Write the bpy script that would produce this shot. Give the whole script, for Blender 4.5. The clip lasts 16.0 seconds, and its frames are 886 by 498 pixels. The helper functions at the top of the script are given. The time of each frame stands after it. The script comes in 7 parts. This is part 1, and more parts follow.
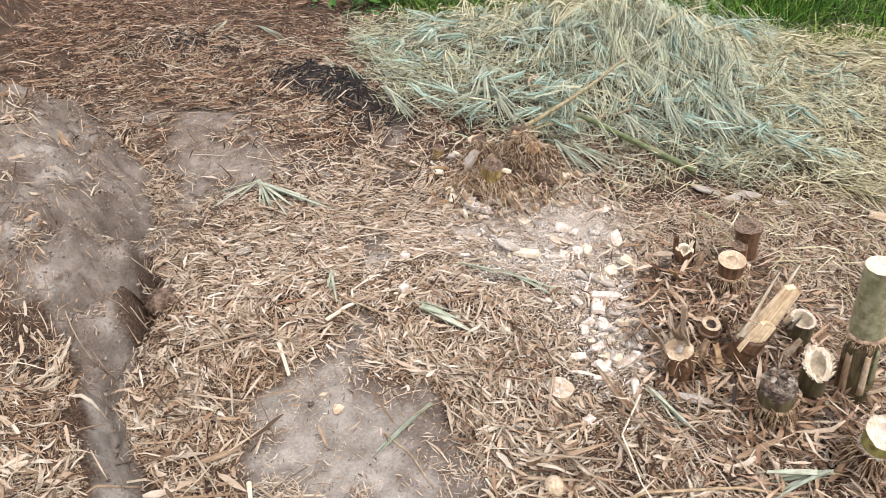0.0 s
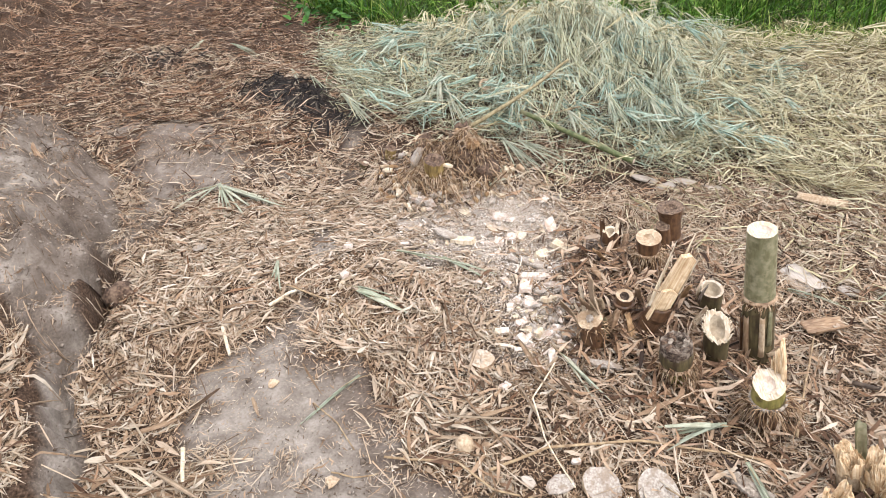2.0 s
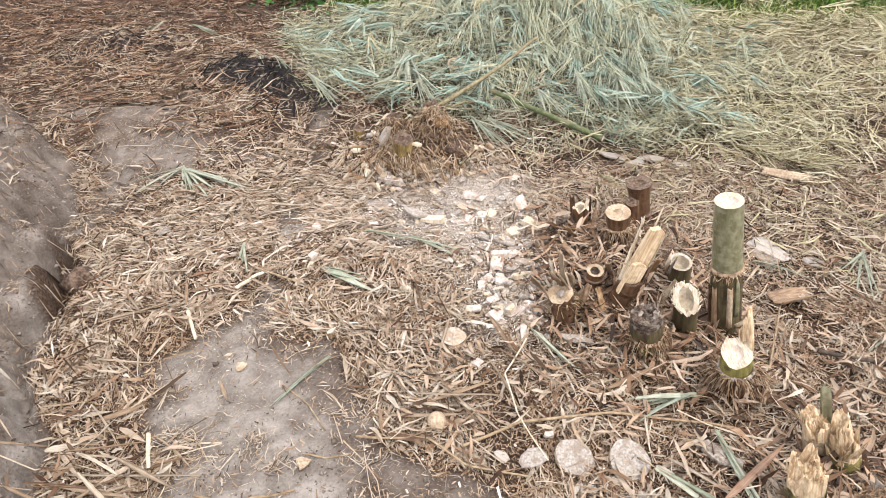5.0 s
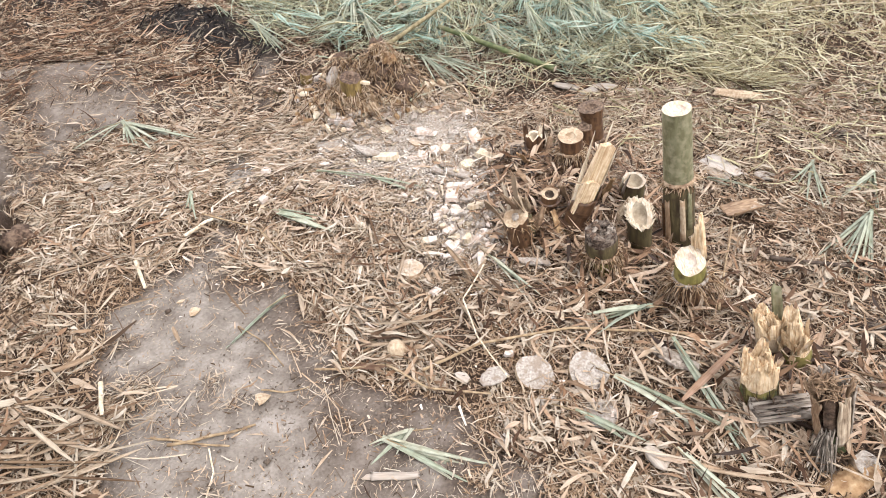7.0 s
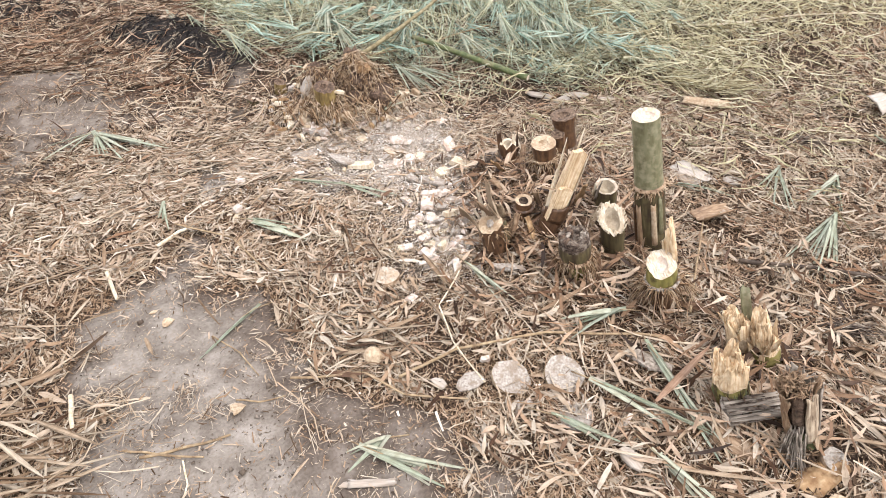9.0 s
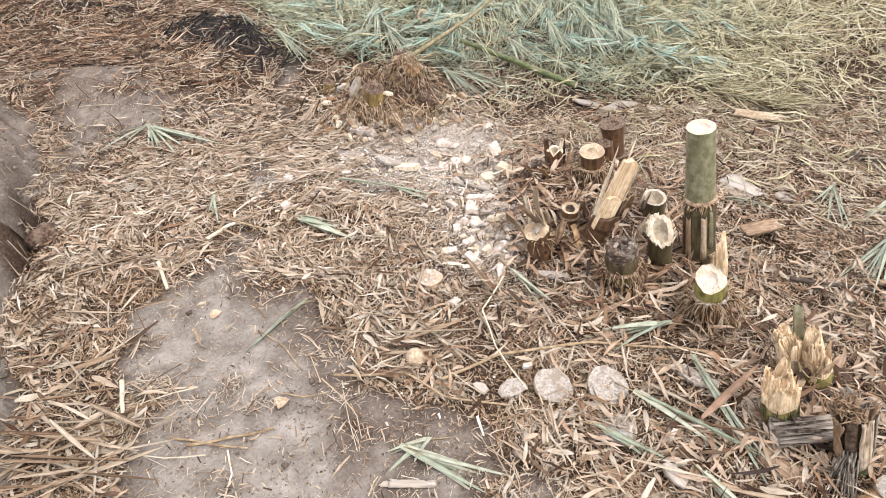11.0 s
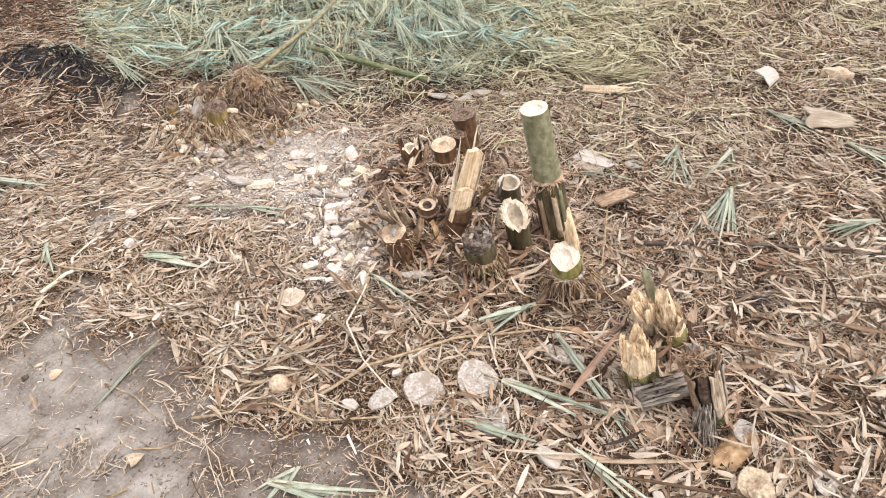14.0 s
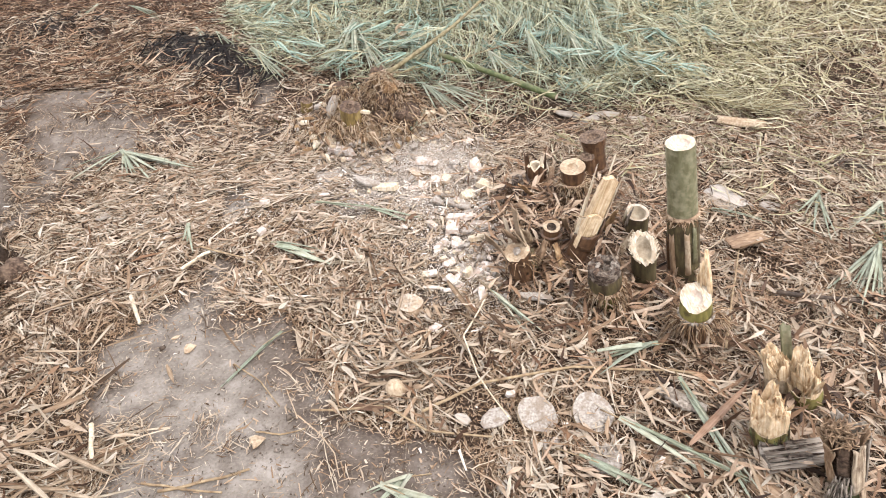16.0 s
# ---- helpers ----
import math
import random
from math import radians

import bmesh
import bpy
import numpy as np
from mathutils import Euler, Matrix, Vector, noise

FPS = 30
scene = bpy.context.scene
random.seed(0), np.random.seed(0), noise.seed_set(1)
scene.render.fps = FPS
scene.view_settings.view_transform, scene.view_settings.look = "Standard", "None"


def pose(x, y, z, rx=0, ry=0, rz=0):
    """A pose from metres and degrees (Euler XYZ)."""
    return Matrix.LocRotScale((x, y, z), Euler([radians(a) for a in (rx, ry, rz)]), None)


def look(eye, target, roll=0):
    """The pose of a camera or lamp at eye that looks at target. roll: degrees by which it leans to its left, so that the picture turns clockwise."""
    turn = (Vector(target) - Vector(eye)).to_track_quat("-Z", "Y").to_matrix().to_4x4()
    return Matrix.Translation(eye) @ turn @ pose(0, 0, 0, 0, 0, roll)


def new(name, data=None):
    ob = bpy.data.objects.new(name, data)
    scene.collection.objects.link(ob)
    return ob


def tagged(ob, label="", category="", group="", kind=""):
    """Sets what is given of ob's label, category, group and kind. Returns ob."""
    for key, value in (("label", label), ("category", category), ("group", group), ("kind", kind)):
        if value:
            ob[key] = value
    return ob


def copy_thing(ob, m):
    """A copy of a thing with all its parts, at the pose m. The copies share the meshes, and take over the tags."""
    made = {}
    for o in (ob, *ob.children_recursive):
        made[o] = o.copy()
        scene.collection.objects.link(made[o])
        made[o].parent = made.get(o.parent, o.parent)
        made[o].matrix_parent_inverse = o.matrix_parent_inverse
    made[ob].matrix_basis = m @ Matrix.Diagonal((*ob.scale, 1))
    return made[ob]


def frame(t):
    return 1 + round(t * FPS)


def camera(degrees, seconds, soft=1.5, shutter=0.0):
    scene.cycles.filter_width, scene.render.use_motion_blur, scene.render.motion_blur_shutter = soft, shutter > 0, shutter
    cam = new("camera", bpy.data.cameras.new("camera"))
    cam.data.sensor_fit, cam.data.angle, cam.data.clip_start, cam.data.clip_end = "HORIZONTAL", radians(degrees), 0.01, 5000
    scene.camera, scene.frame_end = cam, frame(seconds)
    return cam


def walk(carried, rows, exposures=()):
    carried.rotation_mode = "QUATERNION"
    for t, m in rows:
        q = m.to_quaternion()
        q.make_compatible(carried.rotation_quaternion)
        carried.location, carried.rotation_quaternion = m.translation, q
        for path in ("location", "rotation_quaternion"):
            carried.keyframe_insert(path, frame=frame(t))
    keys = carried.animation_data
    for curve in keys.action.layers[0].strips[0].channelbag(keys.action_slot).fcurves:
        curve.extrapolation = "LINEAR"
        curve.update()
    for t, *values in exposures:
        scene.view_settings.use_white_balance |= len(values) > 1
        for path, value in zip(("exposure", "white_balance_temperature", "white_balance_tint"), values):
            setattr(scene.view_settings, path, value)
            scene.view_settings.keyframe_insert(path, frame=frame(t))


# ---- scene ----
# ---------------------------------------------------------------- camera
cam = camera(70.0, 16.0, soft=0.7, shutter=0.12)
PATH = [
    (0, (-0.44, 0.319, 1.442), (-0.469, 1.908, 0.227), 0.8),
    (0.5, (-0.242, 0.203, 1.44), (-0.285, 1.794, 0.229), 0.9),
    (1, (-0.184, 0.151, 1.454), (-0.29, 1.766, 0.279), -1.7),
    (1.5, (-0.167, 0.145, 1.442), (-0.227, 1.781, 0.293), -1.5),
    (2, (-0.173, 0.151, 1.437), (-0.237, 1.772, 0.267), -1.7),
    (2.5, (-0.164, 0.148, 1.429), (-0.198, 1.753, 0.236), -1.8),
    (3, (-0.16, 0.147, 1.423), (-0.188, 1.744, 0.221), -2.0),
    (3.2, (-0.155, 0.147, 1.423), (-0.171, 1.749, 0.227), -1.8),
    (5.3, (-0.163, 0.152, 1.385), (-0.136, 1.745, 0.177), -0.9),
    (5.5, (-0.162, 0.151, 1.374), (-0.126, 1.717, 0.13), -0.9),
    (6, (-0.145, 0.147, 1.355), (-0.089, 1.691, 0.084), -1.1),
    (6.5, (-0.139, 0.116, 1.308), (-0.082, 1.642, 0.017), -2.2),
    (7, (-0.114, 0.108, 1.298), (-0.011, 1.629, 0.004), -2.6),
    (7.5, (-0.108, 0.104, 1.299), (0.013, 1.632, 0.014), -2.8),
    (8, (-0.105, 0.1, 1.303), (0.021, 1.632, 0.024), -2.6),
    (8.5, (-0.106, 0.099, 1.307), (0.043, 1.647, 0.049), -2.0),
    (8.7, (-0.107, 0.094, 1.294), (0.07, 1.631, 0.027), -1.6),
    (10.8, (-0.141, 0.098, 1.297), (-0.048, 1.636, 0.022), -1.5),
    (11, (-0.151, 0.097, 1.299), (-0.071, 1.647, 0.038), -1.4),
    (11.5, (-0.157, 0.1, 1.294), (-0.078, 1.643, 0.024), -1.0),
    (12, (-0.161, 0.113, 1.303), (-0.095, 1.673, 0.053), -1.0),
    (12.5, (-0.155, 0.12, 1.303), (-0.08, 1.687, 0.063), -1.4),
    (13, (-0.135, 0.131, 1.303), (-0.009, 1.697, 0.065), -1.3),
    (13.5, (-0.065, 0.136, 1.296), (0.197, 1.687, 0.061), -1.7),
    (14, (0.013, 0.119, 1.271), (0.362, 1.626, 0.004), -3.5),
    (14.5, (0.064, 0.111, 1.238), (0.474, 1.536, -0.104), -4.1),
    (15, (0.032, 0.143, 1.265), (0.394, 1.608, -0.047), -4.1),
    (15.5, (-0.038, 0.16, 1.294), (0.204, 1.701, 0.042), -3.0),
    (16, (-0.1, 0.164, 1.313), (-0.001, 1.722, 0.063), -2.8),
]
walk(cam, [(t, look(eye, target, roll)) for t, eye, target, roll in PATH])

# ---------------------------------------------------------------- world and light
world = bpy.data.worlds.new("overcast_sky")
scene.world = world
world.use_nodes = True
wn, wl = world.node_tree.nodes, world.node_tree.links
sky = wn.new("ShaderNodeTexSky")
sky.sky_type = "NISHITA"
sky.sun_disc = False
sky.sun_elevation = radians(58)
sky.sun_rotation = radians(120)
sky.dust_density = 3.0
cloud = wn.new("ShaderNodeMix")
cloud.data_type = "RGBA"
cloud.inputs["Factor"].default_value = 0.75
cloud.inputs["B"].default_value = (6.7, 6.62, 6.9, 1)
wl.new(sky.outputs[0], cloud.inputs["A"])
wl.new(cloud.outputs["Result"], wn["Background"].inputs[0])
wn["Background"].inputs[1].default_value = 0.46

sun_data = bpy.data.lights.new("sun", "SUN")
sun_data.energy, sun_data.angle, sun_data.color = 2.5, radians(16), (1.0, 0.965, 0.94)
sun = new("sun", sun_data)
sun.matrix_world = look((2.2, -1.3, 6), (0, 1.2, 0))

# ---------------------------------------------------------------- materials


def shader(name, rough=0.7, spec=0.25):
    m = bpy.data.materials.new(name)
    m.use_nodes = True
    b = m.node_tree.nodes["Principled BSDF"]
    b.inputs["Roughness"].default_value = rough
    b.inputs["Specular IOR Level"].default_value = spec
    return m, m.node_tree.nodes, m.node_tree.links, b


def ramp_node(n, stops):
    r = n.new("ShaderNodeValToRGB")
    e = r.color_ramp.elements
    while len(e) < len(stops):
        e.new(0.5)
    for k, (p, c) in enumerate(stops):
        e[k].position, e[k].color = p, (*c, 1)
    return r


def tone(stops, k=0.63):
    """Base colours brought down to those of dry plant matter."""
    return [(p, tuple(k * v for v in c)) for p, c in stops]


def noise_node(n, l, scale, detail=4, coord=None, stretch=None):
    t = n.new("ShaderNodeTexNoise")
    t.inputs["Scale"].default_value, t.inputs["Detail"].default_value = scale, detail
    if coord is not None:
        if stretch:
            mp = n.new("ShaderNodeMapping")
            mp.inputs["Scale"].default_value = stretch
            l.new(coord, mp.inputs["Vector"])
            coord = mp.outputs[0]
        l.new(coord, t.inputs["Vector"])
    return t


def mix_node(n, l, fac, a, b, mode="MIX"):
    m = n.new("ShaderNodeMix")
    m.data_type, m.blend_type = "RGBA", mode
    for key, v in (("Factor", fac), ("A", a), ("B", b)):
        if isinstance(v, (int, float)):
            m.inputs[key].default_value = v
        elif isinstance(v, tuple):
            m.inputs[key].default_value = (*v, 1)
        else:
            l.new(v, m.inputs[key])
    return m.outputs["Result"]


def bump_node(n, l, b, height, strength=0.4, dist=0.01):
    u = n.new("ShaderNodeBump")
    u.inputs["Strength"].default_value, u.inputs["Distance"].default_value = strength, dist
    l.new(height, u.inputs["Height"])
    l.new(u.outputs[0], b.inputs["Normal"])


def litter_material(name, stops, rough=0.8, spec=0.06, per_object=False):
    """Leaf or straw: one tone a piece, veins along it, blotches."""
    m, n, l, b = shader(name, rough, spec)
    if per_object:
        src = n.new("ShaderNodeObjectInfo").outputs["Random"]
    else:
        src = n.new("ShaderNodeNewGeometry").outputs["Random Per Island"]
    r = ramp_node(n, tone(stops))
    l.new(src, r.inputs[0])
    uv = n.new("ShaderNodeUVMap")
    vein = noise_node(n, l, 1.0, 3, uv.outputs[0], (9, 0.6, 1))
    vr = ramp_node(n, [(0.3, (0.70, 0.68, 0.65)), (0.7, (1.14, 1.14, 1.14))])
    l.new(vein.outputs[0], vr.inputs[0])
    c = mix_node(n, l, 1.0, r.outputs[0], vr.outputs[0], "MULTIPLY")
    geo = n.new("ShaderNodeNewGeometry")
    blot = noise_node(n, l, 38, 4, geo.outputs["Position"])
    br = ramp_node(n, [(0.36, (0.64, 0.57, 0.50)), (0.56, (1, 1, 1))])
    l.new(blot.outputs[0], br.inputs[0])
    c = mix_node(n, l, 0.55, c, br.outputs[0], "MULTIPLY")
    l.new(c, b.inputs["Base Color"])
    bump_node(n, l, b, vein.outputs[0], 0.35, 0.002)
    return m


def wood_material(name, stops, scale=(60, 60, 6), blot=9.0, stain=(0.4, 0.3, 0.2), stain_amount=0.5, rough=0.75, bump=0.6):
    """Fibrous wood or culm skin: streaks along the local z axis, stains."""
    m, n, l, b = shader(name, rough, 0.25)
    tc = n.new("ShaderNodeTexCoord").outputs["Object"]
    rnd = n.new("ShaderNodeObjectInfo").outputs["Random"]
    off = n.new("ShaderNodeVectorMath")
    off.operation = "ADD"
    sc = n.new("ShaderNodeMath")
    sc.operation = "MULTIPLY"
    sc.inputs[1].default_value = 7.0
    l.new(rnd, sc.inputs[0])
    l.new(tc, off.inputs[0])
    l.new(sc.outputs[0], off.inputs[1])
    fib = noise_node(n, l, 1.0, 5, off.outputs[0], scale)
    r = ramp_node(n, tone(stops))
    l.new(fib.outputs[0], r.inputs[0])
    big = noise_node(n, l, blot, 5, off.outputs[0])
    bigr = ramp_node(n, [(0.46, (0, 0, 0)), (0.66, (1, 1, 1))])
    l.new(big.outputs[0], bigr.inputs[0])
    amt = n.new("ShaderNodeMath")
    amt.operation = "MULTIPLY"
    amt.inputs[1].default_value = stain_amount
    l.new(bigr.outputs[0], amt.inputs[0])
    c = mix_node(n, l, amt.outputs[0], r.outputs[0], tuple(0.63 * v for v in stain))
    l.new(c, b.inputs["Base Color"])
    bump_node(n, l, b, fib.outputs[0], bump, 0.004)
    return m


MAT_LEAF = litter_material("dry_bamboo_leaf", [
    (0.0, (0.0443, 0.0303, 0.0216)), (0.10, (0.167, 0.109, 0.0721)), (0.20, (0.414, 0.283, 0.183)), (0.38, (0.522, 0.404, 0.294)),
    (0.64, (0.566, 0.46, 0.35)), (0.85, (0.571, 0.49, 0.386)), (1.0, (0.611, 0.545, 0.448))])
MAT_LEAF_PINK = litter_material("pinkish_bamboo_leaf", [
    (0.0, (0.0443, 0.0283, 0.0206)), (0.10, (0.177, 0.108, 0.0721)), (0.20, (0.433, 0.281, 0.18)), (0.38, (0.547, 0.399, 0.288)),
    (0.64, (0.586, 0.46, 0.348)), (0.85, (0.586, 0.49, 0.386)), (1.0, (0.621, 0.545, 0.448))])
MAT_LEAF_BROWN = litter_material("brown_bamboo_leaf", [
    (0.0, (0.03, 0.018, 0.012)), (0.3, (0.11, 0.062, 0.04)), (0.6, (0.28, 0.165, 0.10)), (0.85, (0.46, 0.32, 0.22)), (1.0, (0.62, 0.50, 0.38))])
MAT_LEAF_ONE = litter_material("large_dry_leaf", [
    (0.0, (0.20, 0.125, 0.08)), (0.35, (0.38, 0.27, 0.18)), (0.7, (0.51, 0.40, 0.29)), (1.0, (0.64, 0.55, 0.43))], per_object=True)
MAT_STRAW = litter_material("straw", [
    (0.0, (0.09, 0.06, 0.04)), (0.16, (0.32, 0.22, 0.145)), (0.45, (0.56, 0.44, 0.315)), (1.0, (0.70, 0.62, 0.49))])
MAT_STRAW_PALE = litter_material("pale_straw", [
    (0.0, (0.11, 0.08, 0.045)), (0.15, (0.32, 0.25, 0.14)), (0.4, (0.53, 0.47, 0.29)), (0.75, (0.63, 0.59, 0.39)), (1.0, (0.74, 0.70, 0.53))])
MAT_STRAW_GREEN = litter_material("fading_leaf", [
    (0.0, (0.16, 0.14, 0.07)), (0.25, (0.43, 0.39, 0.23)), (0.6, (0.61, 0.56, 0.36)), (1.0, (0.73, 0.69, 0.50))])
MAT_GREEN = litter_material("grey_green_leaf", [
    (0.0, (0.09, 0.085, 0.05)), (0.15, (0.25, 0.26, 0.17)), (0.35, (0.43, 0.45, 0.30)), (0.5, (0.55, 0.54, 0.36)), (0.66, (0.41, 0.50, 0.40)), (0.82, (0.48, 0.54, 0.41)), (0.9, (0.63, 0.60, 0.41)), (1.0, (0.69, 0.69, 0.55))])
MAT_GREEN_ONE = litter_material("sprig_leaf", [
    (0.0, (0.33, 0.37, 0.27)), (0.5, (0.46, 0.50, 0.39)), (1.0, (0.60, 0.60, 0.47))], per_object=True)
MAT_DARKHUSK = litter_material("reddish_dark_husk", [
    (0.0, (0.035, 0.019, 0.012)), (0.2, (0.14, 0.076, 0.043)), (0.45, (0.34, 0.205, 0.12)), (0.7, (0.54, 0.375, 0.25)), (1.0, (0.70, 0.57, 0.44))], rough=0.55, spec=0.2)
MAT_TURFDRY = litter_material("yellowing_grass", [
    (0.0, (0.10, 0.13, 0.03)), (0.4, (0.30, 0.36, 0.09)), (0.75, (0.46, 0.48, 0.18)), (1.0, (0.62, 0.56, 0.30))], rough=0.5)
MAT_ROOTLET = litter_material("thin_roots", [(0.0, (0.05, 0.03, 0.019)), (0.2, (0.24, 0.145, 0.085)), (0.5, (0.55, 0.38, 0.235)), (1.0, (0.84, 0.69, 0.52))], rough=0.8)
MAT_FILL = litter_material("leaf_crumb", [(0.0, (0.06, 0.038, 0.025)), (0.3, (0.23, 0.15, 0.092)), (0.6, (0.42, 0.29, 0.19)), (1.0, (0.58, 0.44, 0.315))])
MAT_SCRAP = litter_material("pale_leaf_scrap", [(0.0, (0.32, 0.22, 0.15)), (0.3, (0.54, 0.41, 0.30)), (0.7, (0.67, 0.545, 0.425)), (1.0, (0.78, 0.69, 0.585))])
MAT_TEAL = litter_material("teal_grey_leaf", [(0.0, (0.18, 0.26, 0.20)), (0.4, (0.34, 0.47, 0.39)), (0.8, (0.46, 0.57, 0.47)), (1.0, (0.60, 0.65, 0.53))])
MAT_RED = litter_material("reddish_leaf", [(0.0, (0.38, 0.25, 0.18)), (1.0, (0.42, 0.28, 0.20))], per_object=True)
MAT_GRASS = litter_material("grass_blade", [
    (0.0, (0.015, 0.045, 0.006)), (0.4, (0.055, 0.15, 0.016)), (0.7, (0.16, 0.35, 0.045)), (0.92, (0.36, 0.56, 0.11)), (1.0, (0.56, 0.60, 0.22))], rough=0.5)
MAT_WEED = litter_material("weed_leaf", [(0.0, (0.03, 0.09, 0.02)), (0.6, (0.07, 0.19, 0.04)), (1.0, (0.13, 0.28, 0.06))], rough=0.5)
MAT_CHIP = wood_material("fresh_bamboo_wood", [(0.3, (0.56, 0.43, 0.28)), (0.5, (0.75, 0.64, 0.47)), (0.75, (0.85, 0.78, 0.65))], (160, 160, 14), 24, (0.45, 0.30, 0.17), 0.5)
MAT_RIM = wood_material("white_cut_rim", [(0.3, (0.44, 0.34, 0.23)), (0.5, (0.67, 0.57, 0.44)), (0.75, (0.84, 0.77, 0.66))], (260, 60, 90), 50, (0.66, 0.50, 0.33), 0.65)
MAT_RIM_INNER = wood_material("pinkish_culm_floor", [(0.3, (0.60, 0.46, 0.36)), (0.5, (0.74, 0.62, 0.51)), (0.75, (0.84, 0.75, 0.65))], (150, 150, 50), 70, (0.58, 0.42, 0.30), 0.5)
MAT_CUT = wood_material("cut_bamboo_end", [(0.3, (0.42, 0.31, 0.215)), (0.5, (0.58, 0.485, 0.38)), (0.75, (0.69, 0.625, 0.53))], (150, 150, 50), 34, (0.50, 0.34, 0.20), 0.6)
MAT_CHIPWOOD = wood_material("chopped_white_wood", [(0.3, (0.53, 0.41, 0.33)), (0.5, (0.73, 0.64, 0.55)), (0.75, (0.87, 0.81, 0.74))], (120, 30, 120), 50, (0.50, 0.34, 0.25), 0.7)
MAT_TORN = wood_material("torn_yellow_wood", [(0.3, (0.54, 0.34, 0.18)), (0.48, (0.82, 0.61, 0.38)), (0.7, (0.98, 0.82, 0.59))], (190, 190, 12), 60, (0.50, 0.34, 0.18), 0.6)
MAT_PITH = wood_material("culm_inside", [(0.3, (0.42, 0.34, 0.24)), (0.6, (0.62, 0.52, 0.38)), (0.85, (0.72, 0.65, 0.52))], (90, 90, 90), 26, (0.30, 0.22, 0.14), 0.5)
MAT_ASHWOOD = wood_material("weathered_pale_wood", [(0.3, (0.26, 0.215, 0.175)), (0.5, (0.42, 0.37, 0.315)), (0.72, (0.57, 0.52, 0.46))], (170, 170, 60), 46, (0.27, 0.20, 0.145), 0.8)
MAT_GREYWOOD = wood_material("grey_rotten_wood", [(0.3, (0.10, 0.075, 0.058)), (0.48, (0.32, 0.265, 0.21)), (0.7, (0.54, 0.475, 0.395))], (120, 120, 7), 16, (0.10, 0.07, 0.05), 0.5)
MAT_SHELL = wood_material("streaked_old_shell", [(0.3, (0.16, 0.10, 0.06)), (0.48, (0.50, 0.39, 0.27)), (0.7, (0.76, 0.66, 0.51))], (150, 150, 8), 26, (0.16, 0.10, 0.06), 0.6)
MAT_CULM = wood_material("olive_culm_skin", [(0.3, (0.125, 0.115, 0.058)), (0.5, (0.195, 0.182, 0.098)), (0.75, (0.27, 0.255, 0.155))], (70, 70, 20), 60, (0.40, 0.36, 0.24), 0.55, 0.5, 0.25)
MAT_CULM_LOW = wood_material("mossy_culm_skin", [(0.3, (0.032, 0.023, 0.012)), (0.55, (0.115, 0.090, 0.042)), (0.8, (0.29, 0.235, 0.125))], (70, 70, 12), 34, (0.06, 0.034, 0.02), 0.7, 0.6, 0.5)
MAT_CULM_YELLOW = wood_material("yellow_green_culm_skin", [(0.3, (0.13, 0.115, 0.03)), (0.55, (0.25, 0.215, 0.065)), (0.8, (0.37, 0.31, 0.12))], (80, 80, 12), 40, (0.06, 0.035, 0.02), 0.9, 0.6, 0.4)
MAT_CULM_BROWN = wood_material("brown_culm_skin", [(0.3, (0.035, 0.018, 0.011)), (0.55, (0.11, 0.058, 0.032)), (0.8, (0.26, 0.14, 0.075))], (70, 70, 8), 48, (0.30, 0.17, 0.085), 0.3, 0.35, 0.6)
MAT_BLACK = wood_material("blackened_wood", [(0.3, (0.02, 0.013, 0.010)), (0.5, (0.075, 0.05, 0.036)), (0.75, (0.22, 0.165, 0.12))], (130, 130, 130), 60, (0.36, 0.30, 0.24), 0.7, 0.9, 1.0)
MAT_TOPBROWN = wood_material("brown_cut_end", [(0.3, (0.06, 0.036, 0.024)), (0.5, (0.17, 0.11, 0.072)), (0.75, (0.36, 0.26, 0.18))], (150, 150, 60), 50, (0.05, 0.03, 0.02), 0.6)
MAT_TOPTAN = wood_material("tan_cut_end", [(0.3, (0.38, 0.27, 0.17)), (0.55, (0.56, 0.44, 0.30)), (0.8, (0.69, 0.58, 0.44))], (150, 150, 60), 30, (0.28, 0.16, 0.08), 0.6)
MAT_EARTH = wood_material("root_earth", [(0.3, (0.03, 0.019, 0.013)), (0.5, (0.10, 0.062, 0.042)), (0.75, (0.26, 0.175, 0.12))], (110, 110, 110), 40, (0.30, 0.21, 0.145), 0.45, 0.9, 1.0)
MAT_ROOT = wood_material("root_fibre", [(0.3, (0.20, 0.12, 0.07)), (0.52, (0.44, 0.30, 0.19)), (0.75, (0.64, 0.49, 0.34))], (40, 40, 40), 60, (0.05, 0.03, 0.02), 0.5)
MAT_OCHRE = wood_material("ochre_mossy_skin", [(0.3, (0.13, 0.085, 0.03)), (0.55, (0.34, 0.24, 0.085)), (0.8, (0.47, 0.36, 0.17))], (55, 55, 18), 30, (0.10, 0.055, 0.025), 0.5)
MAT_ORANGE = wood_material("orange_brown_wood", [(0.3, (0.27, 0.15, 0.07)), (0.55, (0.44, 0.28, 0.145)), (0.8, (0.60, 0.45, 0.27))], (80, 80, 30), 26, (0.16, 0.08, 0.035), 0.6)
MAT_HUSK = wood_material("pale_culm_sheath", [(0.3, (0.38, 0.32, 0.26)), (0.55, (0.50, 0.445, 0.385)), (0.8, (0.60, 0.56, 0.505))], (14, 260, 30), 10, (0.46, 0.34, 0.23), 0.55, 0.6, 0.6)
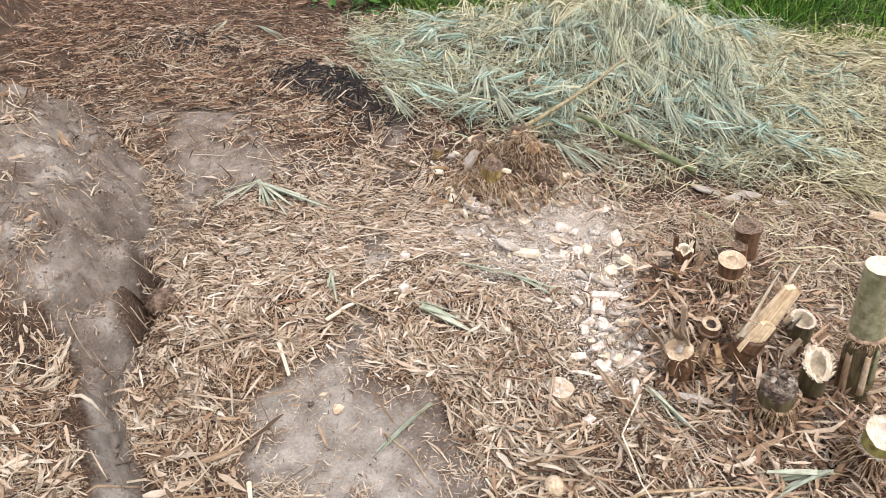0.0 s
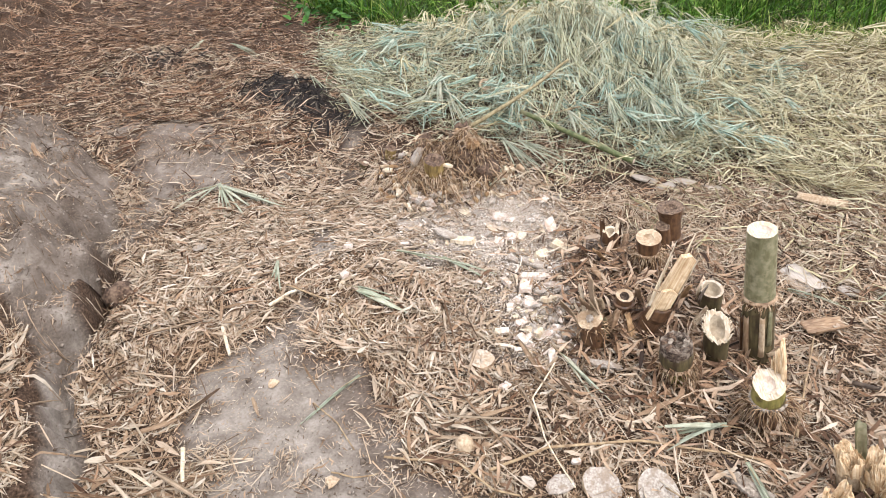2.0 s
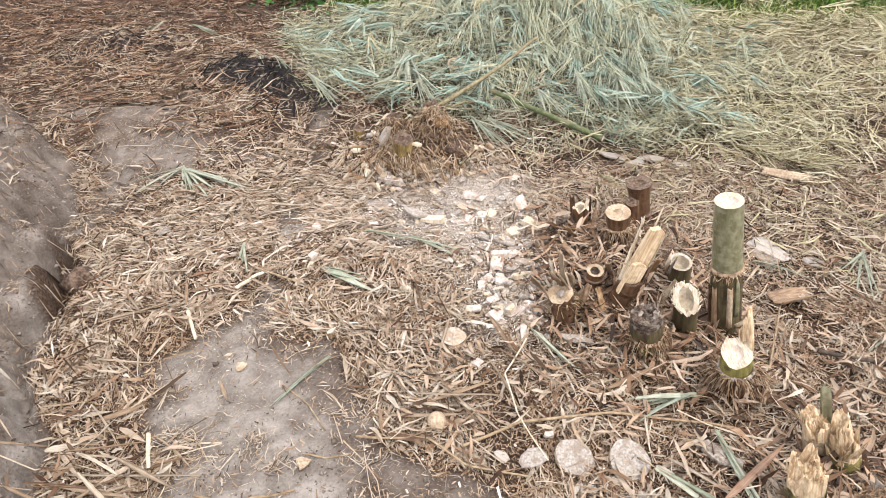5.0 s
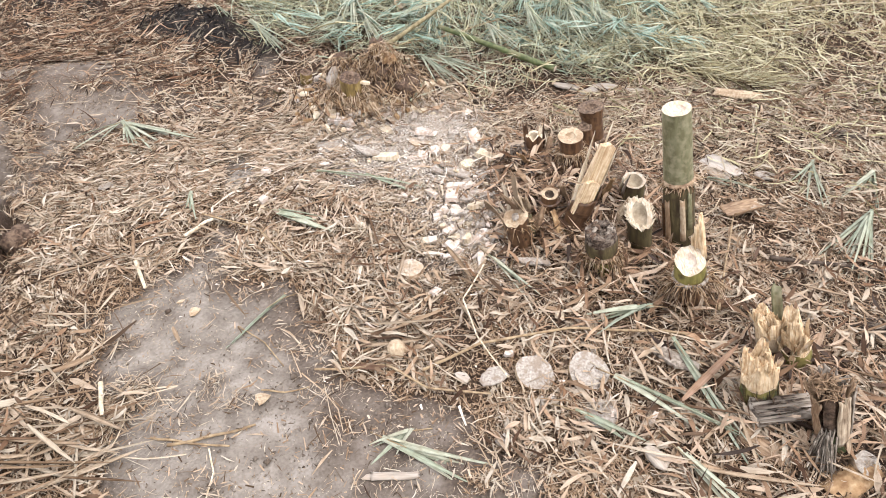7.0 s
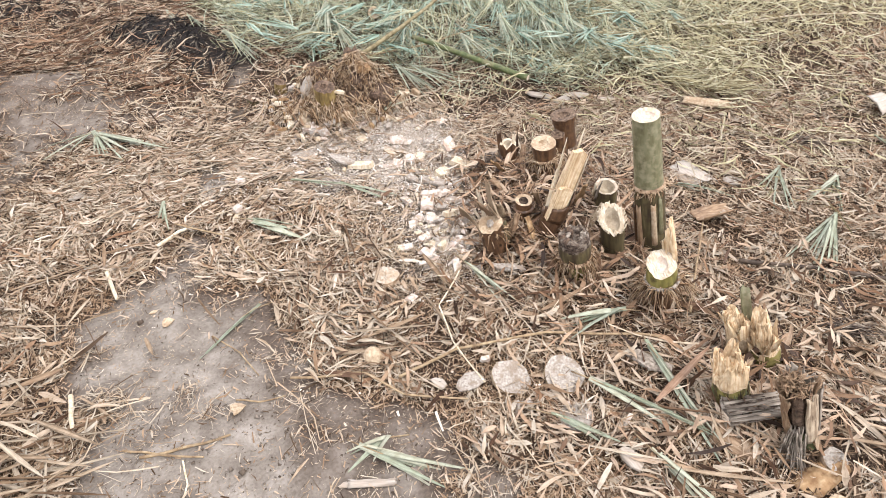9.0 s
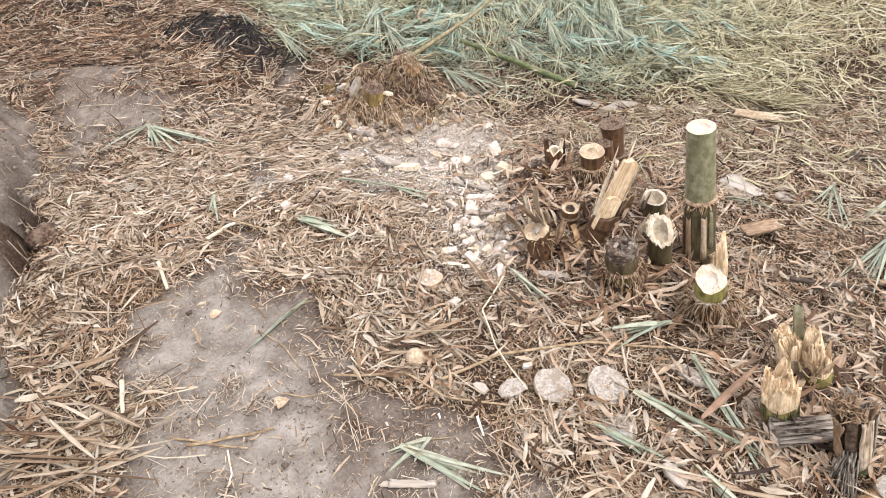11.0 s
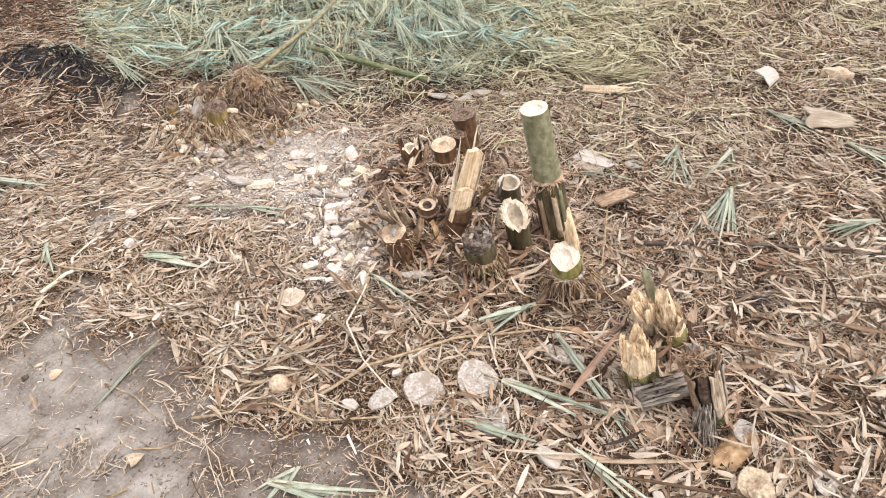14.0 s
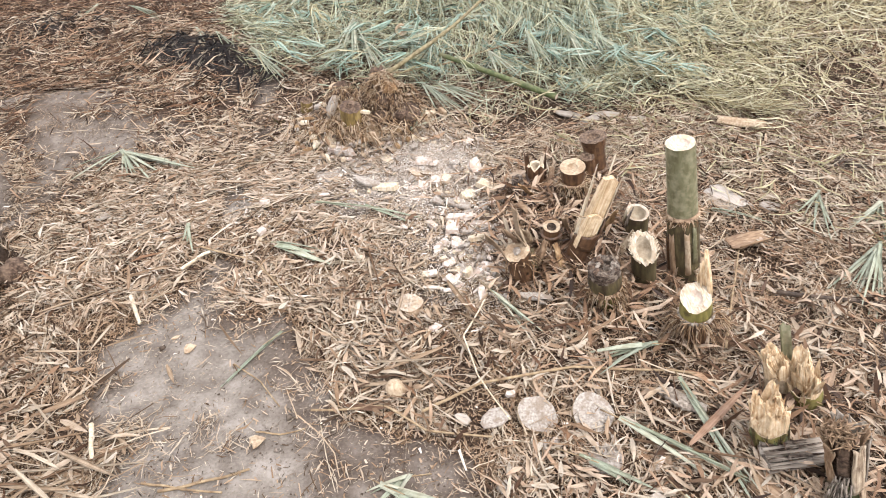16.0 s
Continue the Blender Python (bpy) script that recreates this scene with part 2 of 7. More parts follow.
MAT_HUSK_WORN = wood_material("weathered_culm_sheath", [(0.3, (0.26, 0.19, 0.125)), (0.55, (0.42, 0.345, 0.255)), (0.8, (0.55, 0.49, 0.40))], (14, 160, 30), 9, (0.20, 0.13, 0.08), 0.55, 0.7, 0.6)
MAT_HUSK_BROWN = wood_material("brown_culm_sheath", [(0.3, (0.20, 0.12, 0.07)), (0.55, (0.38, 0.25, 0.15)), (0.8, (0.54, 0.42, 0.29))], (30, 220, 30), 10, (0.14, 0.08, 0.05), 0.5, 0.6, 0.5)
MAT_STICK_GREEN = wood_material("green_stick_skin", [(0.3, (0.055, 0.075, 0.025)), (0.55, (0.12, 0.145, 0.055)), (0.8, (0.22, 0.23, 0.11))], (60, 60, 60), 22, (0.22, 0.19, 0.11), 0.6, 0.55, 0.2)
MAT_POLE = wood_material("olive_pole_skin", [(0.3, (0.16, 0.125, 0.06)), (0.55, (0.30, 0.25, 0.14)), (0.8, (0.42, 0.37, 0.24))], (60, 60, 60), 22, (0.16, 0.11, 0.06), 0.5)
MAT_STICK = wood_material("dry_stick", [(0.3, (0.22, 0.14, 0.08)), (0.55, (0.40, 0.29, 0.17)), (0.8, (0.55, 0.44, 0.29))], (60, 60, 60), 20, (0.14, 0.09, 0.05), 0.5)
MAT_STICK_DARK = wood_material("dark_stick", [(0.3, (0.05, 0.035, 0.025)), (0.55, (0.12, 0.085, 0.06)), (0.8, (0.2, 0.15, 0.11))], (60, 60, 60), 20, (0.03, 0.02, 0.015), 0.5)
MAT_CHAR = litter_material("charred_stalk", [(0.0, (0.008, 0.007, 0.007)), (0.8, (0.04, 0.035, 0.033)), (1.0, (0.3, 0.26, 0.2))], rough=0.8)
MAT_CHIPLITTER = litter_material("chip_crumb", [(0.0, (0.46, 0.32, 0.21)), (0.35, (0.70, 0.56, 0.43)), (0.65, (0.86, 0.76, 0.64)), (1.0, (0.98, 0.93, 0.85))], rough=0.8)
MAT_ASH = litter_material("ash_dust", [(0.0, (0.46, 0.36, 0.28)), (0.3, (0.66, 0.56, 0.47)), (0.7, (0.82, 0.75, 0.67)), (1.0, (0.96, 0.92, 0.86))], rough=0.9)
MAT_GRIT = litter_material("soil_crumb", [(0.0, (0.06, 0.045, 0.034)), (0.5, (0.17, 0.13, 0.10)), (0.85, (0.33, 0.28, 0.23)), (1.0, (0.55, 0.48, 0.39))], rough=0.9)


MAT_CLOD = litter_material("dry_clod", [(0.0, (0.12, 0.09, 0.07)), (0.4, (0.23, 0.19, 0.155)), (0.8, (0.34, 0.29, 0.25)), (1.0, (0.45, 0.40, 0.35))], rough=0.95, spec=0.1)


def soil_material():
    """Ground: dark litter mould, pale dusty soil, charred soil (its colour also paints dark earth and shade at the
    stump feet), mossy turf; which one lies where comes with the sheet.
    """
    m, n, l, b = shader("soil", 0.92, 0.1)
    at = n.new("ShaderNodeAttribute")
    at.attribute_name = "soil"
    sep = n.new("ShaderNodeSeparateColor")
    l.new(at.outputs["Color"], sep.inputs[0])
    pos = n.new("ShaderNodeNewGeometry").outputs["Position"]
    fine = noise_node(n, l, 130, 6, pos)
    mid = noise_node(n, l, 14, 6, pos)
    mould = ramp_node(n, [(0.3, (0.014, 0.009, 0.006)), (0.55, (0.052, 0.033, 0.022)), (0.8, (0.13, 0.088, 0.062))])
    l.new(fine.outputs[0], mould.inputs[0])
    dust = ramp_node(n, [(0.3, (0.120, 0.101, 0.085)), (0.5, (0.172, 0.149, 0.127)), (0.70, (0.243, 0.216, 0.189))])
    l.new(mid.outputs[0], dust.inputs[0])
    speck = ramp_node(n, [(0.35, (0.84, 0.82, 0.80)), (0.6, (1.05, 1.05, 1.05))])
    l.new(fine.outputs[0], speck.inputs[0])
    dustc = mix_node(n, l, 1.0, dust.outputs[0], speck.outputs[0], "MULTIPLY")
    dustc = mix_node(n, l, at.outputs["Alpha"], dustc, mix_node(n, l, 1.0, dustc, (0.70, 0.66, 0.64), "MULTIPLY"))
    # charred soil; the same black darkens the stump feet as earth and painted shade
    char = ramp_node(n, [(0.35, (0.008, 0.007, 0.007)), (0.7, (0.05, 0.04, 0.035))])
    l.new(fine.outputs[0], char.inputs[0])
    turf = ramp_node(n, [(0.35, (0.014, 0.020, 0.006)), (0.7, (0.05, 0.065, 0.02))])
    l.new(fine.outputs[0], turf.inputs[0])
    c = mix_node(n, l, sep.outputs[0], mould.outputs[0], dustc)
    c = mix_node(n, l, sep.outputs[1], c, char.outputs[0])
    pw = n.new("ShaderNodeAttribute")
    pw.attribute_name = "powder"
    saw = ramp_node(n, [(0.3, (0.24, 0.19, 0.15)), (0.5, (0.42, 0.36, 0.30)), (0.7, (0.60, 0.54, 0.47))])
    l.new(fine.outputs[0], saw.inputs[0])
    c = mix_node(n, l, pw.outputs["Fac"], c, saw.outputs[0])
    c = mix_node(n, l, sep.outputs[2], c, turf.outputs[0])
    l.new(c, b.inputs["Base Color"])
    add = n.new("ShaderNodeMath")
    add.operation = "ADD"
    l.new(fine.outputs[0], add.inputs[0])
    l.new(mid.outputs[0], add.inputs[1])
    lump = noise_node(n, l, 46, 5, pos)
    add2 = n.new("ShaderNodeMath")
    add2.operation = "ADD"
    l.new(add.outputs[0], add2.inputs[0])
    l.new(lump.outputs[0], add2.inputs[1])
    bump_node(n, l, b, add2.outputs[0], 0.45, 0.010)
    return m


MAT_SOIL = soil_material()

# ---------------------------------------------------------------- lie of the land
rng = np.random.default_rng(7)


def lattice(ix, iy, seed):
    v = np.sin(ix * 127.1 + iy * 311.7 + seed * 74.7) * 43758.5453
    return v - np.floor(v)


def vnoise(x, y, scale, seed=0):
    """Smooth value noise, 0 to 1."""
    x, y = np.asarray(x, float) * scale, np.asarray(y, float) * scale
    ix, iy = np.floor(x), np.floor(y)
    fx, fy = x - ix, y - iy
    fx, fy = fx * fx * (3 - 2 * fx), fy * fy * (3 - 2 * fy)
    a, b = lattice(ix, iy, seed), lattice(ix + 1, iy, seed)
    c, d = lattice(ix, iy + 1, seed), lattice(ix + 1, iy + 1, seed)
    return (a + (b - a) * fx) * (1 - fy) + (c + (d - c) * fx) * fy


def bell(x, y, cx, cy, sx, sy, turn=0.0):
    c, s = math.cos(radians(turn)), math.sin(radians(turn))
    u, v = (x - cx) * c + (y - cy) * s, -(x - cx) * s + (y - cy) * c
    return np.exp(-0.5 * ((u / sx) ** 2 + (v / sy) ** 2))


def smooth(a, b, x):
    t = np.clip((x - a) / (b - a), 0, 1)
    return t * t * (3 - 2 * t)


def bank_side(x, y):
    """Metres to the bank's side of its foot."""
    foot = np.interp(y, (0.3, 1.09, 1.44, 1.8, 2.43, 2.7, 3.02, 3.45, 3.7), (-0.92, -1.20, -1.39, -1.53, -1.68, -1.82, -2.12, -2.75, -3.4))
    return foot - x + 0.05 * (vnoise(x, y, 5, 3) - 0.5)


def land(x, y):
    """Height of the ground."""
    x, y = np.asarray(x, float), np.asarray(y, float)
    near = np.exp(-((x / 6.0) ** 2 + ((y - 2) / 6.0) ** 2))
    z = near * (0.030 * (vnoise(x, y, 2.3, 1) - 0.5) + 0.018 * (vnoise(x, y, 7, 2) - 0.5) + 0.006 * (vnoise(x, y, 24, 4) - 0.5))
    d = bank_side(x, y)
    tall = 0.08 + 0.20 * smooth(1.45, 1.95, y) * (1 - smooth(2.6, 3.65, y))
    rag = d + (0.3 + 0.7 * smooth(1.35, 1.8, y)) * (0.13 * (vnoise(x, y, 3.4, 22) - 0.5) + 0.12 * (vnoise(x, y, 7, 12) - 0.5)) + 0.06 * (vnoise(x, y, 17, 13) - 0.5) + 0.025 * (vnoise(x, y, 40, 14) - 0.5)
    wide = 0.02 + (0.35 + 0.75 * smooth(1.9, 2.5, y)) * tall
    step = 0.55 * smooth(0.0, 0.5 * wide, rag) + 0.45 * smooth(0.55 * wide, 1.25 * wide, rag + 0.03 * (vnoise(x, y, 9, 15) - 0.5))
    z = z + tall * step * np.exp(-np.clip(d - 2.5, 0, 50) / 4)
    z = z - 0.045 * np.exp(-((rag - 0.0) / 0.03) ** 2) * smooth(0.5, 1.0, y) * (1 - smooth(2.1, 2.6, y))
    on = smooth(-0.02, 0.10, d) * smooth(0.9, 1.6, y) * (1 - smooth(0.7, 1.2, d))
    z = z + on * (0.08 * (vnoise(x + 0.5 * y, 2.2 * (y - 0.4 * x), 4, 8) - 0.5) + 0.05 * np.abs(vnoise(x, y, 9, 9) - 0.5) + 0.050 * (vnoise(x, y, 19, 10) - 0.5) + 0.030 * (vnoise(x, y, 41, 16) - 0.5))
    z = z + 0.07 * bell(x, y, -1.70, 3.05, 0.38, 0.16, -8)
    z = z + 0.12 * bell(x, y, -1.08, 3.52, 0.42, 0.22, -35) + 0.07 * bell(x, y, -2.2, 4.25, 0.3, 0.25)
    z = z + 0.13 * bell(x, y, -0.22, 2.66, 0.20, 0.14) + 0.030 * bell(x, y, 0.38, 1.78, 0.15, 0.22)
    z = z + 0.24 * bell(x, y, 0.30, 4.10, 0.52, 0.42) + 0.03 * bell(x, y, 1.6, 3.9, 0.7, 0.45)
    z = z + 0.16 * bell(x, y, 2.5, 3.35, 0.5, 0.35) + 0.03 * bell(x, y, -0.2, 2.15, 0.35, 0.3)
    return z + near * 0.012 * (vnoise(x, y, 42, 5) - 0.5) + near * 0.006 * (vnoise(x, y, 75, 6) - 0.5)


def damp(x, y):
    """1 where the open soil is darker and strewn with crumbs."""
    return smooth(0.0, 0.22, x + 0.62 - 0.55 * (1.25 - y) + 0.25 * (vnoise(x, y, 5, 19) - 0.5)) * smooth(0.3, 0.6, vnoise(x, y, 8, 20) + 0.25)


def bare_soil(x, y):
    """1 where the pale soil lies open."""
    left = np.interp(y, (0.5, 0.9, 1.0, 1.2, 1.3, 1.38, 1.45, 1.55, 1.7, 1.86), (-0.76, -0.82, -0.84, -0.91, -1.0, -1.05, -1.02, -0.92, -0.83, -0.76))
    right = np.interp(y, (0.5, 0.84, 0.93, 1.04, 1.14, 1.24, 1.42, 1.55, 1.67, 1.86), (0.25, 0.14, 0.04, -0.10, -0.26, -0.36, -0.48, -0.54, -0.60, -0.70))
    inset = np.minimum(x - left, right - x) + 0.10 * (vnoise(x, y, 6, 18) - 0.5)
    v = 1.15 * smooth(-0.07, 0.13, inset) * (1 - 0.35 * damp(x, y)) - 0.55 * bell(x, y, -0.86, 1.42, 0.05, 0.07)
    v = v + 1.15 * bell(x, y, -1.66, 3.13, 0.27, 0.15, -8) + 0.9 * bell(x, y, -1.55, 2.83, 0.16, 0.09) + 0.6 * bell(x, y, -1.15, 2.72, 0.3, 0.07)
    v = v + 0.85 * bell(x, y, -1.55, 2.45, 0.10, 0.20)
    v = v + 1.0 * bell(x, y, 0.03, 2.36, 0.14, 0.10) + 0.35 * bell(x, y, -0.33, 2.14, 0.22, 0.13) + 0.5 * bell(x, y, 0.06, 1.76, 0.11, 0.18) + 0.5 * bell(x, y, 0.02, 2.05, 0.16, 0.18) + 0.4 * bell(x, y, -0.12, 2.28, 0.22, 0.12)
    d = bank_side(x, y)
    wall = smooth(-0.06, 0.0, d) * (1 - smooth(0.03 + 0.13 * smooth(1.4, 1.8, y), 0.06 + 0.18 * smooth(1.4, 1.8, y), d)) * smooth(0.7, 0.95, y)
    upper = (1 - smooth(0.6, 1.1, d)) * smooth(0.03, 0.10, d) * (1 - 0.35 * smooth(0.16, 0.3, d)) * smooth(1.62, 1.80, y) * (1 - smooth(2.9, 3.4, y))
    v = v + np.maximum(0.85 * wall * (1 - smooth(2.9, 3.3, y)), 0.88 * upper)
    return np.clip(v + (0.9 * (vnoise(x, y, 11, 11) - 0.5) + 0.35 * (vnoise(x, y, 31, 17) - 0.5)) * (v > 0.12), 0, 1)


def char_and_shade(x, y):
    v = 1.35 * bell(x, y, -1.05, 3.42, 0.24, 0.09, -38) + 0.5 * bell(x, y, -1.28, 3.56, 0.22, 0.10) + 0.35 * bell(x, y, -0.82, 3.16, 0.12, 0.1) + 0.5 * bell(x, y, -2.1, 4.12, 0.2, 0.14)
    # no char here: dark earth, with the shade between stump feet painted in
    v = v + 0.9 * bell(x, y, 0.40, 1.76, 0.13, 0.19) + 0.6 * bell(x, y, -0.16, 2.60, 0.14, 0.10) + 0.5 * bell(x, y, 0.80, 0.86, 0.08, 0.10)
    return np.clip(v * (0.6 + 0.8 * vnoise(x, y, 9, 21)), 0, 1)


def turf(x, y):
    edge = np.interp(x, (-4, -2.2, -1.6, -1.15, -0.4, 0.5, 1.0, 2.6, 5), (7.6, 6.6, 5.7, 4.98, 4.75, 4.65, 4.36, 4.28, 4.4))
    return smooth(-0.15, 0.25, y - edge + 0.5 * (vnoise(x, y, 3, 31) - 0.5))


def green_zone(x, y):
    """1 where the heap of grey-green leaves lies."""
    edge = np.interp(x, (-1.2, -0.75, -0.4, 0.0, 0.5, 0.9, 1.3, 1.7, 2.1), (4.4, 3.5, 3.08, 2.85, 2.62, 2.72, 2.9, 3.2, 4.0))
    v = smooth(-0.3, 0.3, y - edge + 0.5 * (vnoise(x, y, 4, 72) - 0.5)) * smooth(-1.25, -0.9, x) * (1 - smooth(1.0, 1.9, x + 0.6 * (vnoise(x, y, 2.5, 71) - 0.5))) * (1 - smooth(4.55, 4.8, y))
    t = np.clip(((x - 0.60) * -0.49 + (y - 2.66) * 0.39) / 0.392, 0, 1)
    off = np.hypot(x - 0.60 + 0.49 * t, y - 2.66 - 0.39 * t)
    return v * (1 - 0.85 * (1 - smooth(0.05, 0.13, off)))


def grid_axis(lo, hi, step, far):
    core = np.arange(lo, hi + 1e-6, step)
    out = step * np.cumsum(1.35 ** np.arange(1, 60))
    out = out[out < far]
    return np.concatenate([lo - out[::-1], core, hi + out])


def mesh_of(name, verts, faces, uv=None):
    """A mesh of quads from arrays."""
    me = bpy.data.meshes.new(name)
    me.vertices.add(len(verts))
    me.vertices.foreach_set("co", np.asarray(verts, np.float32).ravel())
    f = np.asarray(faces, np.int32)
    me.loops.add(f.size)
    me.loops.foreach_set("vertex_index", f.ravel())
    me.polygons.add(len(f))
    me.polygons.foreach_set("loop_start", np.arange(0, f.size, f.shape[1], dtype=np.int32))
    me.update(calc_edges=True)
    if uv is not None:
        lay = me.uv_layers.new(name="UVMap")
        lay.data.foreach_set("uv", np.asarray(uv, np.float32)[f.ravel()].ravel())
    me.polygons.foreach_set("use_smooth", np.ones(len(f), bool))
    return me


gx, gy = grid_axis(-3.2, 3.2, 0.022, 260), grid_axis(0.2, 5.6, 0.022, 260)
gx = np.unique(np.concatenate([gx, np.arange(-2.1, -1.1, 0.01)]).round(5))
gy = np.unique(np.concatenate([gy, np.arange(1.3, 2.5, 0.01)]).round(5))
X, Y = np.meshgrid(gx, gy)
Z = land(X, Y)
nx, ny = len(gx), len(gy)
idx = np.arange(nx * ny).reshape(ny, nx)
ground_mesh = mesh_of("ground", np.stack([X, Y, Z], -1).reshape(-1, 3),
                      np.stack([idx[:-1, :-1], idx[:-1, 1:], idx[1:, 1:], idx[1:, :-1]], -1).reshape(-1, 4))
soil = np.stack([bare_soil(X, Y), char_and_shade(X, Y), turf(X, Y), np.clip(damp(X, Y) * (Y < 1.9) + 1.2 * bell(X, Y, -1.62, 3.0, 0.35, 0.28) + 0.9 * smooth(1.4, 1.8, Y) * smooth(-0.08, 0.0, bank_side(X, Y)) * (1 - smooth(0.10, 0.26, bank_side(X, Y))) * smooth(0.3, 0.6, vnoise(X, 0.4 * Y, 13, 25) + 0.15), 0, 1)], -1)
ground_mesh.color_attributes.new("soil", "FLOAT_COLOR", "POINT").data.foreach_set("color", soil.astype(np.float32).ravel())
powder = np.clip(1.3 * bell(X, Y, 0.03, 2.37, 0.12, 0.09) + 0.7 * bell(X, Y, 0.07, 1.78, 0.10, 0.22) + 0.7 * bell(X, Y, -0.05, 2.20, 0.25, 0.15) + 0.5 * bell(X, Y, -0.40, 2.42, 0.15, 0.12) - 0.5 * vnoise(X, Y, 13, 24), 0, 1)
ground_mesh.attributes.new("powder", "FLOAT", "POINT").data.foreach_set("value", powder.astype(np.float32).ravel())
ground_mesh.materials.append(MAT_SOIL)
tagged(new("ground", ground_mesh), "dusty brown soil with a low eroded bank", "ground", kind="structure")


def at(x, y, dz=0.0):
    return Vector((x, y, float(land(x, y)) + dz))


CLEAR = []


def clearing(x, y):
    """Places kept free of the topmost litter, so that the pieces lie open."""
    v = np.zeros(np.shape(x))
    for cx, cy, r in CLEAR:
        v = np.maximum(v, bell(x, y, cx, cy, r * 0.7, r * 0.7))
    return v


for spot in ((0.302, 1.079, 0.06), (0.168, 1.094, 0.06), (0.064, 1.092, 0.05), (-0.173, 1.211, 0.04), (-0.121, 1.529, 0.05), (-0.388, 2.25, 0.06), (-0.424, 2.5, 0.06), (0.776, 0.649, 0.06), (0.826, 0.771, 0.05),
             (-0.237, 2.149, 0.07), (0.043, 1.866, 0.05), (0.079, 1.925, 0.06), (0.083, 2.006, 0.07), (0.168, 2.242, 0.04), (0.242, 1.487, 0.05), (0.526, 1.089, 0.06), (1.01, 1.922, 0.08), (0.964, 1.645, 0.08),
             (1.135, 0.60, 0.12), (1.329, 2.479, 0.09), (2.021, 2.322, 0.08), (2.299, 2.207, 0.08), (2.039, 1.916, 0.1), (0.443, 1.247, 0.08), (-0.446, 1.778, 0.07), (-0.30, 2.0, 0.09), (0.16, 1.45, 0.07)):
    CLEAR.append(spot)


def steepness(x, y):
    """1 on faces too steep for loose pieces to lie on."""
    return smooth(0.32, 0.65, np.hypot(land(x + 0.03, y) - land(x - 0.03, y), land(x, y + 0.03) - land(x, y - 0.03)) / 0.06)


# ---------------------------------------------------------------- loose litter


def lance(s):
    return np.clip(1.9 * (s + 0.04) ** 0.55 * (1.02 - s) ** 0.8, 0.05, 1)


def blade(s):
    return np.clip(1.15 * (1.03 - s) ** 0.55, 0.06, 1)


def stalk(s):
    return np.full_like(s, 1.0) * (1 - 0.35 * s)


def strip_arrays(px, py, yaw, length, width, lift, pitch=0.0, curl=0.0, roll=0.0, side=0.0, fold=0.0, twist=0.0, conform=1.0, stations=5, across=3, shape=lance):
    """Vertices, quads and uv of many curved strips lying on the land."""
    px, py, yaw, length, width, lift, pitch, curl, roll, side, fold, twist = [
        np.broadcast_to(np.asarray(v, float), np.shape(px))[:, None, None] for v in (px, py, yaw, length, width, lift, pitch, curl, roll, side, fold, twist)]
    n = px.shape[0]
    s = np.linspace(0, 1, stations)[None, :, None]
    c = np.linspace(-1, 1, across)[None, None, :]
    w = shape(s) * width * 0.5
    run = (s - 0.5) * length * np.cos(pitch)
    lat = c * w * (1 - 0.35 * np.abs(twist * (s - 0.5))) + side * length * ((2 * s - 1) ** 2 - 0.33)
    x = px + np.cos(yaw) * run - np.sin(yaw) * lat
    y = py + np.sin(yaw) * run + np.cos(yaw) * lat
    base = conform * land(x, y) + (1 - conform) * land(px, py)
    z = base + lift + np.sin(pitch) * (s - 0.5) * length + curl * length * ((2 * s - 1) ** 2 - 0.33) + (roll + twist * (s - 0.5)) * c * w + fold * np.abs(c) * w
    verts = np.stack([x, y, z + 0 * x], -1).reshape(-1, 3)
    k = np.arange(stations * across).reshape(stations, across)
    quad = np.stack([k[:-1, :-1], k[:-1, 1:], k[1:, 1:], k[1:, :-1]], -1).reshape(-1, 4)
    faces = (np.arange(n)[:, None, None] * (stations * across) + quad[None]).reshape(-1, 4)
    u = np.broadcast_to(c * 0.5 + 0.5, x.shape)
    v = np.broadcast_to(s * length * 30 + 0 * x, x.shape)
    seedu = np.broadcast_to(rng.random((n, 1, 1)) * 50, x.shape)
    uv = np.stack([u + seedu, v + seedu], -1).reshape(-1, 2)
    return verts, faces, uv


def stuff(name, sets, material, label, category):
    """One object out of several sets of strips."""
    vs, fs, us, k = [], [], [], 0
    for v, f, u in sets:
        vs.append(v), fs.append(f + k), us.append(u)
        k += len(v)
    me = mesh_of(name, np.concatenate(vs), np.concatenate(fs), np.concatenate(us))
    me.materials.append(material)
    return tagged(new(name, me), label, category, kind="stuff")


def picked(strips, mask, stations, across):
    """The strips that the mask names."""
    v, f, u = strips
    keep = np.repeat(mask, stations * across)
    new_index = np.cumsum(keep) - 1
    quads = f.reshape(len(mask), -1, 4)[mask].reshape(-1, 4)
    return v[keep], new_index[quads], u[keep]


def scatter(count, x0, x1, y0, y1, keep):
    """Random places, kept with the given likelihood."""
    x, y = rng.uniform(x0, x1, count), rng.uniform(y0, y1, count)
    ok = rng.random(count) < keep(x, y)
    return x[ok], y[ok]


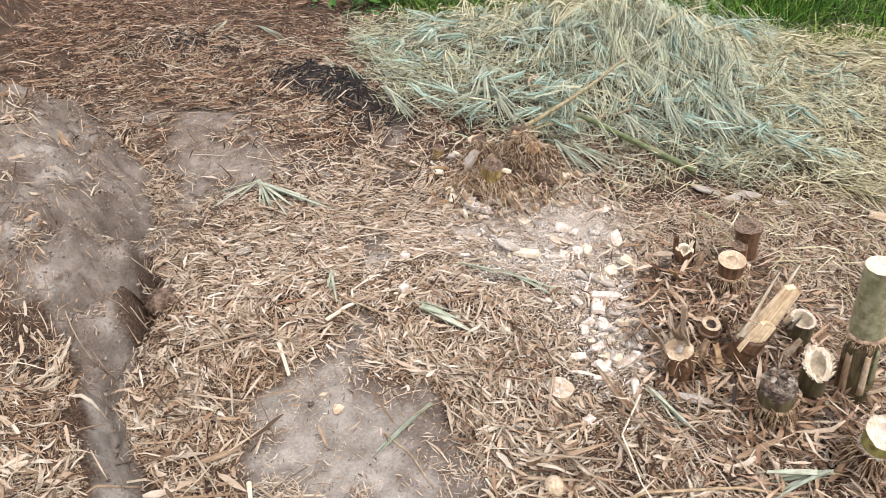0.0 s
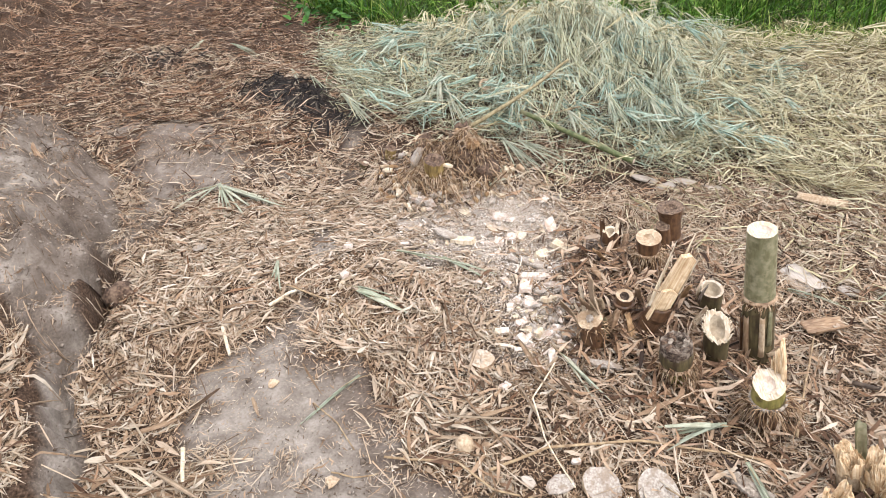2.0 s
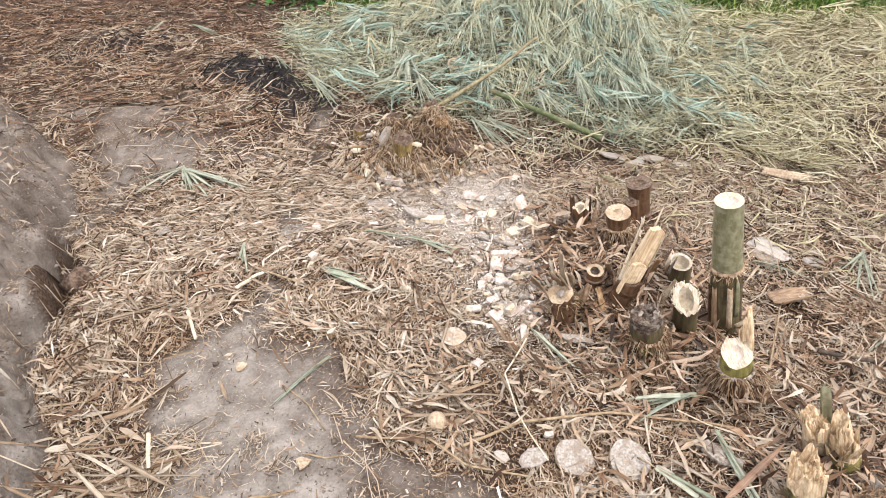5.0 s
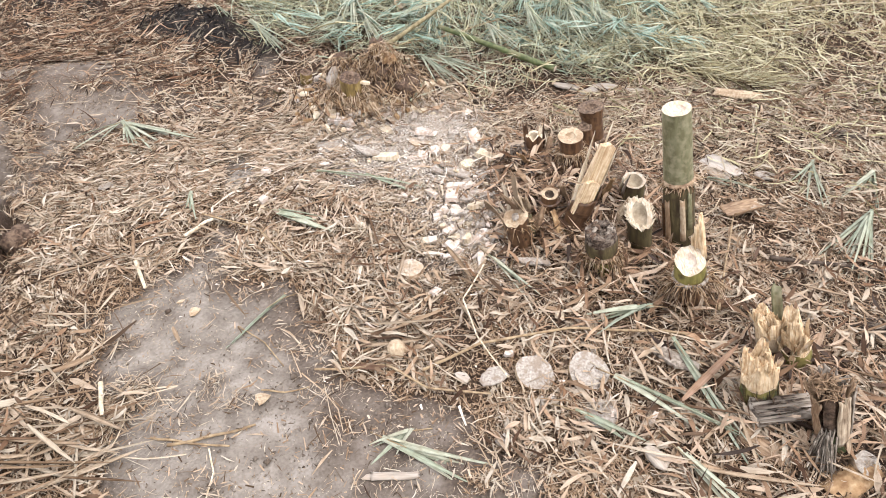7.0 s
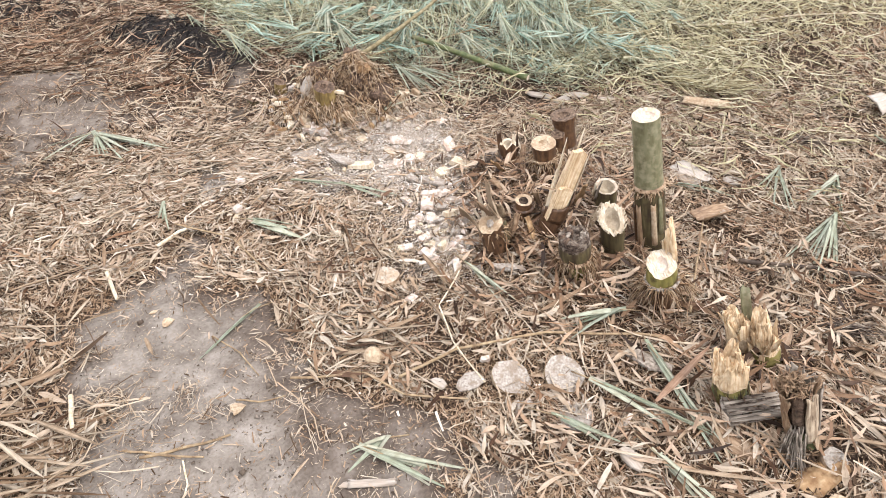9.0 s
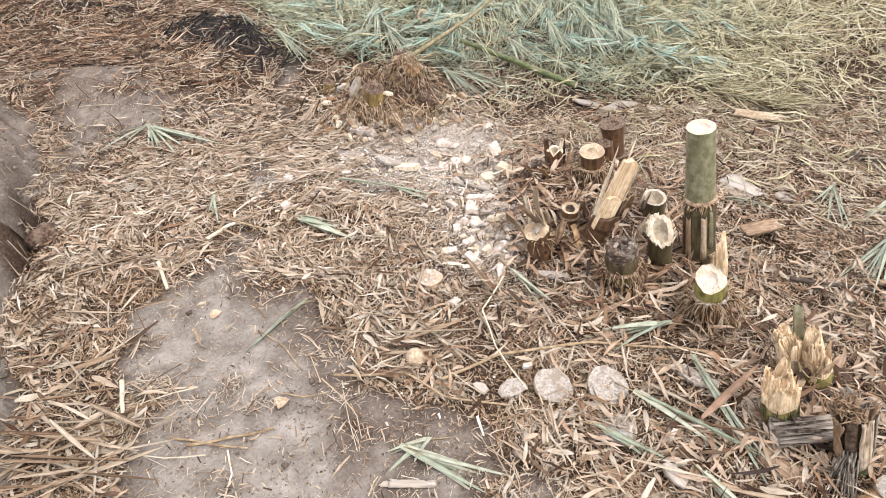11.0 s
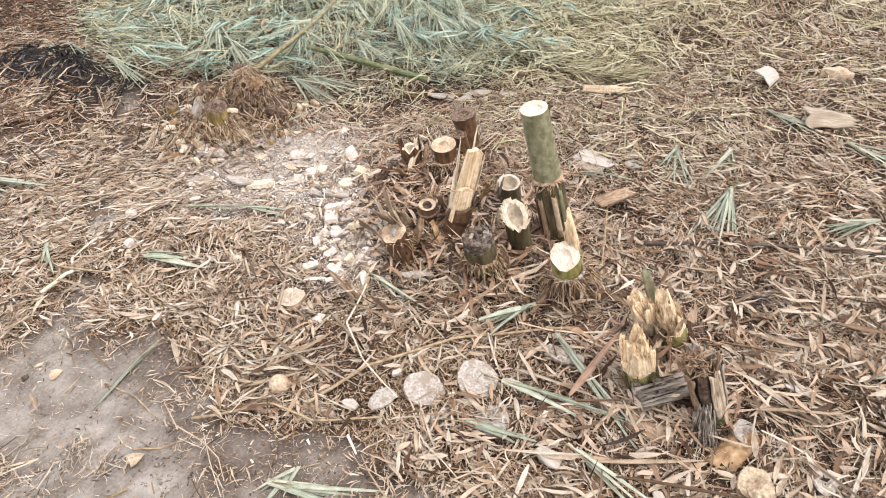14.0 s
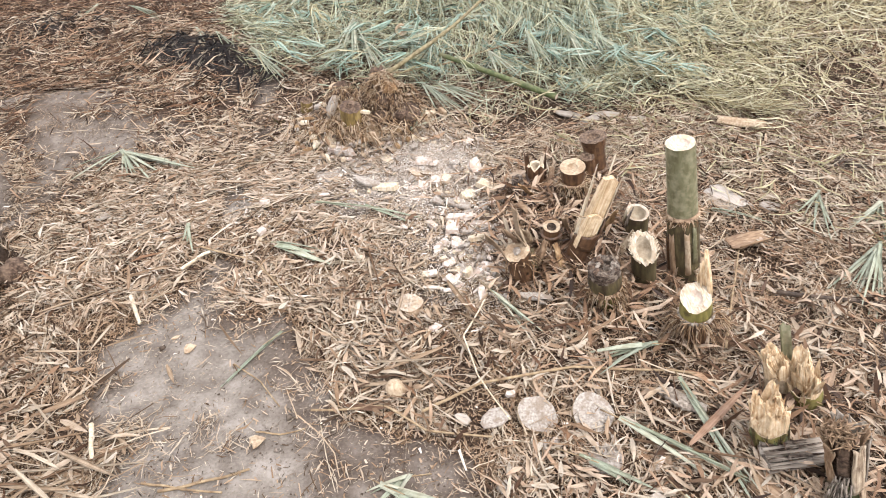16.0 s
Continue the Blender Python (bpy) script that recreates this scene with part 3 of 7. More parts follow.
def litter_cover(x, y):
    v = 1 - 0.985 * bare_soil(x, y)
    v = v * (1 - 0.92 * smooth(0.15, 0.7, char_and_shade(x, y))) * (1 - turf(x, y))
    v = v * (1 - 0.95 * steepness(x, y))
    v = v * (1 - 0.45 * bell(x, y, 0.88, 0.72, 0.16, 0.14))
    v = v * (1 - 0.35 * smooth(0.85, 1.05, -x) * (1 - smooth(1.5, 1.8, y)))
    return np.clip(v * (1 + 0.35 * smooth(1.3, 2.0, y)) * (0.45 + 0.75 * smooth(0.2, 0.7, vnoise(x, y, 6, 41))) * (0.15 + 1.2 * smooth(0.2, 0.75, vnoise(x, y, 17, 42))) * (1 - 0.85 * clearing(x, y)), 0, 1)


def stems_zone(x, y):
    """Thin stalks rule on the far right, leaves on the near side."""
    return smooth(1.7, 2.3, y + 0.35 * (x - 0.6)) * smooth(0.0, 0.6, x) + 0.35 * smooth(2.2, 2.8, y)


def chip_zone(x, y):
    v = bell(x, y, 0.07, 1.74, 0.11, 0.19) + 0.75 * bell(x, y, 0.02, 2.32, 0.16, 0.12) + 0.6 * bell(x, y, -0.28, 2.18, 0.28, 0.22) + 0.5 * bell(x, y, 0.12, 2.02, 0.16, 0.2)
    return np.clip(v + 0.35 * bell(x, y, 0.15, 1.0, 0.25, 0.12) + 0.06, 0, 1)


def normal(size, spread):
    return rng.normal(0, spread, size)


def drift(x, y, spread):
    """Bearing of loose pieces: swept into loose swirls, and across the slope on the far left."""
    swirl = 9.0 * vnoise(x, y, 1.7, 49)
    w = smooth(1.5, 2.0, y) * (1 - smooth(-0.2, 0.4, x))
    return (1 - w) * swirl + rng.normal(0, 1, np.shape(x)) * (spread + 0.05 * w)


# dry leaves close by: bent, folded, lying over one another
x, y = scatter(28000, -1.9, 1.9, 0.4, 2.6, lambda x, y: litter_cover(x, y) * (1 - smooth(0.25, 0.6, bare_soil(x, y))) * (1 - 0.75 * stems_zone(x, y)) * (1 - 0.4 * np.clip(chip_zone(x, y), 0, 1)))
k = len(x)
leaf_near = strip_arrays(x, y, drift(x, y, 0.8), rng.gamma(4, 0.0112, k) * (1 - 0.3 * smooth(1.4, 2.1, y)) + 0.018, 0.0035 + 0.0135 * rng.random(k) ** 1.5 * (1 - 0.62 * smooth(1.2, 2.0, y)), rng.random(k) ** 1.2 * 0.034 + 0.004,
                         normal(k, 0.13), normal(k, 0.06), normal(k, 0.32), normal(k, 0.035), rng.uniform(-0.3, 0.8, k), normal(k, 0.8), stations=5, across=3)
pink_near = rng.random(k) < 0.5 * smooth(-0.3, 0.5, x + 0.8 * (vnoise(x, y, 3, 47) - 0.5)) * (1 - 0.7 * smooth(0.9, 1.3, x))
# broken bits of leaf
x, y = scatter(225000, -1.8, 1.8, 0.45, 2.6, lambda x, y: litter_cover(x, y) * (1 - 0.25 * np.clip(chip_zone(x, y), 0, 1)))
k = len(x)
leaf_bits = strip_arrays(x, y, drift(x, y, 0.9), rng.gamma(2.5, 0.0085, k) + 0.005, 0.0011 + 0.0050 * rng.random(k) ** 1.5, rng.random(k) ** 1.2 * 0.024 + 0.003,
                         normal(k, 0.18), normal(k, 0.06), normal(k, 0.4), normal(k, 0.04), rng.uniform(-0.3, 0.6, k), 0, stations=3, across=2, shape=lance)
pink_bits = rng.random(k) < 0.5 * smooth(-0.3, 0.5, x + 0.8 * (vnoise(x, y, 3, 47) - 0.5)) * (1 - 0.7 * smooth(0.9, 1.3, x))
stuff("leaf_litter", [picked(leaf_near, ~pink_near, 5, 3), picked(leaf_bits, ~pink_bits, 3, 2)], MAT_LEAF, "dry tan bamboo leaves strewn over the soil", "leaf litter")
stuff("pinkish_leaf_litter", [picked(leaf_near, pink_near, 5, 3), picked(leaf_bits, pink_bits, 3, 2)], MAT_LEAF_PINK, "dry pinkish-tan bamboo leaves strewn over the soil", "leaf litter")

# crumbled leaf that fills the gaps close to the soil
x, y = scatter(330000, -1.6, 1.7, 0.45, 2.5, lambda x, y: np.clip((1 - 0.97 * smooth(0.15, 0.6, bare_soil(x, y))) * (1 - 0.8 * char_and_shade(x, y)) * (1 - steepness(x, y)) * (0.25 + 0.75 * smooth(0.25, 0.7, vnoise(x, y, 9, 46))) * (1 - 0.4 * smooth(1.9, 2.6, y)), 0, 1))
k = len(x)
fill = strip_arrays(x, y, rng.uniform(0, 6.283, k), rng.gamma(2.2, 0.0042, k) + 0.004, rng.uniform(0.0012, 0.0042, k), rng.random(k) * 0.010 + 0.002, normal(k, 0.2), 0, normal(k, 0.35), 0, 0, 0, stations=2, across=2, shape=stalk)
stuff("leaf_crumbs", [fill], MAT_FILL, "crumbled brown leaf lying close on the soil", "leaf litter")

# darker, older layer underneath and round the stumps
x, y = scatter(36000, -1.9, 2.6, 0.4, 3.4, lambda x, y: litter_cover(x, y) * (0.35 + 0.5 * bell(x, y, 0.42, 1.72, 0.18, 0.22) + 0.25 * stems_zone(x, y)) * (1 - 0.25 * np.clip(chip_zone(x, y), 0, 1)) * (1 - smooth(0.05, 0.3, bare_soil(x, y))))
k = len(x)
leaf_old = strip_arrays(x, y, rng.uniform(0, 6.283, k), rng.gamma(4, 0.013, k) + 0.02, rng.uniform(0.003, 0.012, k), rng.random(k) * 0.032 + 0.002,
                        normal(k, 0.12), normal(k, 0.05), normal(k, 0.4), normal(k, 0.06), rng.uniform(-0.2, 0.5, k), normal(k, 0.8), stations=4, across=2)
stuff("old_leaf_litter", [leaf_old], MAT_LEAF_BROWN, "older brown leaves rotting on the soil", "leaf litter")

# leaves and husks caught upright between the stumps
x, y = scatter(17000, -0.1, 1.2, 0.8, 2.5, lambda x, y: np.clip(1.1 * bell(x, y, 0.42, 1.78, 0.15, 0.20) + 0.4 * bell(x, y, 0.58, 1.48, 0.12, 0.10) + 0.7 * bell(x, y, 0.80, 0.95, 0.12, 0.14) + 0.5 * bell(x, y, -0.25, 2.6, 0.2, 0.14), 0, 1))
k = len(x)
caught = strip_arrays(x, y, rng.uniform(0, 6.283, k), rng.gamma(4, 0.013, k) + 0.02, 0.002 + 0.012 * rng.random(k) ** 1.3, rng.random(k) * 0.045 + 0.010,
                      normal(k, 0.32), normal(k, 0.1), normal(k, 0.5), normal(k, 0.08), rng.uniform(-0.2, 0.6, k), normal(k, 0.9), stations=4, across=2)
# husks that stand up round the foot of each stump
HUSKED = ((0.236, 1.588, 0.05), (0.30, 1.74, 0.07), (0.34, 1.66, 0.06), (0.36, 1.88, 0.08), (0.377, 2.06, 0.06), (0.300, 2.03, 0.05), (0.449, 1.436, 0.06), (0.479, 1.929, 0.06), (0.47, 1.64, 0.06), (0.57, 1.58, 0.05), (0.62, 1.72, 0.05),
          (0.40, 1.55, 0.06), (0.52, 1.80, 0.07), (0.62, 2.12, 0.05), (0.72, 1.556, 0.05), (0.66, 1.295, 0.05), (0.83, 1.06, 0.05), (0.70, 0.95, 0.04), (-0.25, 2.56, 0.12))
hx, hy, hr = (np.repeat(np.array(v), 85) for v in zip(*HUSKED))
k = len(hx)
ha = rng.uniform(0, 6.283, k)
hq = hr * rng.uniform(0.5, 1.7, k)
hl = rng.gamma(5, 0.011, k) + 0.02
hp = np.clip(rng.normal(0.22, 0.32, k), -0.2, 1.2)
husks = strip_arrays(hx + np.cos(ha) * hq, hy + np.sin(ha) * hq, ha + np.pi * (rng.random(k) < 0.25) + normal(k, 0.7), hl, 0.003 + 0.016 * rng.random(k) ** 1.4, np.sin(np.abs(hp)) * hl * 0.48 + 0.006 + 0.03 * rng.random(k), hp,
                     -normal(k, 0.10), normal(k, 0.5), normal(k, 0.06), rng.uniform(0.0, 0.9, k), normal(k, 0.9), conform=0.4, stations=5, across=3)
stuff("standing_husks", [husks], MAT_DARKHUSK, "dark reddish husks standing round the stump feet", "husks")
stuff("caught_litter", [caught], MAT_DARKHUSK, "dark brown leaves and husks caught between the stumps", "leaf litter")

# leaves further off, browner toward the bank
x, y = scatter(110000, -5.6, 4.4, 2.4, 7.2, lambda x, y: litter_cover(x, y) * (1 - 0.85 * green_zone(x, y)) * (1 - 0.5 * stems_zone(x, y)))
brown = rng.random(len(x)) < 0.15 + 0.75 * smooth(0.7, 1.7, -x)
for sel, name, material, label in ((~brown, "far_leaf_litter", MAT_LEAF, "dry tan leaves on the far ground"), (brown, "far_brown_litter", MAT_LEAF_BROWN, "dull brown leaves on the far ground")):
    k = int(sel.sum())
    far = strip_arrays(x[sel], y[sel], rng.uniform(0, 6.283, k), rng.gamma(3, 0.017, k) + 0.02, 0.003 + 0.008 * rng.random(k) ** 2, rng.random(k) * 0.034 + 0.003,
                       normal(k, 0.14), normal(k, 0.06), normal(k, 0.4), normal(k, 0.07), rng.uniform(-0.2, 0.5, k), normal(k, 0.8), stations=4, across=2)
    stuff(name, [far], material, label, "leaf litter")

# long curled leaves and stalks on the dark ground past the bank
x, y = scatter(45000, -5.6, -0.9, 2.9, 7.0, lambda x, y: np.clip(litter_cover(x, y) * (1 - green_zone(x, y)) * (0.5 + 0.9 * smooth(0.35, 0.7, vnoise(x, y, 2.6, 48))), 0, 1))
k = len(x)
strands = strip_arrays(x, y, normal(k, 0.9), rng.gamma(3, 0.024, k) + 0.03, 0.002 + 0.008 * rng.random(k) ** 1.6, rng.random(k) * 0.040 + 0.006,
                       normal(k, 0.12), normal(k, 0.06), normal(k, 0.5), normal(k, 0.09), rng.uniform(-0.2, 0.6, k), normal(k, 0.9), stations=4, across=2)
stuff("far_leaf_strands", [strands], MAT_LEAF_BROWN, "long curled tan and brown leaves on the far ground", "leaf litter")

# broken bits between them
x, y = scatter(115000, -4.6, 3.6, 2.4, 5.4, lambda x, y: litter_cover(x, y) * (1 - 0.8 * green_zone(x, y)) * (1 - 0.5 * smooth(3.2, 5.0, y)))
brown = rng.random(len(x)) < 0.3 + 0.4 * smooth(0.7, 1.7, -x)
for sel, name, material, label in ((~brown, "far_leaf_bits", MAT_LEAF, "broken bits of tan leaf on the far ground"), (brown, "far_brown_bits", MAT_LEAF_BROWN, "broken bits of brown leaf on the far ground")):
    k = int(sel.sum())
    far = strip_arrays(x[sel], y[sel], rng.uniform(0, 6.283, k), rng.gamma(2.5, 0.011, k) + 0.008, rng.uniform(0.002, 0.007, k), rng.random(k) * 0.022 + 0.002,
                       normal(k, 0.25), normal(k, 0.08), normal(k, 0.5), 0, 0.3, 0, stations=3, across=2)
    stuff(name, [far], material, label, "leaf litter")

# thinning litter all round, past the clearing
def outer(x, y):
    away = np.maximum(np.maximum(-1.8 - x, x - 1.8), np.maximum(0.5 - y, y - 2.4))
    return smooth(-0.15, 0.15, away) * (1 - smooth(1.6, 4.2, away)) * (1 - turf(x, y)) * (0.4 + 0.8 * vnoise(x, y, 6, 41)) * (1 - smooth(2.2, 2.8, y) * (1 - smooth(3.5, 5.0, np.abs(x)))) * (1 - char_and_shade(x, y)) * (1 - 0.9 * bare_soil(x, y)) * (1 - steepness(x, y))


x, y = scatter(150000, -6.0, 6.0, -3.6, 5.0, outer)
k = len(x)
far = strip_arrays(x, y, rng.uniform(0, 6.283, k), rng.gamma(3, 0.015, k) + 0.02, 0.003 + 0.008 * rng.random(k) ** 2, rng.random(k) * 0.024 + 0.003, normal(k, 0.12), 0, normal(k, 0.3), 0, 0, 0, stations=2, across=2, shape=stalk)
stuff("outer_leaf_litter", [far], MAT_LEAF, "thinning dry leaves round the clearing", "leaf litter")

# pale scraps of leaf between the old clump and the bank
x, y = scatter(30000, -1.6, 0.3, 1.5, 3.0, lambda x, y: np.clip(0.9 * bell(x, y, -0.62, 2.20, 0.42, 0.34) + 0.5 * bell(x, y, -0.95, 1.85, 0.2, 0.2), 0, 1) * litter_cover(x, y))
k = len(x)
scraps = strip_arrays(x, y, drift(x, y, 0.7), rng.gamma(2.5, 0.015, k) + 0.012, 0.002 + 0.009 * rng.random(k) ** 2, rng.random(k) * 0.018 + 0.014,
                      normal(k, 0.10), normal(k, 0.06), normal(k, 0.3), normal(k, 0.04), rng.uniform(-0.2, 0.5, k), normal(k, 0.8), stations=4, across=2)
stuff("pale_leaf_scraps", [scraps], MAT_SCRAP, "pale scraps of dry leaf on the litter", "leaf litter")

# thin dead twigs, broken stalks and straw
x, y = scatter(90000, -2.6, 4.2, 0.4, 4.4, lambda x, y: litter_cover(x, y) * (0.3 + 0.7 * np.clip(stems_zone(x, y), 0, 1)) * (1 - 0.7 * green_zone(x, y)) * (1 - 0.25 * np.clip(chip_zone(x, y), 0, 1)))
k = len(x)
twigs = strip_arrays(x, y, drift(x, y, 0.9), rng.gamma(2.5, 0.03, k) + 0.02, rng.uniform(0.0014, 0.0045, k), rng.random(k) ** 1.3 * 0.030 + 0.004,
                     normal(k, 0.11), normal(k, 0.05), normal(k, 0.5), normal(k, 0.08), 0.8, 0.0, stations=4, across=2, shape=stalk)
stuff("twig_litter", [twigs], MAT_STRAW, "thin broken straw-coloured twigs and stalks", "twigs")

# crumbs of leaf and soil
x, y = scatter(45000, -1.9, 1.7, 0.4, 2.9, lambda x, y: (0.55 + 0.2 * litter_cover(x, y)) * (1 - steepness(x, y)) * (1 - 0.8 * bare_soil(x, y)))
k = len(x)
crumbs = strip_arrays(x, y, rng.uniform(0, 6.283, k), rng.gamma(2, 0.004, k) + 0.003, rng.uniform(0.001, 0.004, k), rng.random(k) * 0.007 + 0.001,
                      normal(k, 0.3), normal(k, 0.15), normal(k, 0.5), 0, 0.5, 0, stations=3, across=2)
stuff("crumb_litter", [crumbs], MAT_GRIT, "fine crumbs of leaf and soil", "crumbs")

# short straw bits and grit on the open soil
x, y = scatter(120000, -2.9, 0.6, 0.4, 3.5, lambda x, y: np.clip(bare_soil(x, y), 0, 1) * (0.05 + 0.7 * smooth(0.40, 0.75, vnoise(x, y, 7, 43)) + 0.30 * damp(x, y)) * (1 - steepness(x, y)))
k = len(x)
bits = strip_arrays(x, y, rng.uniform(0, 6.283, k), rng.gamma(1.5, 0.0042, k) + 0.002, rng.uniform(0.0006, 0.0026, k), rng.random(k) * 0.003 + 0.0006,
                    normal(k, 0.06), normal(k, 0.03), normal(k, 0.3), normal(k, 0.04), 0.3, 0, stations=3, across=2, shape=lance)
stuff("straw_bits", [bits], MAT_STRAW, "short bits of straw and grit on the open soil", "straw bits")

# clods and crumbs of dry earth
OCTA = np.array(((1, 0, 0), (-1, 0, 0), (0, 1, 0), (0, -1, 0), (0, 0, 1), (0, 0, -1)), float)
OCTA_F = np.array(((0, 2, 4), (2, 1, 4), (1, 3, 4), (3, 0, 4), (2, 0, 5), (1, 2, 5), (3, 1, 5), (0, 3, 5)))


def lumps(x, y, size):
    """Small uneven lumps half sunk in the ground: eight corners pushed about."""
    k = len(x)
    v = OCTA[None] * rng.uniform(0.55, 1.25, (k, 6, 1)) + rng.normal(0, 0.18, (k, 6, 3))
    v = v * size[:, None, None] * np.array((1, 1, 0.7))
    t = rng.uniform(0, 6.283, k)[:, None]
    vx, vy = v[..., 0] * np.cos(t) - v[..., 1] * np.sin(t), v[..., 0] * np.sin(t) + v[..., 1] * np.cos(t)
    v = np.stack([vx + x[:, None], vy + y[:, None], v[..., 2] + land(x, y)[:, None] + 0.25 * size[:, None]], -1).reshape(-1, 3)
    f = (np.arange(k)[:, None, None] * 6 + OCTA_F[None]).reshape(-1, 3)
    return v, f, v[:, :2] * 30


x, y = scatter(70000, -2.9, 0.6, 0.4, 3.4, lambda x, y: np.clip(bare_soil(x, y) * (0.08 + 0.9 * smooth(0.35, 0.75, vnoise(x, y, 7, 44)) + 0.4 * smooth(-0.75, -0.45, x)) + 0.5 * smooth(0.0, 0.1, bank_side(x, y)) * smooth(1.4, 1.8, y) * (1 - smooth(2.6, 3.0, y)), 0, 1))
clods = stuff("soil_crumbs", [lumps(x, y, rng.gamma(1.5, 0.0010, len(x)) + 0.0009)], MAT_CLOD, "crumbs and small clods of dry earth", "soil crumbs")
x, y = scatter(900, -2.9, 0.4, 0.5, 3.2, lambda x, y: np.clip(0.25 * bare_soil(x, y) + 0.8 * smooth(-0.06, 0.1, bank_side(x, y)) * (1 - smooth(0.3, 0.6, bank_side(x, y))) * smooth(1.0, 1.7, y), 0, 1))
stuff("soil_clods", [lumps(x, y, rng.gamma(1.8, 0.0028, len(x)) + 0.002)], MAT_CLOD, "larger clods of dry earth fallen from the bank", "soil clods")

# crumbling face of the bank
x, y = scatter(60000, -2.9, -0.8, 0.7, 3.3, lambda x, y: np.clip(smooth(-0.05, 0.0, bank_side(x, y)) * (1 - smooth(0.18, 0.4, bank_side(x, y))) * (0.15 + 0.85 * smooth(0.35, 0.65, vnoise(x, y, 9, 45))) * (0.35 + 0.65 * smooth(1.4, 1.8, y)), 0, 1))
stuff("bank_crumbs", [lumps(x, y, rng.gamma(1.5, 0.0015, len(x)) + 0.001)], MAT_CLOD, "crumbling clods on the face of the bank", "soil clods")

# bits of straw and root stuck to the bank and the low mound
x, y = scatter(30000, -3.0, -1.15, 1.4, 3.5, lambda x, y: np.clip(smooth(-0.05, 0.05, bank_side(x, y)) * (1 - smooth(0.7, 1.1, bank_side(x, y))) + 0.8 * bell(x, y, -1.62, 2.95, 0.32, 0.28), 0, 1) * (0.2 + 0.8 * smooth(0.35, 0.7, vnoise(x, y, 8, 26))))
k = len(x)
stuck = strip_arrays(x, y, rng.uniform(0, 6.283, k), rng.gamma(1.6, 0.010, k) + 0.005, rng.uniform(0.0010, 0.0036, k), rng.random(k) * 0.005 + 0.001,
                     normal(k, 0.08), normal(k, 0.04), normal(k, 0.3), normal(k, 0.06), 0.3, 0, stations=3, across=2, shape=lance)
stuff("bank_straw", [stuck], MAT_FILL, "bits of brown straw and root stuck to the bank", "straw bits")

# chopped wood crumbs and pale dust
x, y = scatter(17000, -1.4, 1.4, 0.6, 2.9, lambda x, y: 0.9 * chip_zone(x, y) ** 1.3)
k = len(x)
chips = strip_arrays(x, y, rng.uniform(0, 6.283, k), rng.gamma(2.2, 0.0058, k) + 0.004, rng.uniform(0.0015, 0.0065, k), rng.random(k) * 0.016 + 0.006,
                     normal(k, 0.25), normal(k, 0.1), normal(k, 0.3), 0, -0.25, 0, stations=3, across=3, shape=stalk)
stuff("chip_litter", [chips], MAT_CHIPLITTER, "small pale chopped wood crumbs", "wood crumbs")
x, y = scatter(110000, -0.8, 0.7, 1.4, 2.8, lambda x, y: np.clip(2.2 * bell(x, y, 0.03, 2.36, 0.11, 0.10) + 0.25 * bell(x, y, -0.33, 2.14, 0.24, 0.15) + 0.45 * bell(x, y, 0.07, 1.80, 0.12, 0.25) + 0.35 * bell(x, y, -0.05, 2.20, 0.25, 0.18), 0, 1))
k = len(x)
dust = strip_arrays(x, y, rng.uniform(0, 6.283, k), rng.uniform(0.002, 0.009, k), rng.uniform(0.0012, 0.0055, k), rng.random(k) ** 2 * 0.014 + 0.006 + 0.012 * bell(x, y, 0.03, 2.36, 0.12, 0.10),
                    normal(k, 0.2), 0, normal(k, 0.2), 0, 0, 0, stations=2, across=2, shape=stalk)
stuff("saw_dust", [dust], MAT_ASH, "patches of whitish sawdust between the leaves", "sawdust")

# charred stalks
x, y = scatter(9000, -2.8, -0.5, 2.9, 4.8, lambda x, y: char_and_shade(x, y))
k = len(x)
char = strip_arrays(x, y, rng.uniform(0, 6.283, k), rng.gamma(3, 0.02, k) + 0.015, rng.uniform(0.003, 0.01, k), rng.random(k) * 0.03 + 0.003,
                    normal(k, 0.2), normal(k, 0.06), normal(k, 0.4), 0, 0.5, 0, stations=3, across=2, shape=stalk)
stuff("charred_litter", [char], MAT_CHAR, "black charred leaves and stalks", "charred litter")


def sprays(cx, cy, yaw, lift, tilt, leaves, length, width, spread, droop):
    """Fans of narrow leaves, each fan out of one point."""
    n = len(cx)
    rep = lambda v: np.repeat(np.broadcast_to(np.asarray(v, float), (n,)), leaves)
    m = n * leaves
    a = rep(yaw) + normal(m, spread)
    L = rep(length) * rng.uniform(0.65, 1.15, m)
    p = rep(tilt) + normal(m, 0.12)
    off = L * 0.5 + rng.uniform(0, 0.05, m)
    x, y = rep(cx) + np.cos(a) * off * np.cos(p), rep(cy) + np.sin(a) * off * np.cos(p)
    z = rep(lift) + rep(land(np.asarray(cx), np.asarray(cy))) - land(x, y) + np.sin(p) * L * 0.5 + rng.random(m) * 0.02
    z = np.maximum(z, 0.012 + rng.random(m) * 0.02 + np.abs(np.sin(p)) * L * 0.35)
    return strip_arrays(x, y, a, L, width * rng.uniform(0.7, 1.2, m), z, p, -np.abs(normal(m, droop)), normal(m, 0.5), normal(m, 0.05), rng.uniform(0, 0.6, m), normal(m, 0.8),
                        conform=0.5, stations=5, across=2, shape=blade)


# heap of cut branches with grey-green leaves: an apron of flat leaves, fans on top, hanging sprays on the crest
x, y = scatter(30000, -1.2, 2.2, 2.6, 4.9, lambda x, y: green_zone(x, y) * (0.25 + 0.85 * vnoise(x, y, 4, 51)))
k = len(x)
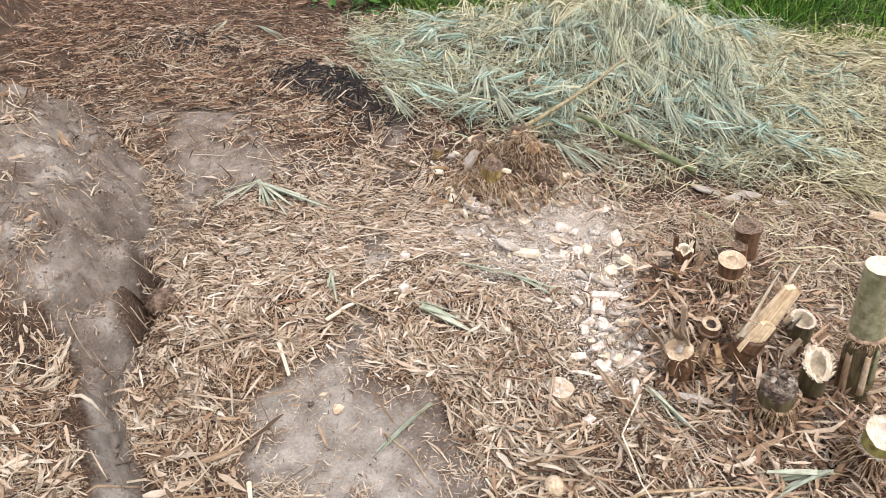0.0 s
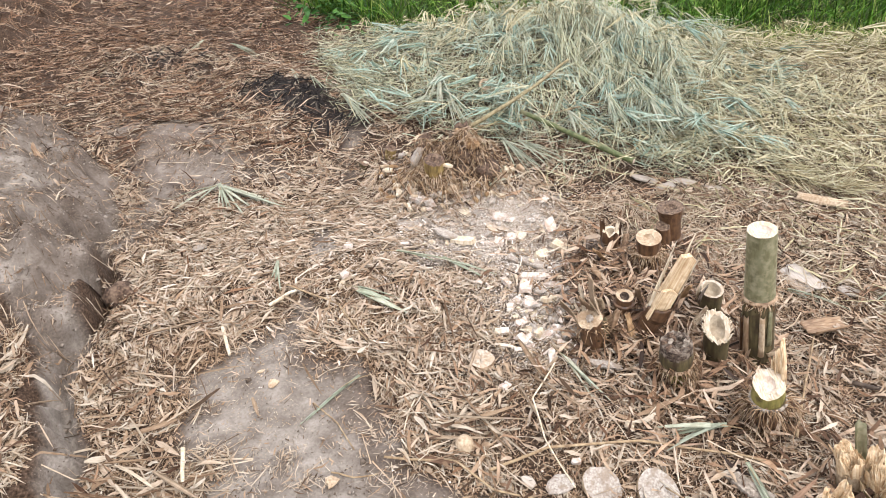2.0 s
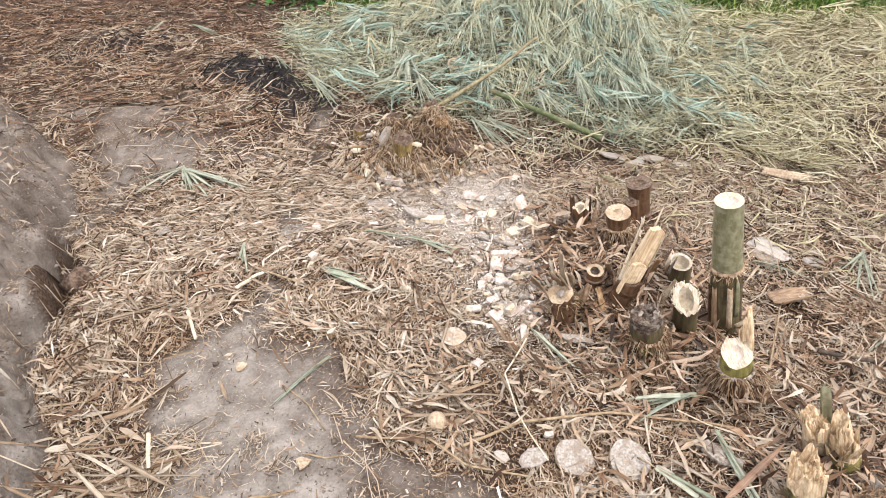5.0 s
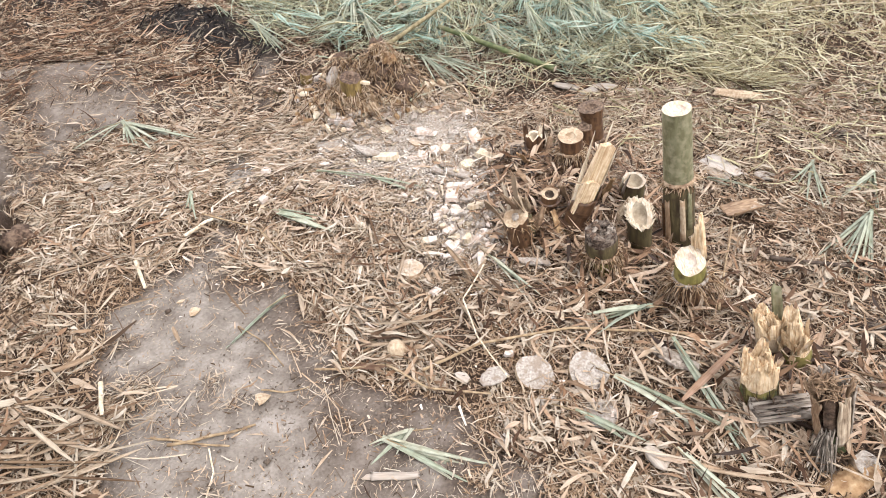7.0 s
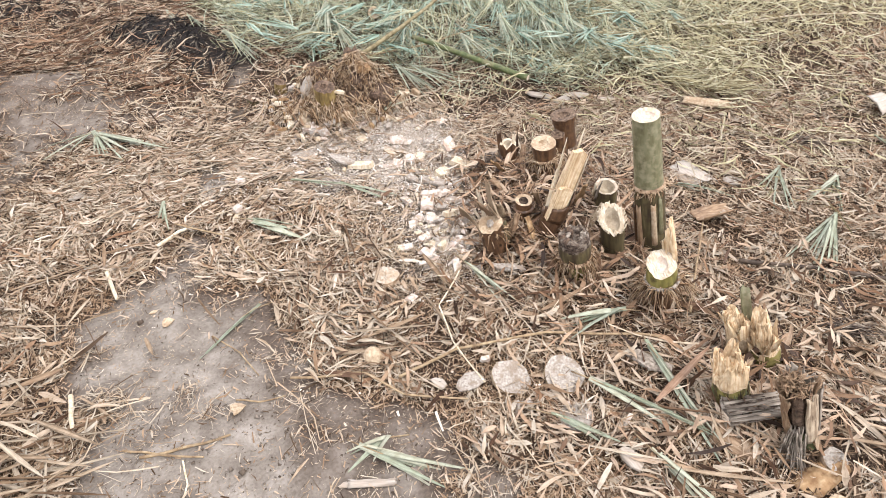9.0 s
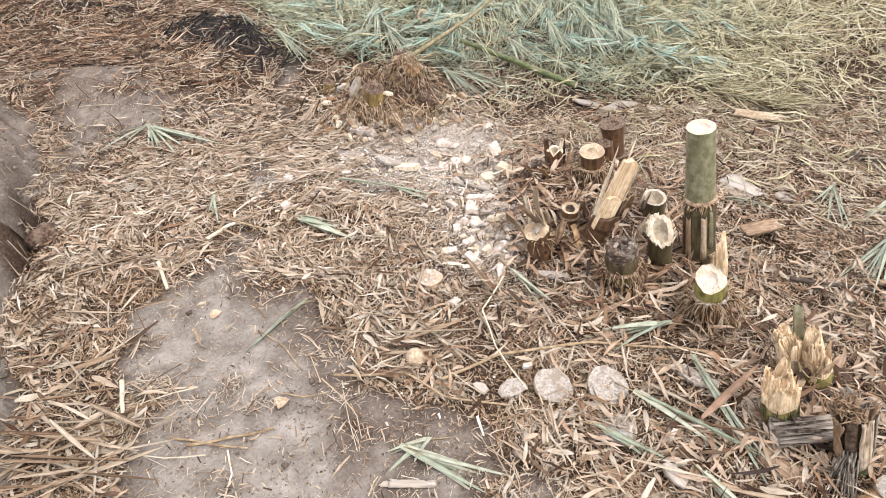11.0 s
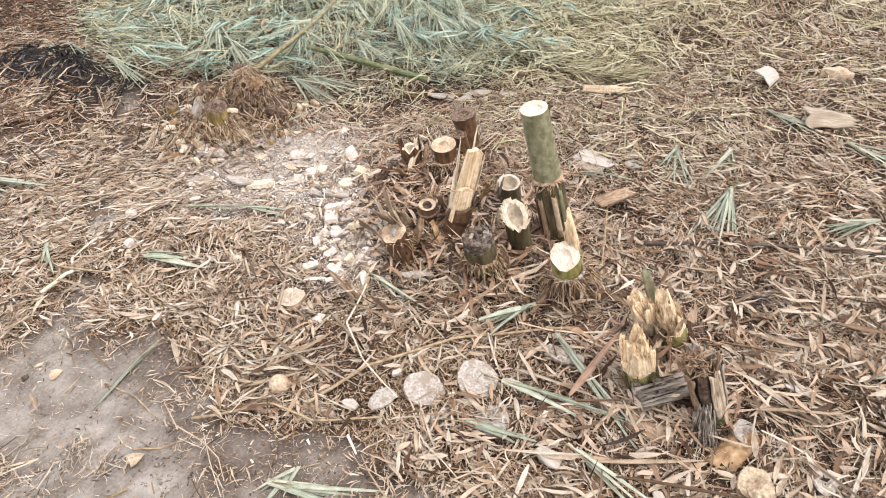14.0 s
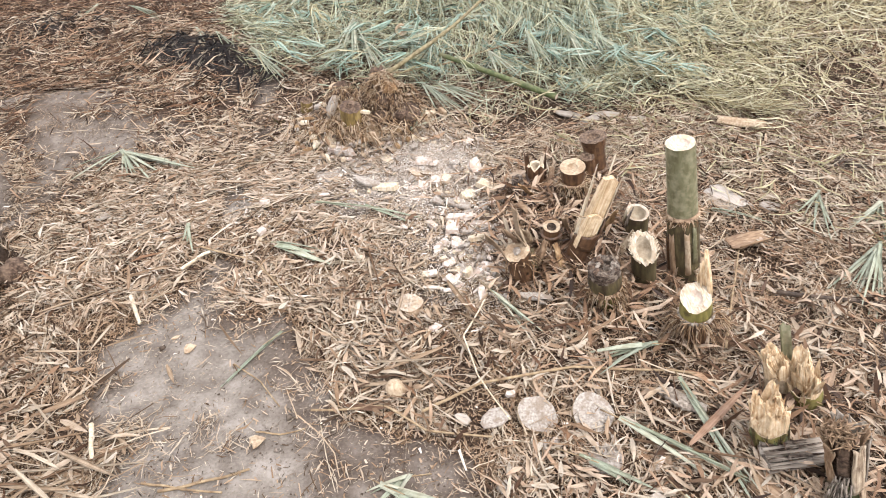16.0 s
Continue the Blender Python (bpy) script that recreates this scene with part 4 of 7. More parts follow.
flat = strip_arrays(x, y, normal(k, 1.1) - 1.3, rng.uniform(0.07, 0.22, k), rng.uniform(0.0016, 0.0045, k), rng.random(k) ** 0.9 * 0.11 + 0.01,
                    normal(k, 0.22), normal(k, 0.05), normal(k, 0.5), normal(k, 0.05), rng.uniform(0, 0.5, k), normal(k, 0.8), stations=5, across=2, shape=blade)
x, y = scatter(620, -1.15, 1.7, 2.8, 4.6, lambda x, y: green_zone(x, y) * (0.2 + 0.9 * vnoise(x, y, 3, 52)))
fans = sprays(x, y, normal(len(x), 1.0) - 1.5, rng.uniform(0.05, 0.16, len(x)), normal(len(x), 0.15) - 0.12, 8, rng.uniform(0.12, 0.24, len(x)), 0.0066, 0.24, 0.05)
x, y = scatter(1250, -0.4, 1.6, 2.9, 4.8, lambda x, y: np.clip(1.3 * bell(x, y, 0.62, 3.80, 0.30, 0.45), 0, 1))
hang = sprays(x, y, normal(len(x), 0.6) - 1.50, rng.uniform(0.08, 0.26, len(x)), normal(len(x), 0.32) - 0.45, 7, rng.uniform(0.14, 0.28, len(x)), 0.0038, 0.20, 0.05)
stuff("leaf_fans", [fans], MAT_TEAL, "fans of teal-grey wilting leaves on the heap", "leaf fans")
stuff("leaf_heap", [flat, hang], MAT_GREEN, "heap of cut branches with wilting grey-green leaves", "leaf heap")

# fading leaves: between the green ones and over the right of the heap
x, y = scatter(50000, -1.2, 4.4, 2.3, 5.1, lambda x, y: np.clip(0.26 * green_zone(x, y) + 0.7 * bell(x, y, 1.45, 2.68, 0.30, 0.16) + 1.0 * smooth(0.7, 1.4, x) * smooth(2.75, 3.25, y + 0.35 * vnoise(x, y, 2, 61)) * (1 - smooth(4.15, 4.5, y)), 0, 1))
k = len(x)
dry = x + 0.6 * rng.random(k) > 2.0
fade = strip_arrays(x, y, rng.uniform(0, 6.283, k), rng.uniform(0.06, 0.22, k), rng.uniform(0.0016, 0.0052, k), rng.random(k) * 0.13 + 0.008,
                    normal(k, 0.18), normal(k, 0.04), normal(k, 0.5), normal(k, 0.03), rng.uniform(0, 0.5, k), normal(k, 0.8), stations=5, across=2, shape=blade)
x, y = scatter(420, -0.9, 3.4, 3.5, 4.9, lambda x, y: np.clip(bell(x, y, 0.3, 4.2, 0.5, 0.3) + 0.25 * bell(x, y, 2.2, 4.0, 0.9, 0.3), 0, 1))
tips = sprays(x, y, normal(len(x), 1.2) - 1.55, rng.uniform(0.10, 0.24, len(x)), normal(len(x), 0.35) + 0.05, 8, rng.uniform(0.14, 0.24, len(x)), 0.006, 0.35, 0.06)
per = 10
v, f, u = fade
pick = np.repeat(dry, per)
back = np.cumsum(pick) - 1
fq = f.reshape(-1, 4, 4)
stuff("dry_straw", [(v[pick], back[fq[dry]].reshape(-1, 4), u[pick])], MAT_STRAW_PALE, "tan and brown straw lying thick on the ground", "straw")
back = np.cumsum(~pick) - 1
fade = (v[~pick], back[fq[~dry]].reshape(-1, 4), u[~pick])
stuff("straw_heap", [fade, tips], MAT_STRAW_GREEN, "pale straw-coloured fallen leaves and stalks", "straw")

# single wilted blades strewn over the right of the clearing
x, y = scatter(2600, 0.5, 3.2, 1.2, 3.2, lambda x, y: np.clip(smooth(1.5, 2.9, y + 0.35 * x) * smooth(0.3, 0.7, vnoise(x, y, 3, 63)) * litter_cover(x, y), 0, 1))
k = len(x)
strewn = strip_arrays(x, y, rng.uniform(0, 6.283, k), rng.uniform(0.06, 0.2, k), rng.uniform(0.0025, 0.006, k), rng.random(k) * 0.02 + 0.024,
                      normal(k, 0.08), normal(k, 0.04), normal(k, 0.5), normal(k, 0.07), rng.uniform(0, 0.5, k), normal(k, 0.8), stations=5, across=2, shape=blade)
stuff("strewn_blades", [strewn], MAT_STRAW_GREEN, "wilted yellow-green blades strewn on the litter", "leaf litter")

# grass behind, thick and leaning
x, y = scatter(60000, -3.6, 5.4, 4.0, 8.2, lambda x, y: turf(x, y) * np.clip(1.25 - 0.25 * (y - 4.3), 0.25, 1) * (0.15 + 0.85 * smooth(0.35, 0.6, vnoise(x, y, 5, 81))))
k = len(x)
tall = rng.uniform(0.16, 0.52, k) * smooth(0.0, 0.9, y - 4.15) + 0.06
a = normal(k, 1.7) - 1.57
p = rng.uniform(0.25, 1.3, k)
grass = strip_arrays(x + np.cos(a) * np.cos(p) * tall * 0.5, y + np.sin(a) * np.cos(p) * tall * 0.5, a, tall, rng.uniform(0.004, 0.009, k), np.sin(p) * tall * 0.5 - 0.01, p,
                     -np.abs(normal(k, 0.12)), normal(k, 0.5), normal(k, 0.06), 0.4, normal(k, 0.5), conform=0.3, stations=5, across=2, shape=blade)
x, y = scatter(16000, -2.6, 5.0, 3.9, 5.0, lambda x, y: np.clip(turf(x, y) * (1 - smooth(0.35, 0.8, turf(x, y) * (y - 3.9))) * 1.2 + 0.35 * smooth(-0.45, 0.0, y - 4.35) * (x > 0.8) * (y < 4.75), 0, 1))
k = len(x)
low = rng.uniform(0.05, 0.17, k)
p = rng.uniform(0.1, 1.1, k)
fringe_blades = strip_arrays(x, y, rng.uniform(0, 6.283, k), low, rng.uniform(0.003, 0.007, k), np.sin(p) * low * 0.5 + 0.02, p, -np.abs(normal(k, 0.12)), normal(k, 0.5), normal(k, 0.06), 0.4, normal(k, 0.5), conform=0.3, stations=4, across=2, shape=blade)
stuff("grass_edge", [fringe_blades], MAT_TURFDRY, "short yellow-green grass at the edge of the straw", "grass")
stuff("grass", [grass], MAT_GRASS, "thick fresh green grass behind the clearing", "grass")
x, y = scatter(2600, -2.6, -0.4, 4.35, 6.2, lambda x, y: np.clip(bell(x, y, -1.12, 5.15, 0.20, 0.22), 0, 1))
k = len(x)
weeds = strip_arrays(x, y, rng.uniform(0, 6.283, k), rng.uniform(0.04, 0.09, k), rng.uniform(0.02, 0.045, k), rng.uniform(0.02, 0.16, k), normal(k, 0.3), -np.abs(normal(k, 0.1)), normal(k, 0.4), 0, 0.3, 0,
                     conform=0.2, stations=5, across=3)
stuff("weeds", [weeds], MAT_WEED, "low leafy green weeds at the edge of the grass", "weeds")

# ---------------------------------------------------------------- building blocks of the things


def link(name, bm, material, parent=None, label="", flat=False):
    me = bpy.data.meshes.new(name)
    bmesh.ops.recalc_face_normals(bm, faces=bm.faces)
    bm.to_mesh(me)
    bm.free()
    for f in me.polygons:
        f.use_smooth = not flat
    me.materials.append(material)
    ob = new(name, me)
    if parent is not None:
        ob.parent = parent
    if label:
        ob["label"] = label
    return ob


def part(name, bm, material, parent, label="", flat=False):
    return link(name, bm, material, parent, label, flat)


def thing(name, m, label, category, group=""):
    ob = new(name)
    ob.empty_display_size = 0.05
    ob.matrix_world = m
    return tagged(ob, label, category, group)


def along(base, top):
    """Pose at base with z pointing to top."""
    base, top = Vector(base), Vector(top)
    return Matrix.Translation(base) @ Vector((0, 0, 1)).rotation_difference(top - base).to_matrix().to_4x4()


def ring_skin(rings, closed=True):
    """bmesh skin through rings of points."""
    bm = bmesh.new()
    rows = [[bm.verts.new(p) for p in r] for r in rings]
    n = len(rows[0])
    for a, b in zip(rows, rows[1:]):
        for k in range(n if closed else n - 1):
            bm.faces.new((a[k], a[(k + 1) % n], b[(k + 1) % n], b[k]))
    return bm, rows


def circle(r, z, n=26, wob=0.0, seed=0):
    out = []
    for k in range(n):
        a = 2 * math.pi * k / n
        q = r * (1 + wob * (noise.noise((math.cos(a) * 1.5 + seed, math.sin(a) * 1.5, z * 9 + seed))))
        out.append((q * math.cos(a), q * math.sin(a), z(a) if callable(z) else z))
    return out


def culm_parts(ob, r, height, rim, wall=0.3, deep=0.02, skin=MAT_CULM, cut=MAT_CUT, inside=MAT_PITH, foot=-0.04, foot_r=None, seed=0, n=26, steps=6, cut_label="pale freshly cut rim"):
    """A culm standing along local z: wall, cut rim and the floor inside. rim(angle) raises or lowers the cut."""
    foot_r = foot_r or r * 1.06
    ri = r * (1 - wall)
    top = lambda a: height + rim(a)
    rings = []
    for k in range(steps + 1):
        t = k / steps
        rings.append([((foot_r + (r - foot_r) * t) * math.cos(a) * (1 + 0.03 * noise.noise((math.cos(a) * 2 + seed, math.sin(a) * 2, t * 3))),
                       (foot_r + (r - foot_r) * t) * math.sin(a) * (1 + 0.03 * noise.noise((math.cos(a) * 2, math.sin(a) * 2 + seed, t * 3))),
                       foot + (top(a) - foot) * t) for a in (2 * math.pi * j / n for j in range(n))])
    bm, _ = ring_skin(rings)
    part("wall", bm, skin, ob)
    outer = rings[-1]
    rough = lambda a, w: 0.0025 * noise.noise((a * 3 + seed, w * 9, seed))
    mid = [(0.5 * (r + ri) * math.cos(a), 0.5 * (r + ri) * math.sin(a), top(a) + 0.0015 + rough(a, 1)) for a in (2 * math.pi * j / n for j in range(n))]
    inner = [(ri * math.cos(a) * (1 + 0.08 * noise.noise((a, seed, 2))), ri * math.sin(a) * (1 + 0.08 * noise.noise((a, seed, 2))), top(a) * 0.9 + 0.1 * height - 0.002 + rough(a, 2)) for a in (2 * math.pi * j / n for j in range(n))]
    bm, _ = ring_skin([outer, mid, inner])
    part("cut_rim", bm, cut, ob, cut_label)
    low = [(ri * 0.93 * math.cos(a), ri * 0.93 * math.sin(a), height - deep + 0.4 * rim(a)) for a in (2 * math.pi * j / n for j in range(n))]
    bm, rows = ring_skin([inner, low])
    c = bm.verts.new((0, 0, height - deep - 0.004))
    for j in range(n):
        bm.faces.new((rows[1][j], rows[1][(j + 1) % n], c))
    part("inside", bm, inside, ob)


def ring_part(ob, name, r, z, out, tall, material, label="", seed=0, n=26):
    """A swollen ring round a culm."""
    prof = [(r * 0.97, -tall), (r + out * 0.7, -tall * 0.5), (r + out, 0.0), (r + out * 0.6, tall * 0.5), (r * 0.97, tall)]
    bm, _ = ring_skin([circle(q, z + h, n, 0.05, seed) for q, h in prof])
    return part(name, bm, material, ob, label)


def spike(bm, a, b, w, w2=0.0006):
    """A tapered three-sided root or fibre from a to b."""
    a, b = Vector(a), Vector(b)
    d = (b - a).normalized()
    u = d.orthogonal().normalized()
    v = d.cross(u)
    lo = [bm.verts.new(a + w * (math.cos(t) * u + math.sin(t) * v)) for t in (0, 2.09, 4.19)]
    hi = [bm.verts.new(b + w2 * (math.cos(t) * u + math.sin(t) * v)) for t in (0, 2.09, 4.19)]
    for k in range(3):
        bm.faces.new((lo[k], lo[(k + 1) % 3], hi[(k + 1) % 3], hi[k]))
    bm.faces.new(hi)


def fringe(ob, r, z, count, reach, fall, seed, material=None, label="fringe of thin dry roots"):
    g = random.Random(seed)
    bm = bmesh.new()
    for _ in range(count):
        a = g.uniform(0, 6.283)
        q = g.uniform(0.25, 1.0) * reach
        b = a + g.gauss(0, 0.25)
        z0 = z + g.uniform(-0.010, 0.008)
        p0 = Vector((math.cos(a) * r * 0.95, math.sin(a) * r * 0.95, z0))
        p2 = Vector((math.cos(b) * (r + q), math.sin(b) * (r + q), z0 - fall * g.uniform(-0.15, 1.15)))
        p1 = p0.lerp(p2, 0.5) + Vector((0, 0, fall * g.uniform(0.0, 0.35)))
        w = g.uniform(0.0010, 0.0026)
        spike(bm, p0, p1, w, w * 0.8)
        spike(bm, p1, p2, w * 0.8)
    part("root_fringe", bm, material or MAT_ROOTLET, ob, label)


def sliver(length, width, thick, seed, bend=0.0, rag=0.25, steps=5, taper=0.2):
    """A split of culm wood along z: curved across, ragged at its end."""
    g = random.Random(seed)
    bm = bmesh.new()
    m = 5
    ends = [length * (1 - rag * g.random()) for _ in range(m)]
    front, back = [], []
    for i in range(steps + 1):
        t = i / steps
        fr, bk = [], []
        for j in range(m):
            c = j / (m - 1) * 2 - 1
            w = width * 0.5 * (1 - taper * t)
            p = Vector((c * w, bend * t * t * length + 0.25 * width * (1 - c * c), ends[j] * t))
            fr.append(bm.verts.new(p))
            bk.append(bm.verts.new(p + Vector((0, thick * (1 - 0.4 * t), 0))))
        front.append(fr), back.append(bk)
    for grid, flip in ((front, 1), (back, 0)):
        for a, b in zip(grid, grid[1:]):
            for j in range(m - 1):
                q = (a[j], a[j + 1], b[j + 1], b[j])
                bm.faces.new(q if flip else q[::-1])
    for a, b in ((0, 0),):
        for i in range(steps):
            bm.faces.new((front[i][0], front[i + 1][0], back[i + 1][0], back[i][0]))
            bm.faces.new((front[i][-1], back[i][-1], back[i + 1][-1], front[i + 1][-1]))
        for j in range(m - 1):
            bm.faces.new((front[-1][j], front[-1][j + 1], back[-1][j + 1], back[-1][j]))
            bm.faces.new((front[0][j], back[0][j], back[0][j + 1], front[0][j + 1]))
    return bm


def moved(bm, m):
    bmesh.ops.transform(bm, matrix=m, verts=bm.verts)
    return bm


def sheath_bm(length, width, arc, thick, seed, taper=0.25, wave=0.006, torn=0.08):
    """A curved culm sheath lying on its edges, hollow below; length along x."""
    g = random.Random(seed)
    n, m = 12, 10
    rad = width / (2 * math.sin(radians(arc) / 2))
    up, lo = [], []
    for i in range(n + 1):
        t = i / n
        sc = 1 - taper * t
        ru, rl = [], []
        for j in range(m + 1):
            a = radians(-arc / 2 + arc * j / m)
            wv = wave * noise.noise((t * 4 + seed, a * 3, seed))
            end = (torn * length * (g.random() - 0.5)) if i in (0, n) else 0
            p = Vector((length * (t - 0.5) + end, rad * sc * math.sin(a), rad * sc * (math.cos(a) - math.cos(radians(arc / 2))) + wv))
            ru.append(p + Vector((0, 0, thick))), rl.append(p)
        up.append(ru), lo.append(rl)
    bm = bmesh.new()
    U = [[bm.verts.new(p) for p in r] for r in up]
    D = [[bm.verts.new(p) for p in r] for r in lo]
    for i in range(n):
        for j in range(m):
            bm.faces.new((U[i][j], U[i + 1][j], U[i + 1][j + 1], U[i][j + 1]))
            bm.faces.new((D[i][j], D[i][j + 1], D[i + 1][j + 1], D[i + 1][j]))
        for j in (0, m):
            bm.faces.new((U[i][j], U[i + 1][j], D[i + 1][j], D[i][j]))
    for i in (0, n):
        for j in range(m):
            bm.faces.new((U[i][j], U[i][j + 1], D[i][j + 1], D[i][j]))
    return bm


def slab_bm(length, width, thick, seed, rough=0.25, n=14, dome=0.0, grain=0.3):
    """A chopped piece: uneven outline, uneven faces, rounded edge."""
    g = random.Random(seed)
    ring = []
    for k in range(n):
        a = 2 * math.pi * k / n
        q = 1 + rough * (g.random() - 0.5) * 2
        sq = 1 / max(abs(math.cos(a)), abs(math.sin(a))) ** 0.5
        ring.append((0.5 * length * q * sq * math.cos(a) * 0.86, 0.5 * width * q * sq * math.sin(a) * 0.86))
    lv = []
    for f, z in ((0.93, -0.5), (1.0, -0.2), (1.0, 0.2), (0.92, 0.48), (0.55, 0.55)):
        lv.append([(x * f, y * f, thick * (z + grain * (g.random() - 0.5) * (f < 0.95)) + (dome * (1 - f * f) if z > 0 else 0)) for x, y in ring])
    bm, rows = ring_skin(lv)
    c = bm.verts.new((0, 0, thick * 0.5 + dome))
    d = bm.verts.new((0, 0, -thick * 0.5))
    for k in range(n):
        bm.faces.new((rows[-1][k], rows[-1][(k + 1) % n], c))
        bm.faces.new((rows[0][(k + 1) % n], rows[0][k], d))
    return bm


def block_bm(length, width, thick, seed):
    """A hewn chip: a wedge with crooked corners, split ends and flat faces."""
    g = random.Random(seed)
    bm = bmesh.new()
    cut = [(-0.5, -0.5), (0.0, -0.5 - 0.1 * g.random()), (0.5, -0.46), (0.5 + 0.15 * g.random(), 0.05), (0.48, 0.5), (0.05, 0.5), (-0.46, 0.46), (-0.5 - 0.12 * g.random(), 0.0)]
    tilt, thin = g.uniform(-0.7, 0.7), g.uniform(-0.6, 0.6)
    low, high = [], []
    for x, y in cut:
        x, y = x + g.gauss(0, 0.06), y + g.gauss(0, 0.06)
        low.append(bm.verts.new((x * length, y * width, -0.5 * thick * (1 + g.uniform(-0.3, 0.3)))))
        k = 0.82 + 0.16 * g.random()
        high.append(bm.verts.new((x * length * k, y * width * k, thick * (0.5 + 0.5 * tilt * x + 0.4 * thin * y + g.gauss(0, 0.10)))))
    for a in range(8):
        b = (a + 1) % 8
        bm.faces.new((low[a], low[b], high[b], high[a]))
    c = bm.verts.new((g.gauss(0, 0.1) * length, g.gauss(0, 0.1) * width, thick * g.uniform(0.4, 0.75)))
    for a in range(8):
        bm.faces.new((high[a], high[(a + 1) % 8], c))
    bm.faces.new(low[::-1])
    return bm


def jag(seed, amount, freq=3.0):
    return lambda a: amount * (noise.noise((math.cos(a) * freq + seed, math.sin(a) * freq, seed * 1.7)) + 0.6 * noise.noise((math.cos(a) * freq * 3, math.sin(a) * freq * 3 + seed, seed)))


def slope(toward, amount, seed=0, rough=0.0):
    """A slanting cut, lowest toward that bearing (degrees, 270 is toward -y)."""
    j = jag(seed, rough)
    return lambda a: -amount * math.cos(a - radians(toward)) + j(a)


GROUP = "bamboo stumps in the clearing"
# ---------------------------------------------------------------- stumps of the cut clump


def stump(base, top, label, name="bamboo_stump"):
    b = Vector(base)
    b.z += float(land(b.x, b.y))
    ob = thing(name, along(b, top), label, "stump", GROUP)
    return ob, (Vector(top) - b).length


# the tallest one
ob, h = stump((0.727, 1.556, 0), (0.618, 1.556, 0.479), "tall olive-green bamboo stump with a pale cut top")
culm_parts(ob, 0.0375, h, slope(300, 0.002, 1, 0.001), 0.42, 0.006, MAT_CULM, MAT_RIM, MAT_RIM_INNER, foot=h * 0.52, foot_r=0.041, seed=1, n=32)
ring = ring_part(ob, "node_ring", 0.043, h * 0.52, 0.005, 0.008, MAT_ROOT, "brown node ring", 1)
fringe(ring, 0.042, h * 0.515, 170, 0.026, 0.014, 1)
bm, _ = ring_skin([circle(q, z, 28, 0.05, 3) for q, z in ((0.047, -0.05), (0.046, 0.05), (0.044, 0.13), (0.044, h * 0.52))])
part("lower_culm", bm, MAT_CULM_LOW, ob, "darker mossy lower culm")
for a, w, ln, z, mt, lb in ((262, 0.018, 0.17, 0.050, MAT_TOPTAN, "pale strip where the skin is peeled off"), (290, 0.016, 0.14, 0.09, MAT_CULM, "olive strip of skin"), (205, 0.022, 0.20, 0.02, MAT_HUSK_BROWN, "brown sheath strip clinging to the culm"), (180, 0.018, 0.18, 0.02, MAT_CULM_BROWN, "dark sheath strip clinging to the culm")):
    part("peeled_strip", moved(sliver(ln, w, 0.003, a, 0.0, 0.18), pose(0.0445 * math.cos(radians(a)), 0.0445 * math.sin(radians(a)), z, 0, 0, a - 90)), mt, ob, lb)
part("torn_tab", moved(sliver(0.06, 0.016, 0.003, 9, 0.0, 0.4), pose(0.010, -0.052, 0.055, 0, 70, 0)), MAT_TOPTAN, ob, "torn tan tab of skin")

# the slanting cup with a standing splinter
ob, h = stump((0.657, 1.295, 0), (0.618, 1.295, 0.172), "low green stump with a slanting pale cut and a splinter")
culm_parts(ob, 0.039, h, slope(262, 0.016, 2, 0.009), 0.58, 0.010, MAT_CULM_YELLOW, MAT_RIM, MAT_RIM_INNER, foot=h * 0.70, foot_r=0.042, seed=2)
ring = ring_part(ob, "node_ring", 0.040, h * 0.68, 0.008, 0.008, MAT_GREYWOOD, "grey node ring", 2)
fringe(ring, 0.041, h * 0.66, 150, 0.062, 0.085, 2)
bm, _ = ring_skin([circle(q, z, 24, 0.06, 4) for q, z in ((0.036, -0.05), (0.033, 0.03), (0.038, h * 0.68))])
part("lower_culm", bm, MAT_CULM_BROWN, ob, "brown buried lower culm")
for dx, dy, w, ln, s in ((0.030, 0.018, 0.022, 0.115, 11), (0.043, 0.004, 0.020, 0.15, 12), (0.022, 0.030, 0.010, 0.07, 13)):
    part("splinter", moved(sliver(ln, w, 0.007, s, 0.06, 0.2), pose(dx, dy, h - 0.02, -3, 5, 25 if dx < 0.04 else 50)), MAT_TORN, ob, "pale standing splinter")

# the jagged cup that faces the camera
ob, h = stump((0.593, 1.539, 0), (0.560, 1.520, 0.165), "narrow stump with a ragged slanting cut, hollow inside")
culm_parts(ob, 0.036, h, slope(280, 0.034, 3, 0.012), 0.40, 0.026, MAT_CULM_LOW, MAT_RIM, MAT_PITH, foot_r=0.034, seed=3, n=36)
g = random.Random(33)
bm = bmesh.new()
for _ in range(46):
    a = g.uniform(0, 6.283)
    z = h - 0.030 * math.cos(a - radians(285))
    c, s = math.cos(a), math.sin(a)
    spike(bm, (c * 0.036, s * 0.036, z - 0.008), (c * g.uniform(0.036, 0.046), s * g.uniform(0.036, 0.046), z + g.uniform(0.001, 0.009)), 0.0036, 0.0018)
part("torn_fibres", bm, MAT_CHIP, ob, "pale torn fibres round the rim")

# cup behind it
ob, h = stump((0.624, 1.724, 0), (0.615, 1.724, 0.139), "short dark green stump with a thin pale rim")
culm_parts(ob, 0.036, h, slope(270, 0.008, 4, 0.002), 0.24, 0.03, MAT_CULM_LOW, MAT_CUT, MAT_PITH, seed=4)
part("splinter", moved(sliver(0.085, 0.018, 0.006, 14, -0.1, 0.3), pose(-0.03, -0.01, h - 0.035, 5, -12, 60)), MAT_GREYWOOD, ob, "grey splinter")
part("splinter", moved(sliver(0.06, 0.012, 0.005, 15, -0.1, 0.3), pose(-0.036, 0.01, h - 0.03, 0, -18, 80)), MAT_CHIP, ob)

